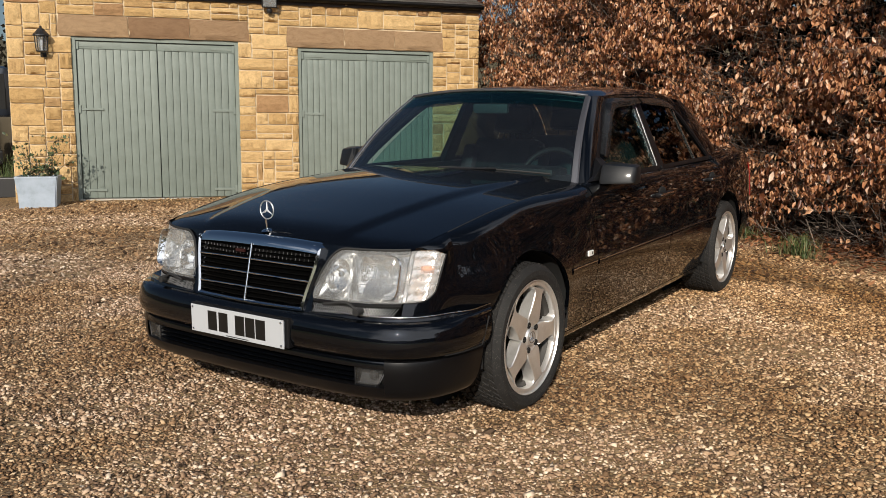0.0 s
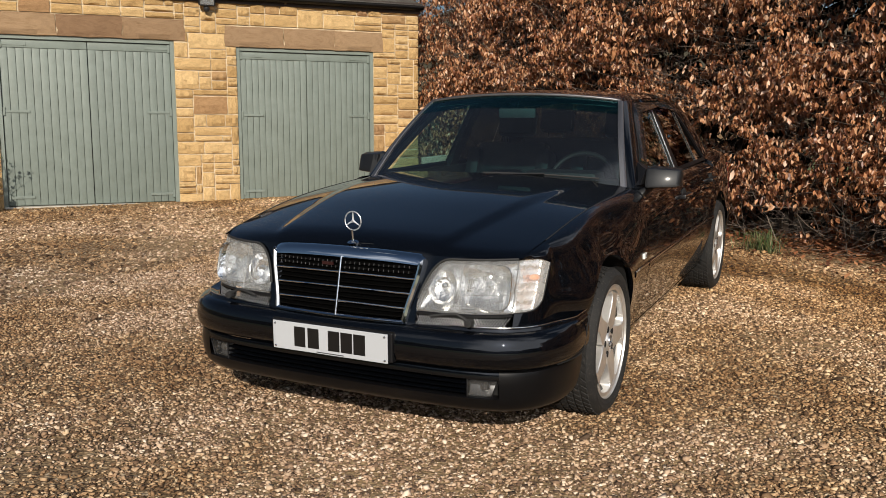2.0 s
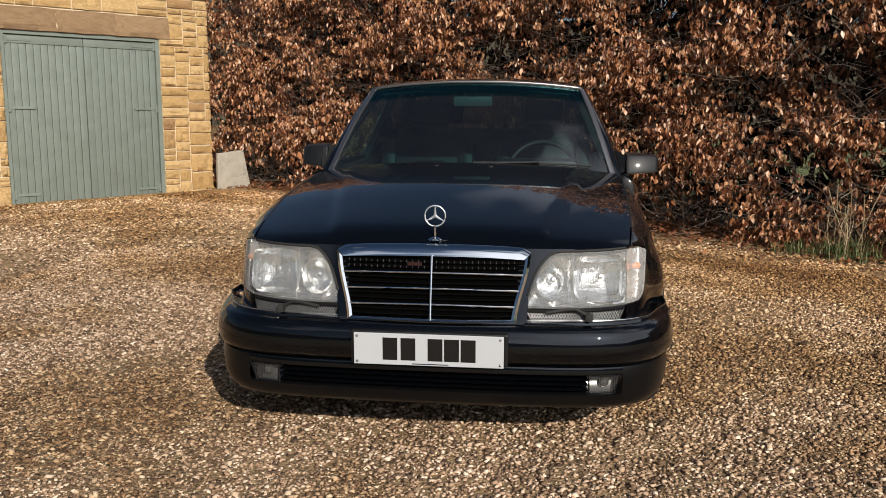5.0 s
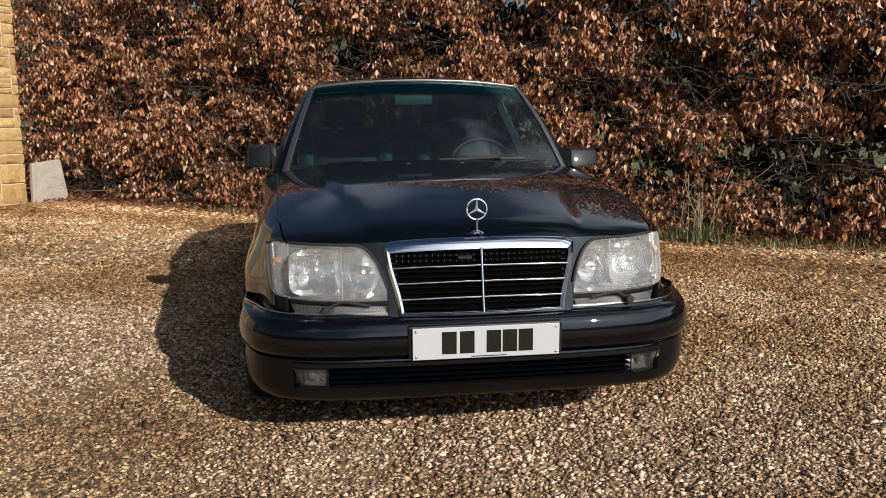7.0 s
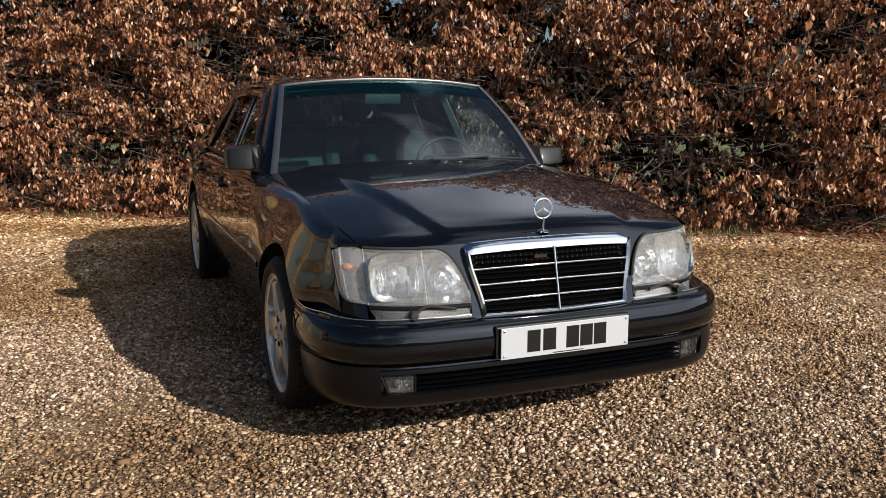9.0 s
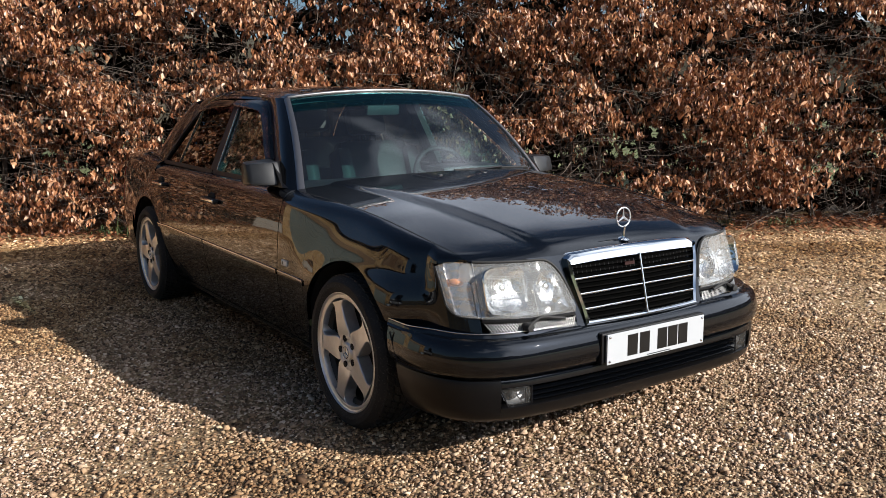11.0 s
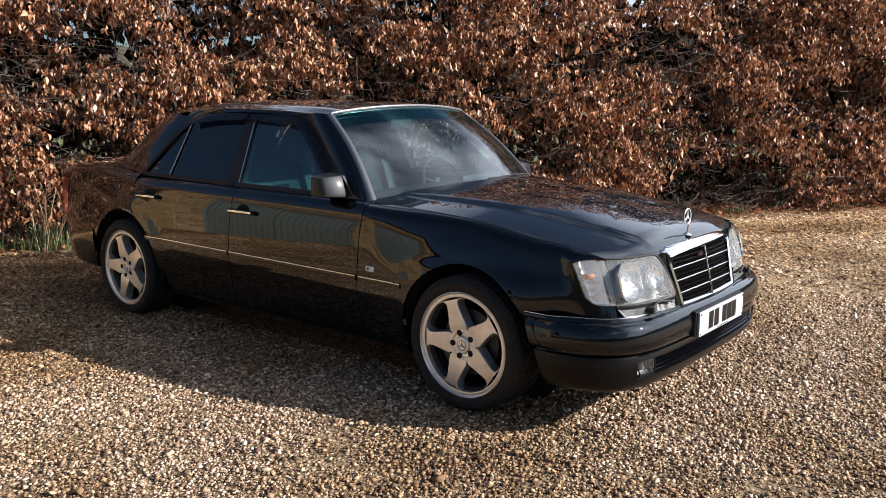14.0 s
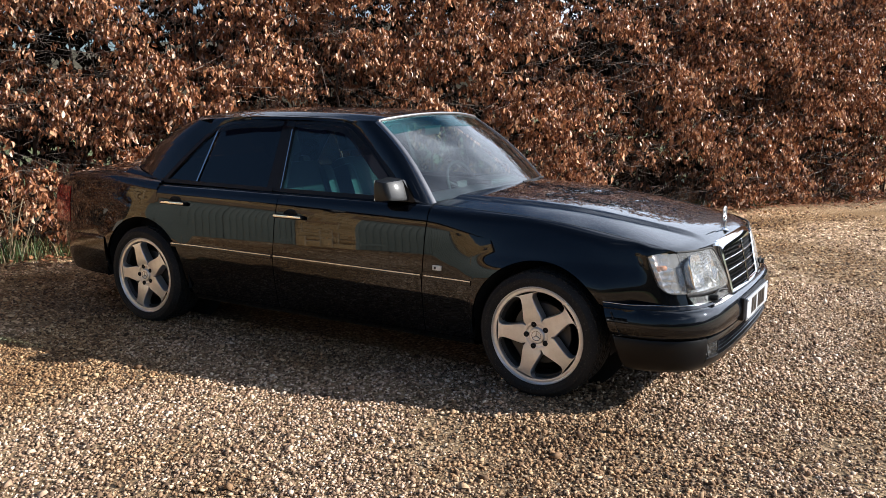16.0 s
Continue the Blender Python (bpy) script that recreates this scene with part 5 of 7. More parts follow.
    # bright waist strip along wings and doors
    for a, b, owner in ((0.365, 0.646, car), (0.670, 1.682, fd), (1.700, 2.520, rd)):
        z0 = lambda y: 0.533 + 0.004 * (y - 0.6)
        rows = [[(sgn * (side_x(y, z0(y)) + o), y, z0(y) + dz) for y in np.linspace(a, b, 16)] for o, dz in ((0.0005, -0.010), (0.004, -0.008), (0.005, 0.0), (0.004, 0.008), (0.0005, 0.010))]
        m = sheet("waist_moulding", rows, M_PAINT, owner, "body-coloured moulding", flange=0)
        rows = [[(sgn * (side_x(y, z0(y)) + o), y, z0(y) + dz) for y in np.linspace(a, b, 16)] for o, dz in ((0.001, 0.0075), (0.0065, 0.0095), (0.0065, 0.0150), (0.001, 0.0165))]
        sheet("bright_strip", rows, M_CHROME2, owner, "thin bright strip", flange=0)
    # door handles
    for y0, zz, owner in ((1.455, 0.787, fd), (2.395, 0.806, rd)):
        bm = bmesh.new()
        xo = side_x(y0 + 0.1, zz)
        lathe(bm, [(0.056, -0.006), (0.053, 0.0015), (0.048, 0.002), (0.030, -0.001), (0.001, -0.002)], 24)
        bmesh.ops.transform(bm, matrix=Matrix.Translation((xo, y0 + 0.105, zz - 0.004)) @ Matrix.Diagonal((1, 1.05, 0.82, 1)), verts=bm.verts)
        for v in bm.verts:
            v.co.x *= sgn
        part("handle_recess", bm, M_DARK, owner, smooth=True)
        bm = bmesh.new()
        box(bm, xo - 0.004, xo + 0.028, y0, y0 + 0.212, zz - 0.012, zz + 0.012, None, 0.006)
        for v in bm.verts:
            v.co.x *= sgn
        h = part("handle", bm, M_TRIM, owner, "black pull handle", True)
        bm = bmesh.new()
        box(bm, xo + 0.024, xo + 0.031, y0 + 0.004, y0 + 0.208, zz - 0.004, zz + 0.009, None, 0.002)
        for v in bm.verts:
            v.co.x *= sgn
        part("handle_strip", bm, M_CHROME, owner, "chrome handle strip", True)
    # side glass and its frames
    bm = bmesh.new()
    cabin_plate(bm, [(0.93, 0.915), (1.02, 1.010), (1.15, 1.125), (1.27, 1.228), (1.34, 1.290), (1.735, 1.305), (1.700, 0.915)], -0.006, 0.004, sgn)
    part("window_glass", bm, M_FRONTGLASS, fd, "tinted door glass")
    bm = bmesh.new()
    cabin_plate(bm, [(1.80, 0.915), (1.815, 1.305), (2.20, 1.295), (2.315, 1.265), (2.385, 0.918)], -0.006, 0.004, sgn)
    part("window_glass", bm, M_SIDEGLASS, rd, "tinted door glass")
    bm = bmesh.new()
    cabin_plate(bm, [(2.41, 0.918), (2.345, 1.255), (2.40, 1.225), (2.52, 1.105), (2.62, 0.995), (2.675, 0.925)], -0.006, 0.004, sgn)
    part("quarter_glass", bm, M_SIDEGLASS, rd, "small fixed quarter glass")
    bm = bmesh.new()
    cabin_strip(bm, A_LINE + TOP_LINE[1:3], 0.034, 0.004, 0.03, sgn)
    cabin_strip(bm, [(0.80, 0.920), (1.70, 0.922)], 0.022, 0.005, 0.02, sgn)
    part("window_frame", bm, M_TRIM, fd, "black window frame")
    bm = bmesh.new()
    cabin_strip(bm, TOP_LINE[2:] + C_LINE[1:], 0.034, 0.004, 0.03, sgn)
    cabin_strip(bm, [(1.76, 0.922), (2.70, 0.930)], 0.022, 0.005, 0.02, sgn)
    part("window_frame", bm, M_TRIM, rd, "black window frame")
    bm = bmesh.new()
    cabin_plate(bm, [(1.69, 0.915), (1.725, 1.318), (1.815, 1.318), (1.81, 0.915)], 0.001, 0.04, sgn)
    part("centre_pillar", bm, M_TRIM, car, "black centre pillar")
    bm = bmesh.new()
    cabin_strip(bm, [(1.700, 0.93), (1.730, 1.27)], 0.006, 0.003, 0.008, sgn)
    part("window_edge_trim", bm, M_CHROME2, fd, "thin bright window edge")
    bm = bmesh.new()
    cabin_strip(bm, [(2.398, 0.918), (2.333, 1.27)], 0.010, 0.002, 0.010, sgn)
    part("quarter_divider", bm, M_CHROME2, rd, "bright window divider")
    # smoked wind deflectors over the door windows
    for line, owner in (([(0.955, 1.035), (1.02, 1.096), (1.10, 1.165), (1.20, 1.243), (1.28, 1.292), (1.345, 1.313), (1.45, 1.322), (1.60, 1.328), (1.765, 1.330)], fd), ([(1.785, 1.330), (1.90, 1.330), (2.05, 1.325), (2.18, 1.313), (2.25, 1.302), (2.315, 1.283)], rd)):
        ribbon = []
        for i, (y, z) in enumerate(line):
            q, p = Vector(line[min(i + 1, len(line) - 1)]), Vector(line[max(i - 1, 0)])
            w = (q - p).normalized()
            drop = Vector((w.y, -w.x)) * (0.060 if 0 < i < len(line) - 1 else 0.050)
            ribbon.append([cabin(y + drop.x * f, z + drop.y * f, o) for f, o in ((0.0, 0.008), (0.25, 0.018), (0.65, 0.025), (1.0, 0.027), (1.0, 0.022))])
        sheet("wind_deflector", [[(sgn * p.x, p.y, p.z) for p in col] for col in ribbon], M_SMOKE, owner, "dark plum smoked wind deflector", flange=0)
    # mirror
    mir = under(new("door_mirror"), car, "black door mirror")
    x0, x1, z0, z1 = (0.795, 0.965, 0.888, 1.003) if sgn > 0 else (0.765, 0.915, 0.910, 1.042)
    bm = bmesh.new()
    box(bm, x0, x1, 0.80, 0.93, z0, z1, None, 0.020)
    for v in bm.verts:
        q = (v.co.x - x0) / (x1 - x0)
        v.co.z += 0.010 * q * (-1 if v.co.z > (z0 + z1) / 2 else 1)
        if v.co.y < 0.865:
            v.co.y += 0.045 * q * q + 0.30 * (v.co.z - (z0 + z1) / 2)
            v.co.z = (z0 + z1) / 2 + (v.co.z - (z0 + z1) / 2) * 0.88
    for v in bm.verts:
        v.co.x *= sgn
    part("mirror_housing", bm, M_MIRRORCAP, mir, smooth=True)
    bm = bmesh.new()
    pts = [bm.verts.new((sgn * x, y, z)) for x, y, z in ((0.752, 0.70, 0.912), (0.772, 0.90, 0.912), (0.722, 0.97, 1.02), (0.712, 0.90, 1.035))]
    pts2 = [bm.verts.new((sgn * x, y, z)) for x, y, z in ((0.785, 0.745, 0.915), (0.800, 0.90, 0.915), (0.800, 0.91, z1 - 0.02), (0.795, 0.82, z1 - 0.015))]
    bm.faces.new(pts), bm.faces.new(pts2[::-1])
    for i in range(4):
        j = (i + 1) % 4
        bm.faces.new((pts[i], pts2[i], pts2[j], pts[j]))
    part("mirror_base", bm, M_TRIM, mir)
    bm = bmesh.new()
    box(bm, x0 + 0.014, x1 - 0.014, 0.929, 0.932, z0 + 0.012, z1 - 0.012)
    for v in bm.verts:
        v.co.x *= sgn
    part("mirror_glass", bm, M_CHROME, mir, "mirror glass")
    # wing badge lamp
    bm = bmesh.new()
    xo = side_x(0.565, 0.593)
    box(bm, xo - 0.004, xo + 0.007, 0.540, 0.592, 0.580, 0.606, None, 0.003)
    for v in bm.verts:
        v.co.x *= sgn
    rep = part("side_repeater", bm, M_REPEATER, car, "small white side repeater")
    bm = bmesh.new()
    box(bm, xo + 0.006, xo + 0.0085, 0.570, 0.582, 0.586, 0.600, None, 0.001)
    for v in bm.verts:
        v.co.x *= sgn
    part("dark_mark", bm, M_PLATEINK, rep)
    # tail lamp
    rows = [[(sgn * (half_width(y) + side_dx(z) + 0.004), y, z) for y in np.linspace(3.60, 3.82, 10)] for z in np.linspace(0.60, 0.845, 8)]
    sheet("tail_lamp", rows, M_RED, car, "ribbed red tail lamp", flange=0.03)

# boot lid and tail
def boot_point(u, v):
    y = 3.085 + 0.045 * (1 - u * u) + (3.86 - 3.13) * v
    return (u * (boot_x(y) - 0.006), y, boot_z(y) + 0.055 * (1 - abs(u) ** 2.2) * (1 - 0.4 * v) + 0.0)


sheet("boot_lid", [[boot_point(u, v) for u in np.linspace(-1, 1, 31)] for v in np.linspace(0, 1, 18)], M_PAINT, car, inward=(0, 3.4, 0.4))
sheet("tail_panel", [[(u * (0.64 + 0.10 * (1 - q)), 3.86 - 0.06 * abs(u) ** 4 - 0.02 * (1 - q), 0.90 - 0.38 * (1 - q)) for u in np.linspace(-1, 1, 21)] for q in np.linspace(0, 1, 8)], M_PAINT, car, inward=(0, 3, 0.6))
prof = [(-0.10, 0.555), (-0.02, 0.550), (0.004, 0.53), (0.008, 0.47), (0.0, 0.40), (-0.015, 0.33), (-0.04, 0.265), (-0.10, 0.25)]
rows = []
for o, z in prof:
    row = []
    for k in np.linspace(-1, 1, 61):
        x = 0.860 * math.copysign(1 - (1 - abs(k)) ** 2.2, k)
        t = min(abs(x) / 0.86005, 0.99995)
        y = 3.90 - 0.735 * (1 - math.sqrt(1 - t ** 6))
        n = Vector((t ** 6 * (1 if x > 0 else -1), 1.02 - t ** 6, 0)).normalized()
        row.append((x + n.x * o, y + n.y * o, z))
    rows.append(row)
sheet("rear_bumper", rows, M_PAINT, car, flange=0)

# front bumper: swept along its plan curve, then straight back to the wheel arch
def bumper_at(k, z):
    q, sg = abs(k), (1 if k >= 0 else -1)
    if q < 0.86:
        x = BUMPER_W * (1 - (1 - q / 0.86) ** 2.2)
        return Vector((sg * x, bumper_y(x), z))
    y0, y1 = bumper_y(BUMPER_W), -0.330 - 0.365 * (0.521 - z)
    return Vector((sg * BUMPER_W, y0 + max(y1 - y0, 0.004) * (q - 0.86) / 0.14, z))


def bumper_line(k, z=0.40):
    p, d = bumper_at(k, z), 0.004
    way = bumper_at(min(k + d, 1.0), z) - bumper_at(max(k - d, -1.0), z)
    return p.x, p.y, Vector((way.y, -way.x, 0)).normalized()


def bumper_rows(prof, ks):
    rows = []
    for o, z in prof:
        row = []
        for k in ks:
            x, y, n = bumper_line(k, z)
            w = o * (1 - 0.62 * smoothstep(0.70, 0.88, abs(k)) * smoothstep(0.49, 0.505, z)) if o < 0 else o
            row.append((x + n.x * w, y + n.y * w, z))
        rows.append(row)
    return rows


KS = np.linspace(-1, 1, 121)
front_bumper = sheet("front_bumper", bumper_rows([(-0.13, 0.510), (-0.085, 0.512), (-0.070, 0.520), (-0.060, 0.523), (-0.052, 0.519), (-0.048, 0.510), (-0.036, 0.507), (-0.026, 0.503), (-0.017, 0.496), (-0.010, 0.486), (-0.004, 0.472), (0.000, 0.456), (0.003, 0.440), (0.004, 0.425), (0.003, 0.410), (-0.001, 0.396), (-0.008, 0.384), (-0.018, 0.375), (-0.034, 0.370)], KS), M_PAINT, car, "black bumper with rounded face", flange=0)


def k_of(x):
    return math.copysign(0.86 * (1 - (1 - abs(x) / BUMPER_W) ** (1 / 2.2)), x)


bm = bmesh.new()
tube(bm, bumper_rows([(-0.058, 0.5235)], KS)[0], 0.0020, 6)
part("bright_strip", bm, M_CHROME2, front_bumper, "thin bright strip along the bumper top", True, 60)
low_prof = [(-0.030, 0.369), (-0.020, 0.366), (-0.016, 0.352), (-0.015, 0.320), (-0.017, 0.285), (-0.022, 0.255), (-0.032, 0.230), (-0.048, 0.213), (-0.075, 0.205), (-0.14, 0.200)]
for a, b in ((-1, k_of(-0.675)), (k_of(0.675), 1)):
    sheet("valance_side", bumper_rows(low_prof, np.linspace(a, b, 44)), M_VALANCE, front_bumper, flange=0)
MID_KS = np.linspace(k_of(-0.675), k_of(0.675), 41)
sheet("valance_top", bumper_rows([(-0.030, 0.369), (-0.020, 0.366), (-0.016, 0.352), (-0.016, 0.341), (-0.022, 0.338), (-0.060, 0.338)], MID_KS), M_PAINT, front_bumper, flange=0)
sheet("valance_lip", bumper_rows([(-0.060, 0.270), (-0.022, 0.271), (-0.016, 0.268), (-0.018, 0.262), (-0.022, 0.252), (-0.032, 0.230), (-0.048, 0.213), (-0.075, 0.205), (-0.14, 0.200)], MID_KS), M_VALANCE, front_bumper, "satin black lower lip", flange=0)
sheet("intake_back", bumper_rows([(-0.075, 0.345), (-0.08, 0.262)], np.linspace(k_of(-0.70), k_of(0.70), 31)), M_DARK, front_bumper, flange=0)
for zz in (0.285, 0.303, 0.321):
    sheet("intake_slat", bumper_rows([(-0.060, zz - 0.003), (-0.027, zz - 0.004), (-0.023, zz), (-0.027, zz + 0.003), (-0.060, zz + 0.003)], np.linspace(k_of(-0.553), k_of(0.553), 31)), M_PAINT, front_bumper, "glossy black horizontal slat", flange=0)
for sgn, nm in SIDES:
    def slant(prof, outer):
        rows = []
        for o, z in prof:
            q = (z - 0.270) / 0.066
            rows.append(bumper_rows([(o, z)], np.linspace(k_of(sgn * 0.556), k_of(sgn * (outer - 0.028 + 0.028 * q)), 9))[0])
        return rows

    fog = sheet("fog_lamp", slant([(-0.050, 0.270), (-0.066, 0.286), (-0.072, 0.303), (-0.066, 0.320), (-0.050, 0.336)], 0.673), M_FOGBOWL, front_bumper, "dull clear fog lamp", flange=0)
    sheet("fog_lens", slant([(-0.034, 0.270), (-0.027, 0.275), (-0.024, 0.303), (-0.026, 0.331), (-0.034, 0.336)], 0.671), M_FOGLENS, fog, "ribbed clear lens", flange=0.004)
    bm = bmesh.new()
    x, y, n = bumper_line(k_of(sgn * 0.605))
    lathe(bm, [(0.001, 0.012), (0.012, 0.010), (0.018, 0.0), (0.019, -0.006)], 16, "z")
    bmesh.ops.transform(bm, matrix=pose(x, y + 0.056, 0.303, 90, 0, 0), verts=bm.verts)
    part("fog_bulb", bm, M_FOGBOWL, fog, smooth=True)
    bm = bmesh.new()
    rim = [Vector(p) for p in slant([(-0.024, 0.269)], 0.676)[0]] + [Vector(p) for p in slant([(-0.024, 0.337)], 0.676)[0]][::-1]
    tube(bm, rim, 0.003, 5, True)
    part("fog_surround", bm, M_TRIM, fog)
    # rubbing panel outlined on the bumper end
    bm = bmesh.new()
    top_ = [Vector(bumper_rows([(0.001, 0.486)], [k * sgn])[0][0]) for k in np.linspace(0.66, 0.955, 16)]
    bot_ = [Vector(bumper_rows([(0.002, 0.384)], [k * sgn])[0][0]) for k in np.linspace(0.66, 0.90, 16)]
    tube(bm, bot_, 0.0022, 5), tube(bm, [top_[-1], bot_[-1]], 0.0030, 5)
    part("bumper_groove", bm, M_DARK, front_bumper, "thin black outline on the bumper end")

# nose panel behind lamps and grille
xs_n = [0.335 * math.copysign(1 - (1 - abs(k)) ** 1.6, k) for k in np.linspace(-1, 1, 61)]
sheet("nose_panel", [[(x, nose_y(x, z) + 0.020, z) for x in xs_n] for z in np.linspace(0.50, 0.752, 8)], M_PAINT, car, flange=0)
for sgn, nm in SIDES:
    sheet("nose_cheek", [[(sgn * x, nose_y(x, z) - 0.004, z) for x in np.linspace(0.30, hi, 6)] for z, hi in ((0.50, 0.335), (0.555, 0.333), (0.62, 0.352), (0.69, 0.378), (0.735, 0.415), (0.752, 0.46), (0.762, 0.50))], M_PAINT, car, flange=0.02, inward=(0, 0, 0.6))
    sheet("lamp_sill", [[(sgn * x, nose_y(x, z) - o, z) for x in np.linspace(0.325, 0.770, 34)] for z, o in ((0.490, 0.012), (0.510, 0.012), (0.515, 0.006), (0.515, -0.02))], M_PAINT, car, flange=0)
    sheet("lamp_sill", [[(sgn * x, nose_y(x, z) - o, z) for x in np.linspace(0.335, 0.676, 34)] for z, o in ((0.552, -0.015), (0.553, 0.004), (0.560, 0.006), (0.564, 0.002))], M_TRIM, car, "black lamp sill", flange=0)

# headlamps
def lamp_top(x):
    if x >= 0.46:
        return 0.752 + 0.002 * smoothstep(0.46, 0.7, x)
    q = (0.46 - x) / 0.130
    return 0.566 + 0.186 * max(0.0, 1 - q ** 2.6) ** 0.8


for sgn, nm in SIDES:
    lamp = under(new("headlamp"), car, "clear glass headlamp with round reflectors")
    xs1 = np.concatenate([np.linspace(0.3375, 0.46, 12), np.linspace(0.48, 0.677, 10)])
    rows = []
    for q in np.linspace(0, 1, 9):
        rows.append([(sgn * x, nose_y(x, 0.566 + (lamp_top(x) - 0.566) * q) - 0.012 - 0.006 * math.sin(math.pi * q), 0.566 + (lamp_top(x) - 0.566) * q) for x in xs1])
    sheet("lamp_glass", rows, M_LENS, lamp, "clear fluted glass", flange=0)
    # bowl behind the glass
    rows = []
    for q in np.linspace(0, 1, 9):
        rows.append([(sgn * x, nose_y(x, 0.566 + (lamp_top(x) - 0.566) * q) + 0.016 + 0.050 * math.sin(math.pi * q) ** 0.6 * math.sin(math.pi * min(1, max(0, (x - 0.3375) / 0.340))) ** 0.6, 0.566 + (lamp_top(x) - 0.566) * q) for x in xs1])
    sheet("lamp_bowl", rows, M_BEZEL, lamp, "silver lamp bowl", flange=0)
    for xc, zc, r0, sq, power in ((0.585, 0.660, 0.083, 1.10, 4.5), (0.420, 0.652, 0.066, 0.88, 2.0)):
        bm = bmesh.new()
        rings = lathe(bm, [(r0 * 1.0, -0.002), (r0 * 1.02, 0.002), (r0 * 0.96, 0.010), (r0 * 0.82, 0.030), (r0 * 0.55, 0.046), (r0 * 0.22, 0.054), (0.001, 0.055)], 40, "z")
        for v in bm.verts:
            d_ = (abs(v.co.x) ** power + abs(v.co.y) ** power) ** (1 / power)
            k_ = math.hypot(v.co.x, v.co.y) / max(d_, 1e-6)
            v.co.x, v.co.y = v.co.x * k_, v.co.y * k_
        bmesh.ops.transform(bm, matrix=pose(sgn * xc, nose_y(xc, zc) + 0.004, zc, 90 - 14, 0, 0) @ Matrix.Rotation(math.pi, 4, "X") @ Matrix.Diagonal((sq, 1.0, 1, 1)), verts=bm.verts)
        part("reflector", bm, M_REFLECT, lamp, "polished round reflector", True, 60)
        bm = bmesh.new()
        lathe(bm, [(0.001, 0.0), (0.011, 0.002), (0.013, 0.008), (0.010, 0.016), (0.001, 0.018)], 20, "z")
        bmesh.ops.transform(bm, matrix=pose(sgn * xc, nose_y(xc, zc) + 0.034, zc, 90 - 14, 0, 0), verts=bm.verts)
        part("bulb_cap", bm, M_CHROME2, lamp, smooth=True)
    # pressed flutes in the glass before the main reflector
    bm = bmesh.new()
    for i in range(17):
        x = 0.520 + 0.008 * i
        z1_ = 0.700 - 0.004 * ((i * 5) % 3)
        tube(bm, [(sgn * x, nose_y(x, z) - 0.010, z) for z in (0.632, 0.665, z1_)], 0.0011, 4)
    for z in (0.632, 0.652, 0.702, 0.708):
        tube(bm, [(sgn * x, nose_y(x, z) - 0.010, z) for x in np.linspace(0.515, 0.655, 6)], 0.0014, 4)
    for i in range(7):
        x = 0.395 + 0.008 * i
        tube(bm, [(sgn * x, nose_y(x, z) - 0.010, z) for z in (0.688, 0.704)], 0.0011, 4)
    tagged(part("lens_fluting", bm, M_FLUTE, lamp, "pressed glass flutes"), kind="stuff")
    bm = bmesh.new()
    tube(bm, [(sgn * 0.492, nose_y(0.492, z) - 0.006, z) for z in np.linspace(0.568, 0.748, 6)], 0.0020, 6)
    part("lamp_divider", bm, M_FLUTE, lamp, "pale divider between the two lamps")
    # rubber edge
    bm = bmesh.new()
    edge = [(sgn * x, nose_y(x, lamp_top(x)) - 0.011, lamp_top(x) + 0.004) for x in xs1]
    tube(bm, edge, 0.005, 6)
    part("lamp_seal", bm, M_RUBBER, lamp)
    bm = bmesh.new()
    tube(bm, [(sgn * 0.679, nose_y(0.679, z) - 0.013, z) for z in np.linspace(0.566, 0.753, 6)], 0.0026, 6)
    part("lamp_joint", bm, M_FLUTE, lamp, "thin pale joint beside the indicator")
    # indicator wrapping round the corner
    ind = under(new("indicator_lamp"), car, "clear wrap-round indicator with amber bulb")
    hi = lambda x: 0.753 - 0.016 * (max(0.0, x - 0.68) / 0.08) ** 3

    def lens_at(u, q, out):
        """u across from the headlamp round the corner, q up: the rear edge slants forward to a rounded foot"""
        end = 0.752 + 0.008 * q ** 0.7
        x = 0.681 + (end - 0.681) * u ** 0.75
        z = 0.660 + 0.093 * (2 * q - 1) + 0.034 * u ** 5 * (1 - q) - 0.018 * u ** 3 * q
        return Vector((sgn * x, nose_y(x, z) + out, z))

    us_ = np.linspace(0, 1, 18)
    sheet("indicator_glass", [[lens_at(u, q, -0.011 - 0.005 * math.sin(math.pi * q) - 0.0016 * (k % 2)) for u in us_] for k, q in enumerate(np.linspace(0, 1, 25))], M_INDGLASS, ind, "clear ribbed lens", flange=0.004)
    sheet("indicator_back", [[lens_at(u, q, 0.030 * math.sin(math.pi * min(1, u + 0.25)) ** 0.5 + 0.0035 * (k % 4) / 3) - Vector((sgn * 0.008, 0, 0)) for u in us_] for k, q in enumerate(np.linspace(0, 1, 25))], M_INDBOWL, ind, "silver stepped bowl with painted amber reflections of the bulb", flange=0)
    bm = bmesh.new()
    lathe(bm, [(0.001, -0.024), (0.012, -0.020), (0.019, -0.008), (0.019, 0.010), (0.012, 0.020), (0.001, 0.024)], 18, "x")
    c_ = lens_at(0.42, 0.64, 0.010)
    bmesh.ops.transform(bm, matrix=Matrix.Translation(c_) @ pose(0, 0, 0, 0, 0, 38 * sgn) @ Matrix.Diagonal((0.85, 0.5, 0.62, 1)), verts=bm.verts)
    part("amber_bulb", bm, M_AMBER, ind, "amber bulb shade", True)
    bm = bmesh.new()
    tube(bm, [lens_at(u, 0.0, -0.008) for u in us_] + [lens_at(1.0, q, -0.008) for q in np.linspace(0.05, 1, 10)], 0.0030, 6)
    part("indicator_seal", bm, M_RUBBER, ind, "thin dark lens seal")
    rows = []
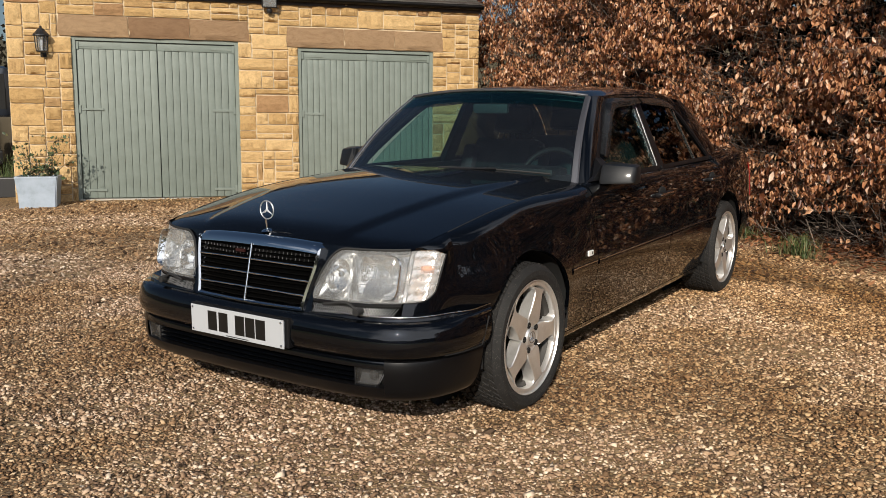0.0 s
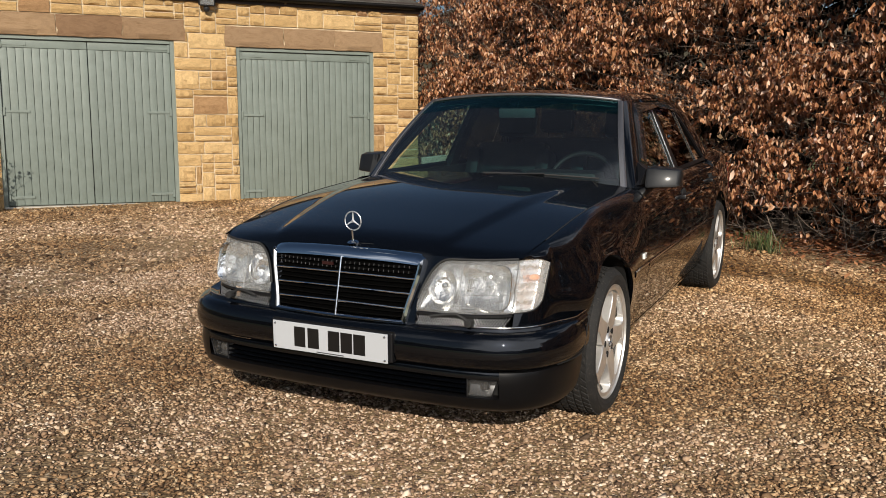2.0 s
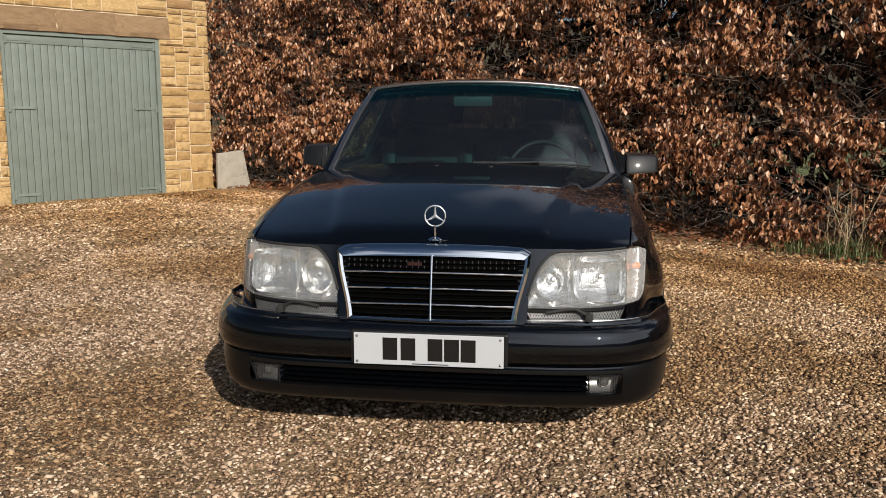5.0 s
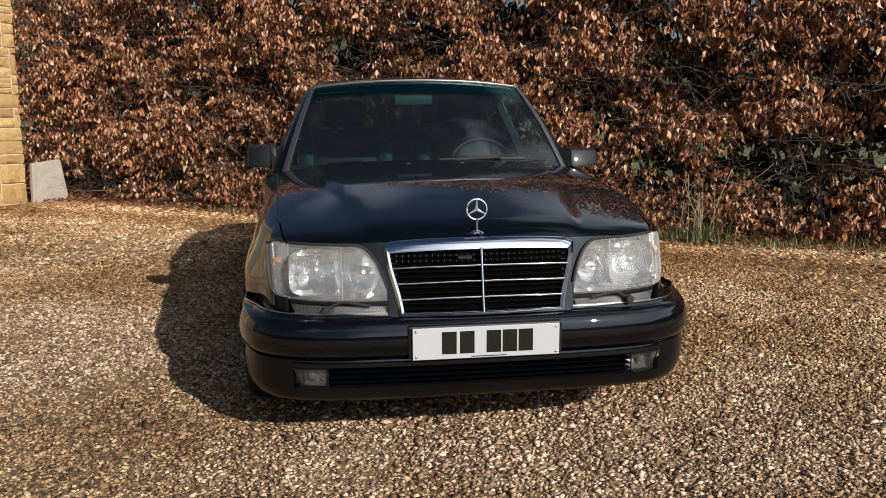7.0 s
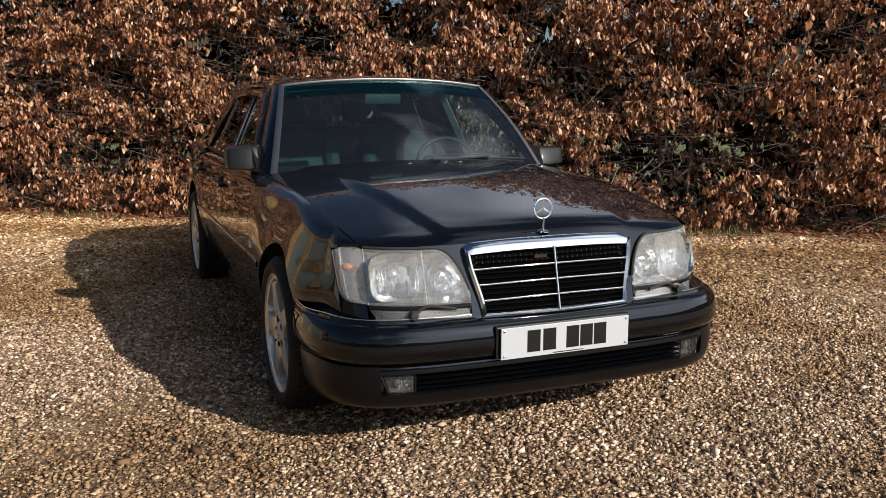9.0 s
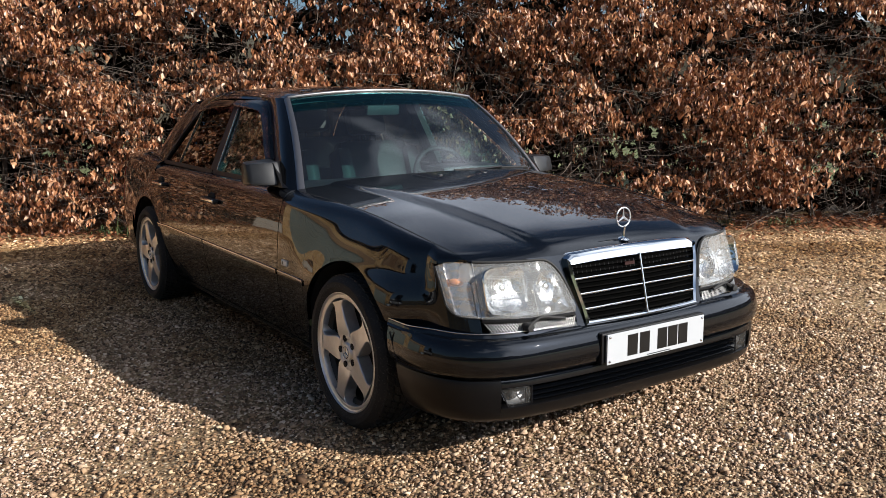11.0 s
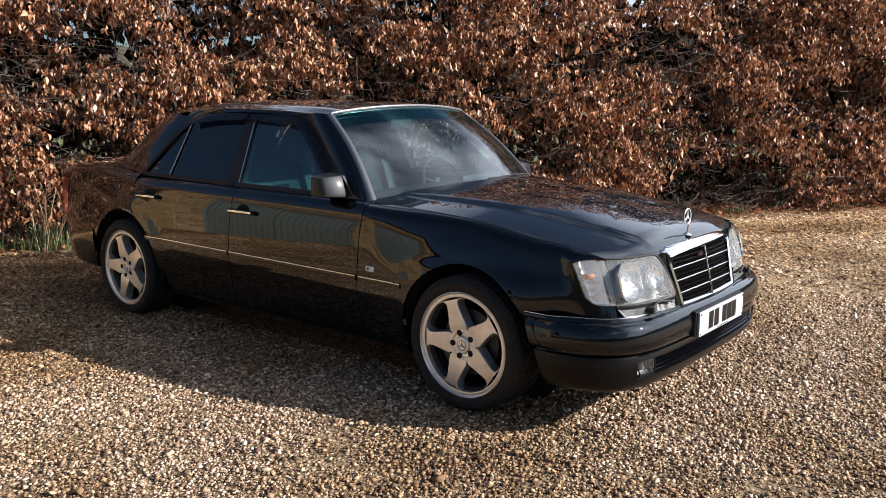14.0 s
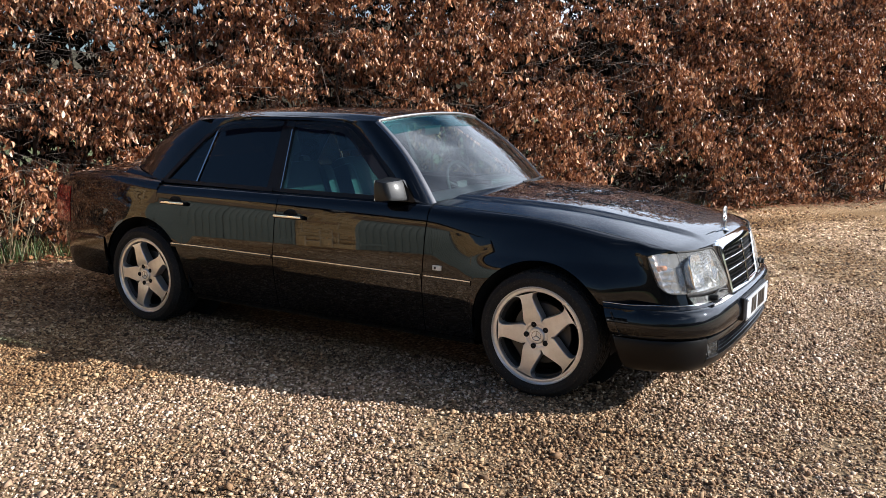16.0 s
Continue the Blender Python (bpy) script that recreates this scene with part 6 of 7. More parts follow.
    for q in np.linspace(-0.34, 1.0, 18):
        a_ = lens_at(1.0, max(0.0, q), -0.003)
        if q < 0:
            a_.z += 0.305 * q
            a_.y = nose_y(abs(a_.x), a_.z) - 0.003
        b_ = Vector((sgn * (side_x(-0.446, a_.z) + 0.0005), -0.446, a_.z))
        reach = (b_ - a_).length / 3
        tb = Vector((sgn * (side_x(-0.440, a_.z) - side_x(-0.452, a_.z)), 0.012, 0)).normalized()
        c0, c1 = a_ + Vector((sgn * 0.42, 0.91, 0)) * reach, b_ - tb * reach
        rows.append([a_ * (1 - w) ** 3 + c0 * 3 * w * (1 - w) ** 2 + c1 * 3 * w * w * (1 - w) + b_ * w ** 3 for w in np.linspace(0, 1, 12)])
    rows.append([p + Vector((0, 0.002, 0.010)) for p in rows[-1]])
    sheet("wing_nose", rows, M_PAINT, car, flange=0)
    rows = []
    for q in np.linspace(0, 1, 7):
        foot = [(abs(lens_at(u, 0.0, 0).x), 0.497 + (lens_at(u, 0.0, 0).z - 0.497) * q) for u in us_]
        rows.append([(sgn * x, nose_y(x, z) - 0.003, z) for x, z in foot])
    sheet("wing_foot", rows, M_PAINT, car, flange=0)
    rows = []
    for q in np.linspace(0, 1, 10):
        y = -0.622 + 0.176 * q
        a = Vector((sgn * (hood_x(y) + 0.006), y, hood_z(y)))
        xx = 0.677 + 0.083 * min(1.0, q / 0.75) ** 0.8
        b = Vector((sgn * xx, nose_y(xx, 0.745) - 0.004, hi(xx) + 0.004))
        if q > 0.75:
            c_ = Vector((sgn * side_x(-0.446, 0.737), -0.446, 0.737))
            b = b.lerp(c_, (q - 0.75) / 0.25)
        reach = (b - a).length * 0.42
        c0, c1 = a + Vector((sgn * 0.97, 0, -0.20)) * reach, b + Vector((-sgn * 0.12, 0, 0.99)) * reach
        rows.append([a * (1 - w) ** 3 + c0 * 3 * w * (1 - w) ** 2 + c1 * 3 * w * w * (1 - w) + b * w ** 3 for w in np.linspace(0, 1, 10)])
    sheet("wing_tip", rows, M_PAINT, car, flange=0, inward=(0, 0, 0.5))
    # mesh strip under the lamp
    strip = under(new("washer_strip"), car, "silver mesh strip below the headlamp")
    bm = bmesh.new()
    for xa in np.arange(0.338, 0.668, 0.0095):
        for d in (0.02, -0.02):
            a, b = (xa, 0.516), (xa + d, 0.549)
            if 0.335 <= b[0] <= 0.672:
                tube(bm, [(sgn * a[0], nose_y(a[0], a[1]) - 0.004, a[1]), (sgn * b[0], nose_y(b[0], b[1]) - 0.004, b[1])], 0.0008, 4)
    part("mesh", bm, M_MESH, strip, "bright expanded metal mesh")
    bm = bmesh.new()
    w = [(0.40, 0.553), (0.475, 0.566), (0.50, 0.566), (0.535, 0.548), (0.555, 0.536)]
    tube(bm, [(sgn * x, nose_y(x, z) - 0.024, z) for x, z in w], 0.006, 6)
    lathe_m = pose(sgn * 0.548, nose_y(0.548, 0.538) - 0.02, 0.538, 90, 0, 0)
    part("lamp_wiper", bm, M_RUBBER, strip, "small black headlamp wiper")
    bm = bmesh.new()
    lathe(bm, [(0.001, 0.022), (0.014, 0.02), (0.016, 0.0), (0.012, -0.02)], 14, "z")
    bmesh.ops.transform(bm, matrix=lathe_m, verts=bm.verts)
    part("wiper_pivot", bm, M_RUBBER, strip, smooth=True)

# grille
def grille_y(x, z):
    return -0.727 - 0.235 * (0.762 - z) - 0.022 * (1 - (x / 0.34) ** 2)


def grille_half(z):
    return 0.298 + 0.036 * smoothstep(0.515, 0.74, z) + 0.010 * (z - 0.515) / 0.25


grille = under(new("radiator_grille"), car, "chrome-framed grille with dark vanes")
bm = bmesh.new()


def grille_band(bm, inner, outer, depth=0.03, proud=0.012, tilt=0.0):
    """A frame bar between two lines of (x, z)."""
    f = [[bm.verts.new((x, grille_y(x, z) - o, z)) for (x, z) in line] for line, o in ((outer, -depth), (outer, proud * 0.6 - tilt), ([((a[0] * 0.5 + b[0] * 0.5), (a[1] + b[1]) / 2) for a, b in zip(inner, outer)], proud - tilt * 0.45), (inner, proud * 0.5), (inner, -depth))]
    for a, b in zip(f, f[1:]):
        for i in range(len(a) - 1):
            bm.faces.new((a[i], a[i + 1], b[i + 1], b[i]))


tx = np.linspace(-1, 1, 25)
top_out = [(u * 0.345, 0.775 - 0.013 * abs(u) ** 2.5 - 0.012 * smoothstep(0.93, 1, abs(u))) for u in tx]
top_in = [(u * 0.320, 0.738 - 0.010 * abs(u) ** 2.5) for u in tx]
grille_band(bm, top_in, top_out, tilt=0.015)
for sg in (-1, 1):
    zz = np.linspace(0.750, 0.515, 14)
    grille_band(bm, [(sg * (grille_half(z) - 0.018), min(z, 0.73) if z > 0.53 else 0.527) for z in zz], [(sg * grille_half(z), z) for z in zz])
grille_band(bm, [(u * 0.285, 0.527) for u in tx], [(u * 0.300, 0.512) for u in tx])
part("chrome_surround", bm, M_CHROME, grille, "polished chrome surround", True, 50)
bm = bmesh.new()
rows = [[bm.verts.new((u * 0.325, grille_y(u * 0.325, z) + 0.028, z)) for u in tx] for z in (0.515, 0.745)]
for i in range(len(tx) - 1):
    bm.faces.new((rows[0][i], rows[0][i + 1], rows[1][i + 1], rows[1][i]))
part("grille_back", bm, M_DARK, grille)
for k, zz in enumerate((0.574, 0.628, 0.682)):
    bm = bmesh.new()
    hw = grille_half(zz) - 0.016
    tube(bm, [(u * hw, grille_y(u * hw, zz) - 0.006, zz - 0.006 * u * u) for u in tx], 0.0038, 6)
    part("chrome_vane", bm, M_CHROME, grille, "thin chrome vane", True, 60)
for zz in np.arange(0.536, 0.735, 0.018):
    bm = bmesh.new()
    hw = grille_half(zz) - 0.018
    for u0, u1 in zip(tx, tx[1:]):
        p = [(u0 * hw, grille_y(u0 * hw, zz) + 0.002), (u1 * hw, grille_y(u1 * hw, zz) + 0.002)]
        a = [bm.verts.new((x, y, zz + h)) for x, y in p for h in (-0.002, 0.002)]
        b = [bm.verts.new((x, y + 0.022, zz + 0.008 + h)) for x, y in p for h in (-0.002, 0.002)]
        bm.faces.new((a[0], a[2], a[3], a[1])), bm.faces.new((a[1], a[3], b[3], b[1])), bm.faces.new((a[0], b[0], b[2], a[2]))
    part("dark_vane", bm, M_VANE, grille, "black horizontal vane")
bm = bmesh.new()
tube(bm, [(0, grille_y(0, z) - 0.008, z) for z in np.linspace(0.52, 0.742, 6)], 0.0055, 8)
part("centre_bar", bm, M_CHROME, grille, "chrome centre bar", True, 60)
bm = bmesh.new()
for x in np.arange(-0.30, 0.301, 0.021):
    if abs(x) > 0.008:
        for z0 in (0.694, 0.713):
            tube(bm, [(x, grille_y(x, z) + 0.001, z) for z in (z0, z0 + 0.009)], 0.0011, 4)
tagged(part("upper_slats", bm, M_TICK, grille, "row of small dull ticks"), kind="stuff")
bm = bmesh.new()
box(bm, -0.085, -0.035, -0.79, -0.782, 0.705, 0.717)
bmesh.ops.transform(bm, matrix=Matrix.Translation((0, 0.018, 0)), verts=bm.verts)
part("badge", bm, M_BADGE, grille, "small dull red badge")

# bonnet ornament: a ring on a stalk with three spokes
orn = under(new("bonnet_ornament"), car, "upright chrome ring ornament with three spokes")
OC = Vector((0.0, -0.674, 0.868))
bm = bmesh.new()
tube(bm, [OC + Vector((0.037 * math.cos(q), 0, 0.037 * math.sin(q))) for q in np.linspace(0, 2 * math.pi, 33)[:-1]], 0.0028, 8, True)
part("ring", bm, M_STAR, orn, smooth=True, angle=80)
bm = bmesh.new()
for q in (90, 210, 330):
    tube(bm, [OC, OC + 0.036 * Vector((math.cos(radians(q)), 0, math.sin(radians(q))))], 0.0055, 4, taper=0.25)
part("spokes", bm, M_STAR, orn)
bm = bmesh.new()
lathe(bm, [(0.001, -0.006), (0.024, -0.005), (0.025, 0.003), (0.017, 0.008), (0.006, 0.011), (0.0042, 0.016), (0.0042, 0.052), (0.001, 0.053)], 24, "z")
bmesh.ops.transform(bm, matrix=Matrix.Translation((0, -0.674, 0.781)) @ pose(0, 0, 0, 8, 0, 0), verts=bm.verts)
part("ornament_base", bm, M_CHROME, orn, smooth=True)

# number plate: its writing is left as plain bars
plate = under(new("registration_plate"), car, "white rectangular plate with dark bars")
bm = bmesh.new()
PY = -0.864
box(bm, -0.26, 0.26, PY - 0.003, PY + 0.003, 0.372, 0.484, None, 0.002)
box(bm, -0.255, 0.255, PY + 0.003, PY + 0.03, 0.378, 0.480, None, 0.002)
part("plate_panel", bm, M_PLATE, plate)
for a, b in ((-0.158, -0.107), (-0.095, -0.044), (-0.001, 0.050), (0.056, 0.107), (0.113, 0.164)):
    bm = bmesh.new()
    box(bm, a, b, PY - 0.0045, PY - 0.003, 0.390, 0.469)
    part("plate_bar", bm, M_PLATEINK, plate)
bm = bmesh.new()
box(bm, -0.055, 0.07, PY - 0.0042, PY - 0.003, 0.3765, 0.3795)
part("plate_maker_line", bm, M_TRIM, plate)
for x in (-0.248, 0.248):
    for z in (0.383, 0.473):
        bm = bmesh.new()
        lathe(bm, [(0.001, 0.004), (0.004, 0.003), (0.0055, 0.0)], 10, "z")
        bmesh.ops.transform(bm, matrix=pose(x, PY - 0.003, z, 90, 0, 0), verts=bm.verts)
        part("plate_screw", bm, M_CHROME2, plate)
bm = bmesh.new()
box(bm, -0.274, 0.274, -0.854, -0.80, 0.372, 0.488, None, 0.006)
part("plate_plinth", bm, M_TRIM, plate)

# scuttle, wiper and washer jets
rows = [[(u * (0.735 - 0.02 * q), 0.497 + 0.155 * u * u + 0.05 * q, 0.935 - 0.045 * abs(u) ** 2.2 + 0.012 * q) for u in np.linspace(-1, 1, 25)] for q in np.linspace(0, 1, 4)]
sheet("scuttle", rows, M_TRIM, car, "black scuttle below the windscreen", flange=0.01, inward=(0, 0.6, 0.5))
wip = under(new("wiper"), car, "black single windscreen wiper")
bm = bmesh.new()
base_pts = [screen_point(u, v) + Vector((0, -0.012, 0.008)) for u, v in zip(np.linspace(0.05, 0.86, 8), np.linspace(0.015, 0.035, 8))]
tube(bm, base_pts, 0.0055, 6)
part("wiper_blade", bm, M_RUBBER, wip)
bm = bmesh.new()
tube(bm, [screen_point(0.02, -0.02) + Vector((0, -0.020, 0.010)), screen_point(0.2, 0.0) + Vector((0, -0.024, 0.014)), screen_point(0.5, 0.025) + Vector((0, -0.020, 0.014))], 0.0065, 6)
box(bm, -0.07, 0.08, 0.470, 0.51, 0.945, 0.962, None, 0.006)
part("wiper_arm", bm, M_TRIM, wip)
for x in (-0.13, 0.13):
    bm = bmesh.new()
    box(bm, x - 0.011, x + 0.011, 0.385, 0.403, hood_point(0.17, 0.9)[2] - 0.008, hood_point(0.17, 0.9)[2] + 0.003, None, 0.003)
    part("washer_jet", bm, M_TRIM, car)


# wheels
def wheel(yw, sgn):
    top = under(new("wheel"), car, "five-spoke silver alloy wheel")
    top.matrix_basis = Matrix.Translation((sgn * 0.865, yw, AXLE_Z)) @ (Matrix.Identity(4) if sgn > 0 else Matrix.Rotation(math.pi, 4, "Z"))
    bm = bmesh.new()
    R = WHEEL_R
    prof = [(0.238, -0.012), (0.249, 0.002), (0.268, 0.011), (0.288, 0.010), (0.303, -0.002), (0.311, -0.016)]
    for k in range(5):
        a = -0.022 - 0.038 * k
        prof += [(R - 0.007, a), (R - 0.007, a - 0.030), (R - 0.008, a - 0.031), (R - 0.008, a - 0.037)]
    prof += [(0.308, -0.212), (0.285, -0.225), (0.250, -0.222), (0.238, -0.21)]
    lathe(bm, prof, 72)
    # cross grooves in the tread blocks
    for v in bm.verts:
        rr = math.hypot(v.co.y, v.co.z)
        if rr > 0.3165:
            q = math.atan2(v.co.z, v.co.y) / (2 * math.pi) * 72
            if int(round(q)) % 3 == 0:
                v.co.y *= 0.982
                v.co.z *= 0.982
    tyre = part("tyre", bm, M_TYRE, top, "worn black road tyre", True, 25)
    verts, faces = [], []
    for row in range(6):
        a0, a1 = -0.016 - 0.034 * row, -0.044 - 0.034 * row
        lift = 0.0052 if 0 < row < 5 else 0.0035
        for k in range(58):
            q = (k + 0.5 * (row % 2)) * 2 * math.pi / 58
            skew_ = 0.030 * (1 if row < 3 else -1)
            base = len(verts)
            for rr, shrink in ((R - 0.010, 1.0), (R - 0.0015 + lift - 0.0035, 0.86)):
                for xx, dq in ((a0, -0.042 + skew_), (a0, 0.042 + skew_), (a1, 0.042 - skew_), (a1, -0.042 - skew_)):
                    xm = (a0 + a1) / 2 + (xx - (a0 + a1) / 2) * shrink
                    verts.append((xm, rr * math.cos(q + dq * shrink), rr * math.sin(q + dq * shrink)))
            faces += [(base + 4, base + 5, base + 6, base + 7)] + [(base + i, base + (i + 1) % 4, base + 4 + (i + 1) % 4, base + 4 + i) for i in range(4)]
    tagged(under(mesh_ob("tread", verts, faces, M_TYRE), tyre, "blocks of the tread"), kind="stuff")
    bm = bmesh.new()
    lathe(bm, [(0.2300, -0.21), (0.211, -0.16), (0.207, -0.05), (0.219, -0.032)], 72)
    part("rim_barrel", bm, M_BARREL, top, "dark inner rim", smooth=True, angle=30)
    bm = bmesh.new()
    lathe(bm, [(0.219, -0.032), (0.2195, -0.012), (0.2215, -0.0075), (0.226, -0.0060), (0.236, -0.0075), (0.240, -0.0055), (0.2440, 0.002), (0.2465, 0.001), (0.2460, -0.006), (0.240, -0.014)], 72)
    part("rim_flange", bm, M_ALLOY, top, "bright outer rim", smooth=True, angle=30)
    # five flat spokes
    for k in range(5):
        q0 = math.pi + k * 2 * math.pi / 5 if sgn < 0 else k * 2 * math.pi / 5
        bm = bmesh.new()
        cols = []
        for r, hw, x in ((0.060, 0.045, -0.012), (0.080, 0.051, -0.008), (0.105, 0.046, -0.006), (0.135, 0.0395, -0.005), (0.165, 0.034, -0.005), (0.188, 0.0325, -0.005), (0.201, 0.037, -0.0055), (0.211, 0.046, -0.006), (0.218, 0.061, -0.0062), (0.2235, 0.088, -0.0065)):
            hw_ = min(hw, r * 0.72)
            edge = []
            for w, dx in ((-1.0, -0.055), (-1.0, -0.004), (-0.93, 0.0), (0.93, 0.0), (1.0, -0.004), (1.0, -0.055)):
                t = w * hw_
                if r > 0.20:
                    a = q0 + t / r
                    y, z = r * math.cos(a), r * math.sin(a)
                else:
                    y, z = r * math.cos(q0) - t * math.sin(q0), r * math.sin(q0) + t * math.cos(q0)
                edge.append(bm.verts.new((x + dx, y, z)))
            cols.append(edge)
        for a, b in zip(cols, cols[1:]):
            for j in range(5):
                bm.faces.new((a[j], a[j + 1], b[j + 1], b[j]))
        part("spoke", bm, M_ALLOY, top, smooth=True, angle=30)
    bm = bmesh.new()
    lathe(bm, [(0.078, -0.05), (0.078, -0.014), (0.074, -0.010), (0.060, -0.010), (0.056, -0.013), (0.043, -0.014), (0.040, -0.010), (0.036, -0.006), (0.001, -0.004)], 40)
    hub = part("hub", bm, M_ALLOY, top, smooth=True, angle=30)
    bm = bmesh.new()
    ring = [(0.0, 0.024 * math.cos(q), 0.024 * math.sin(q)) for q in np.linspace(0, 2 * math.pi, 25)[:-1]]
    tube(bm, [Vector(p) + Vector((-0.004, 0, 0)) for p in ring], 0.002, 5, True)
    for q in (90, 210, 330):
        tube(bm, [(-0.004, 0, 0), (-0.004, 0.023 * math.cos(radians(q)), 0.023 * math.sin(radians(q)))], 0.004, 4, taper=0.3)
    part("hub_emblem", bm, M_CHROME2, hub, "ring emblem on the hub cap")
    for k in range(5):
        q = math.pi / 5 + k * 2 * math.pi / 5
        bm = bmesh.new()
        # black disc just proud of the hub paints the dark of a bolt hole
        lathe(bm, [(0.0140, -0.014), (0.0140, -0.0088), (0.0120, -0.0086), (0.001, -0.0092)], 14)
        bmesh.ops.transform(bm, matrix=Matrix.Translation((0, 0.057 * math.cos(q), 0.057 * math.sin(q))), verts=bm.verts)
        part("bolt_hole_disc", bm, M_DARK, hub, "black disc standing in for a shaded wheel bolt hole", True)
    bm = bmesh.new()
    lathe(bm, [(0.06, -0.075), (0.152, -0.075), (0.155, -0.078), (0.155, -0.10), (0.06, -0.10)], 48)
    part("brake_disc", bm, M_DISC, top, "worn brake disc")
    bm = bmesh.new()
    box(bm, -0.115, -0.062, -0.055, 0.055, 0.105, 0.172, pose(0, 0, 0, 55 if sgn > 0 else 125, 0, 0), 0.010)
    part("brake_caliper", bm, M_DISC, top)


for yw in (0.0, BASE):
    for sgn in (1, -1):
        wheel(yw, sgn)

# underside
bm = bmesh.new()
box(bm, -0.74, 0.74, 0.40, 2.40, 0.185, 0.26)
box(bm, -0.52, 0.52, -0.68, 0.45, 0.205, 0.55)
box(bm, -0.52, 0.52, 2.38, 3.70, 0.27, 0.60)
part("underside", bm, M_DARK, car, "black underside")
bm = bmesh.new()
box(bm, -0.74, 0.74, 0.44, 0.60, 0.26, 0.90)
part("bulkhead", bm, M_DARK, car)
bm = bmesh.new()
box(bm, -0.66, 0.66, 2.55, 3.6, 0.60, 0.84)
part("boot_floor", bm, M_DARK, car)

# cabin
bm = bmesh.new()
rows = []
for o, z, y in ((0, 0.905, 0.62), (0, 0.925, 0.70), (0, 0.930, 0.86), (0, 0.90, 0.98), (0, 0.78, 1.02), (0, 0.6, 0.98)):
    rows.append([bm.verts.new((u * 0.70, y + 0.10 * u * u * (1 if y < 0.8 else 0), z)) for u in np.linspace(-1, 1, 13)])
for a, b in zip(rows, rows[1:]):
    for i in range(12):
        bm.faces.new((a[i], a[i + 1], b[i + 1], b[i]))
box(bm, 0.15, 0.55, 0.78, 0.97, 0.90, 0.965, None, 0.03)
part("dashboard", bm, M_DASH, car, "dark grey dashboard", True)
sw = under(new("steering_wheel"), car, "black four-spoke steering wheel")
SWM = pose(0.37, 1.10, 0.865, 66, 0, 0)
bm = bmesh.new()
tube(bm, [SWM @ Vector((0.19 * math.cos(q), 0.19 * math.sin(q), 0)) for q in np.linspace(0, 2 * math.pi, 41)[:-1]], 0.014, 8, True)
part("wheel_rim", bm, M_SEAT, sw, smooth=True, angle=80)
bm = bmesh.new()
box(bm, -0.08, 0.08, -0.06, 0.06, -0.03, 0.012, SWM, 0.015)
for q in (20, 160, 230, 310):
    tube(bm, [SWM @ Vector((0, 0, -0.01)), SWM @ Vector((0.185 * math.cos(radians(q)), 0.185 * math.sin(radians(q)), 0))], 0.012, 6)
part("wheel_boss", bm, M_DASH, sw)


def seat(x, y, wide, bench=False):
    top = under(new("rear_seat" if bench else "front_seat"), car, "dark grey leather seat")
    bm = bmesh.new()
    box(bm, x - wide, x + wide, y - 0.25, y + 0.25, 0.42, 0.58, None, 0.05)
    part("seat_cushion", bm, M_SEAT, top, smooth=True)
    bm = bmesh.new()
    m = Matrix.Translation((x, y + 0.27, 0.52)) @ pose(0, 0, 0, -20, 0, 0)
    box(bm, -wide, wide, -0.07, 0.07, 0.0, 0.56, m, 0.05)
    for sg in (-1, 1):
        box(bm, sg * wide - 0.05, sg * wide + 0.05, -0.12, 0.05, 0.05, 0.50, m, 0.04)
    part("backrest", bm, M_SEAT, top, smooth=True)
    for hx in ((-0.36, 0.36) if bench else (0.0,)):
        bm = bmesh.new()
        box(bm, hx - 0.13, hx + 0.13, -0.05, 0.045, 0.61, 0.78, m, 0.035)
        for sg in (-1, 1):
            tube(bm, [m @ Vector((hx + sg * 0.06, 0, 0.54)), m @ Vector((hx + sg * 0.06, 0, 0.66))], 0.006, 6)
        part("headrest", bm, M_SEAT, top, smooth=True)


seat(-0.37, 1.52, 0.25)
seat(0.37, 1.52, 0.25)
seat(0.0, 2.32, 0.62, True)
mirror = under(new("interior_mirror"), car, "interior mirror below the windscreen header")
bm = bmesh.new()
box(bm, -0.108, 0.108, -0.012, 0.018, -0.027, 0.027, pose(-0.02, 1.12, 1.262, 8, 0, 6), 0.012)
part("mirror_shell", bm, M_MIRRORBACK, mirror, smooth=True)
bm = bmesh.new()
tube(bm, [(-0.02, 1.12, 1.28), (-0.01, 1.11, 1.325), (0, 1.105, 1.348)], 0.009, 6)
part("mirror_stem", bm, M_TRIM, mirror)
bm = bmesh.new()
rows = [[bm.verts.new((u * 0.54, 1.13 + 1.45 * v, roof_mid(1.13 + 1.45 * v) - 0.045 - 0.03 * u * u)) for u in np.linspace(-1, 1, 9)] for v in np.linspace(0, 1, 9)]
for a, b in zip(rows, rows[1:]):
    for i in range(8):
        bm.faces.new((a[i], a[i + 1], b[i + 1], b[i]))
part("headliner", bm, M_LINER, car, "grey cloth headliner", True)
for sgn, nm in SIDES:
    bm = bmesh.new()
    box(bm, sgn * 0.72, sgn * 0.76, 0.66, 2.45, 0.30, 0.905)
    part("door_card", bm, M_DASH, car)

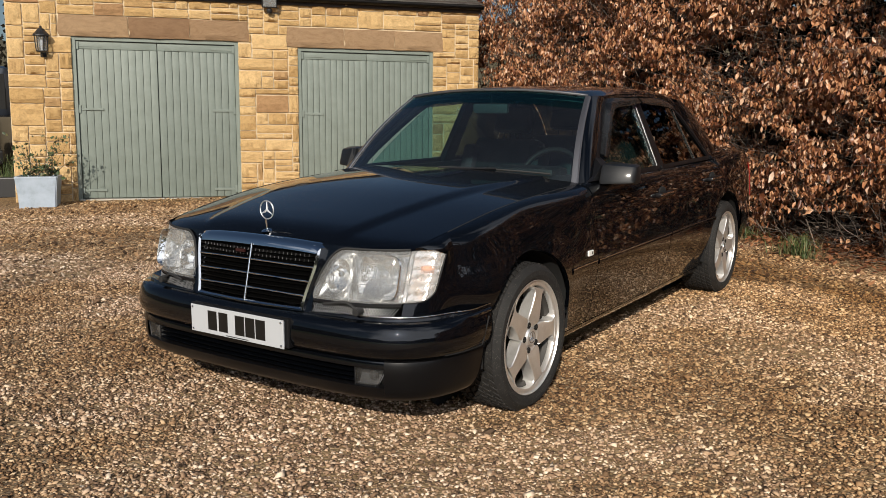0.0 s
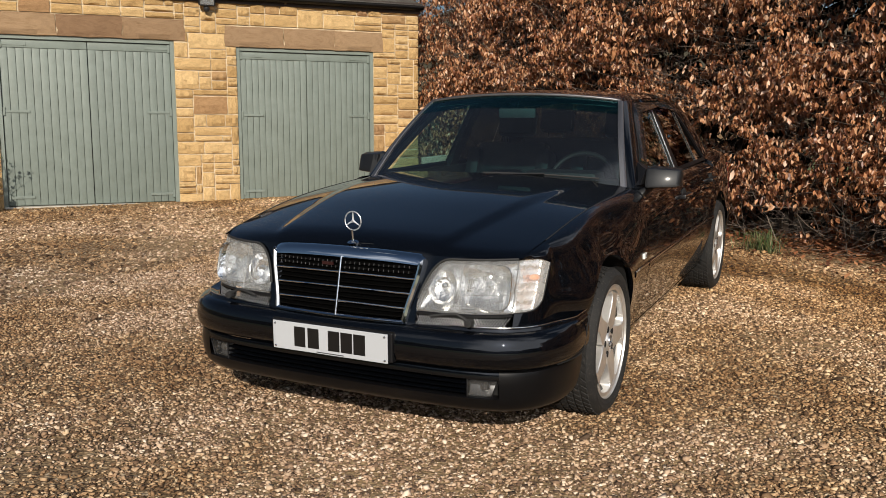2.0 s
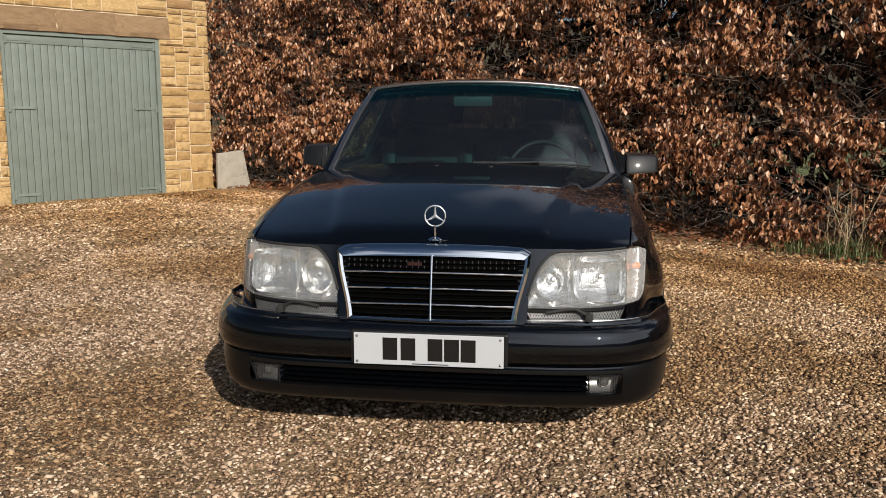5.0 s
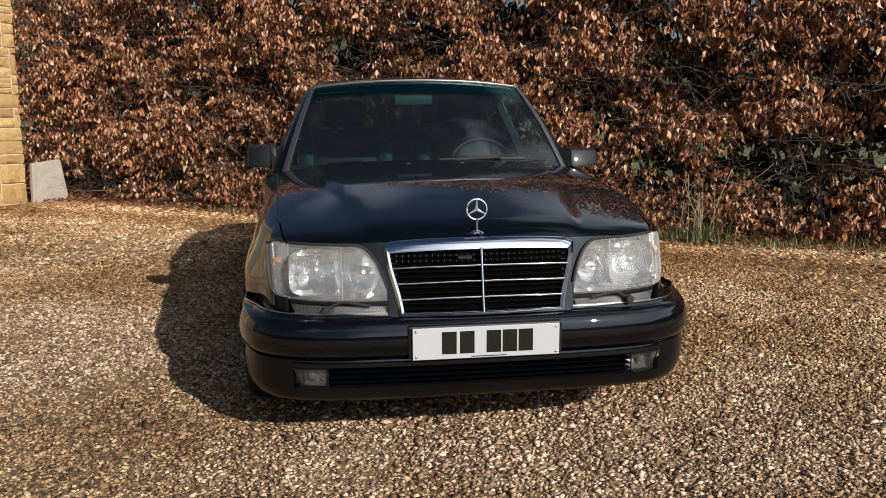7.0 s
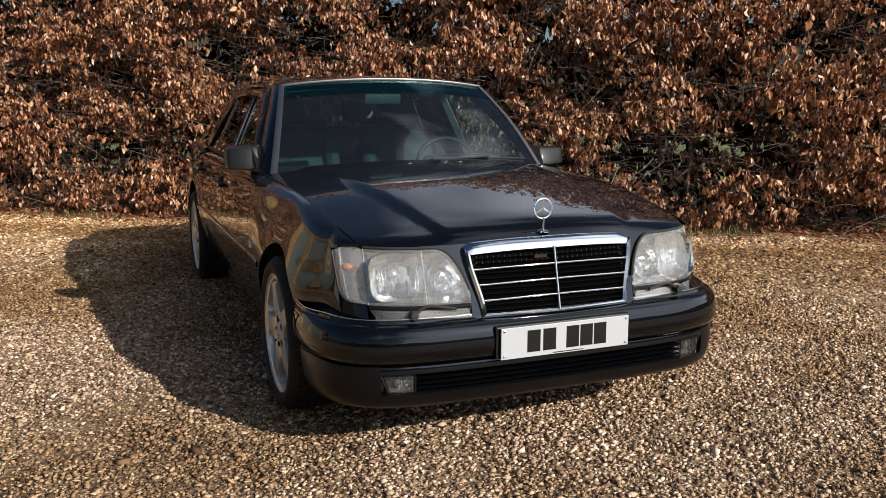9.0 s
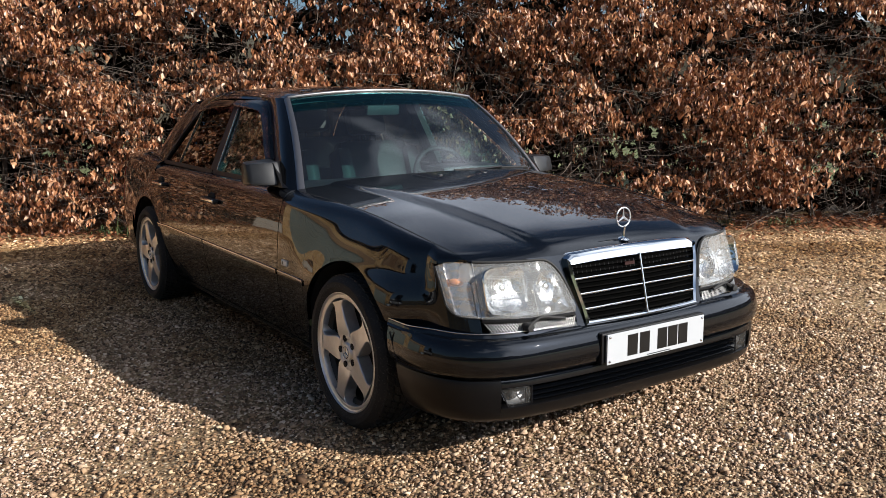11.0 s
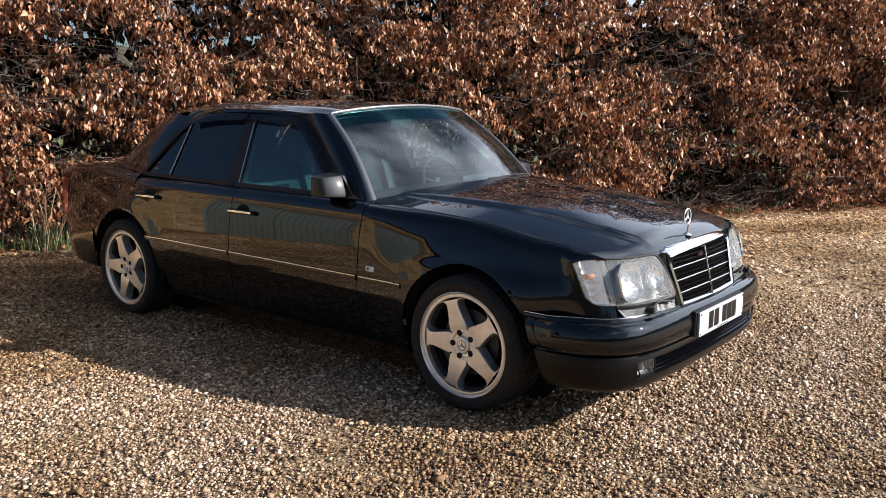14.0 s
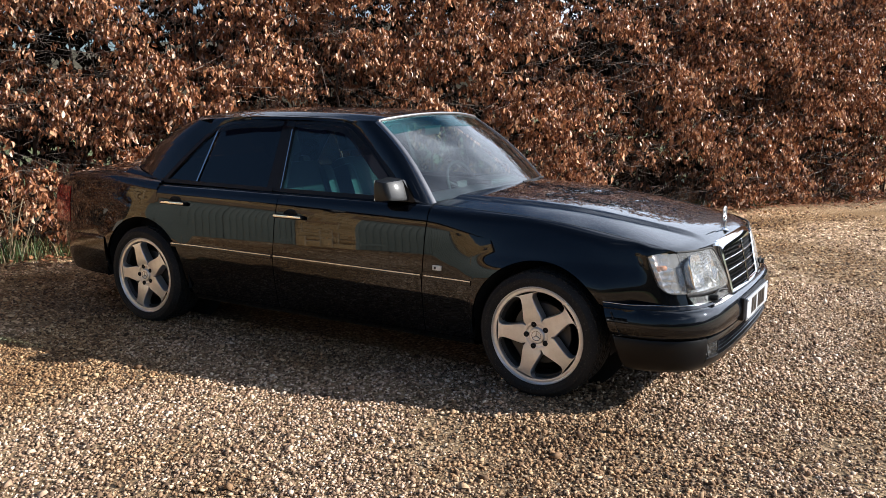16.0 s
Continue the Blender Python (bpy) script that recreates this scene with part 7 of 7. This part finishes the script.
# ---- stonework of the garage ----
def stonework():
    r = random.Random(17)
    cell = 0.04
    s_cells, z_cells = int(round((WALL_S1 - WALL_S0) / cell)), int(round((WALL_TOP - 0.10) / cell))
    full = [[False] * s_cells for _ in range(z_cells)]
    lint = []
    for d, n in ((D1, 3), (D2, 3)):
        s0, s1 = d[0] - 0.15, d[1] + 0.14
        edges = [s0, s0 + (s1 - s0) * 0.36, s0 + (s1 - s0) * 0.68, s1]
        for k in range(3):
            lint.append((edges[k], edges[k + 1], d[3], d[3] + 0.262))
        for j in range(z_cells):
            for i in range(s_cells):
                s, z = WALL_S0 + (i + 0.5) * cell, 0.10 + (j + 0.5) * cell
                if (d[0] < s < d[1] and z < d[3]) or (s0 < s < s1 and d[3] < z < d[3] + 0.262):
                    full[j][i] = True
    for k, (a, b, z0, z1) in enumerate(lint):
        lay(LINTELS[k % 3], a + 0.005, b - 0.005, z0, z1, 0.030, "lintel_stone")
    for j in range(z_cells):
        for i in range(s_cells):
            if full[j][i]:
                continue
            corner = i == 0
            h = r.choice((2, 2, 3, 3, 3, 4, 4, 5, 6)) if not corner else r.choice((6, 7, 4, 5))
            w = r.choice((4, 5, 6, 7, 8, 9, 11)) if h < 5 else r.choice((4, 7, 9, 11))
            if corner:
                w = r.choice((8, 11, 5, 10))
            ww = 0
            while ww < w and i + ww < s_cells and not full[j][i + ww]:
                ww += 1
            if i + ww + 1 == s_cells or (i + ww < s_cells and full[j][i + ww] is False and i + ww + 1 < s_cells and full[j][i + ww + 1]):
                ww += 1
            ww = min(ww, s_cells - i)
            hh = 0
            while hh < h and j + hh < z_cells and all(not full[j + hh][i + k] for k in range(ww)):
                hh += 1
            if hh == 0:
                ww, hh = 1, 1
            for b in range(hh):
                for a in range(ww):
                    full[j + b][i + a] = True
            s0, z0 = WALL_S0 + i * cell, 0.10 + j * cell
            s1, z1 = s0 + ww * cell, z0 + hh * cell
            g = 0.0075
            for d in (D1, D2):
                if z0 < d[3] - 0.02:
                    s1 = d[0] + g if abs(s1 - d[0]) < 0.045 else s1
                    s0 = d[1] - g if abs(s0 - d[1]) < 0.045 else s0
                if z0 < d[3]:
                    if s0 < d[0] < s1:
                        s1 = d[0] + g
                    if s0 < d[1] < s1:
                        s0 = d[1] - g
                if s0 < d[1] and s1 > d[0] and z0 < d[3] + 0.262 < z1:
                    z0 = d[3] + 0.262 - g
            lay(r.choice(ROCKS), s0 + g + r.uniform(0, 0.004), s1 - g - r.uniform(0, 0.004), z0 + g + r.uniform(0, 0.004), z1 - g - r.uniform(0, 0.004), r.uniform(0.020, 0.044))


stonework()


# ---- beyond the garage: a parked vehicle and a long trough, glimpsed past the corner ----
def off_roader():
    top = tagged(new("off_road_vehicle"), "dark blue off-road vehicle parked beyond the garage", "vehicle")
    x, y = -11.2, 3.9
    top.matrix_world = Matrix.Translation((x, y, ground_height(x, y) - 0.01)) @ pose(0, 0, 0, 0, 0, 50)
    paint = mat("dark_blue_paint", (0.006, 0.009, 0.016), 0.35, 0.4, Coat_Weight=1.0, Coat_Roughness=0.03)
    bm = bmesh.new()
    box(bm, -0.92, 0.92, -2.2, 2.2, 0.42, 1.08, None, 0.10)
    part("body", bm, paint, top, smooth=True)
    bm = bmesh.new()
    box(bm, -0.82, 0.82, -0.7, 2.15, 1.05, 1.82, None, 0.14)
    part("cabin", bm, paint, top, smooth=True)
    bm = bmesh.new()
    box(bm, -0.72, 0.72, -0.712, -0.69, 1.18, 1.70)
    part("windscreen", bm, M_DARK, top)
    bm = bmesh.new()
    box(bm, -0.45, 0.45, -2.225, -2.19, 0.66, 0.98, None, 0.02)
    g = part("grille", bm, M_TRIM, top)
    for k in range(4):
        bm = bmesh.new()
        box(bm, -0.43, 0.43, -2.24, -2.222, 0.70 + 0.07 * k, 0.722 + 0.07 * k)
        part("bar", bm, M_MESH, g)
    for sg in (-1, 1):
        bm = bmesh.new()
        box(bm, sg * 0.70 - 0.17, sg * 0.70 + 0.17, -2.22, -2.15, 0.72, 0.94, None, 0.03)
        part("headlamp", bm, M_BEZEL, top)
        for yy in (-1.4, 1.4):
            bm = bmesh.new()
            lathe(bm, [(0.20, 0.0), (0.30, 0.03), (0.36, 0.0), (0.36, -0.22), (0.20, -0.22), (0.0, -0.1)], 28)
            w = part("wheel", bm, M_TYRE, top, smooth=True)
            w.matrix_basis = Matrix.Translation((sg * 0.93, yy, 0.36)) @ (Matrix.Identity(4) if sg > 0 else Matrix.Rotation(math.pi, 4, "Z"))
    bm = bmesh.new()
    box(bm, -0.95, 0.95, -2.30, -2.16, 0.42, 0.62, None, 0.04)
    part("bumper", bm, M_TRIM, top)


off_roader()


def trough():
    r = random.Random(9)
    top = tagged(new("garden_trough"), "dark trough with grassy plants beyond the garage corner", "planter")
    x, y = -8.95, 3.25
    top.matrix_world = Matrix.Translation((x, y, ground_height(x, y) - 0.01)) @ pose(0, 0, 0, 0, 0, 49.5)
    bm = bmesh.new()
    box(bm, -0.35, 0.35, -0.18, 0.18, 0.0, 0.28, None, 0.02)
    part("trough", bm, M_IRON, top)
    bm = bmesh.new()
    for _ in range(150):
        a, b = r.uniform(-0.3, 0.3), r.uniform(-0.15, 0.15)
        tube(bm, [(a, b, 0.26), (a + r.gauss(0, 0.04), b + r.gauss(0, 0.04), 0.4), (a + r.gauss(0, 0.1), b + r.gauss(0, 0.1), r.uniform(0.42, 0.62))], 0.004, 3, taper=0.2)
    part("plants", bm, M_GRASS, top)


trough()


def evergreen(x, y, tall, seed):
    r = random.Random(seed)
    top = tagged(new("evergreen_tree"), "dark evergreen tree beyond the garage", "tree")
    top.matrix_world = Matrix.Translation((x, y, ground_height(x, y) - 0.05))
    bm = bmesh.new()
    tube(bm, [(0, 0, 0), (0.05, 0, tall * 0.4), (0, 0.05, tall * 0.95)], 0.16, 8, taper=0.2)
    part("trunk", bm, M_TWIG, top)
    bm = bmesh.new()
    for _ in range(240):
        h = r.uniform(0.08, 1.0)
        rad = (1.02 - h) * tall * 0.34 * r.uniform(0.4, 1.0)
        q = r.uniform(0, 6.28)
        leaf_cloud(bm, r, (rad * math.cos(q), rad * math.sin(q), h * tall), (0.22, 0.22, 0.14), 55, 0.10)
    part("crown", bm, M_DEEP, top)


evergreen(-14.5, 7.5, 4.6, 3)
evergreen(-16.5, 4.5, 4.2, 4)
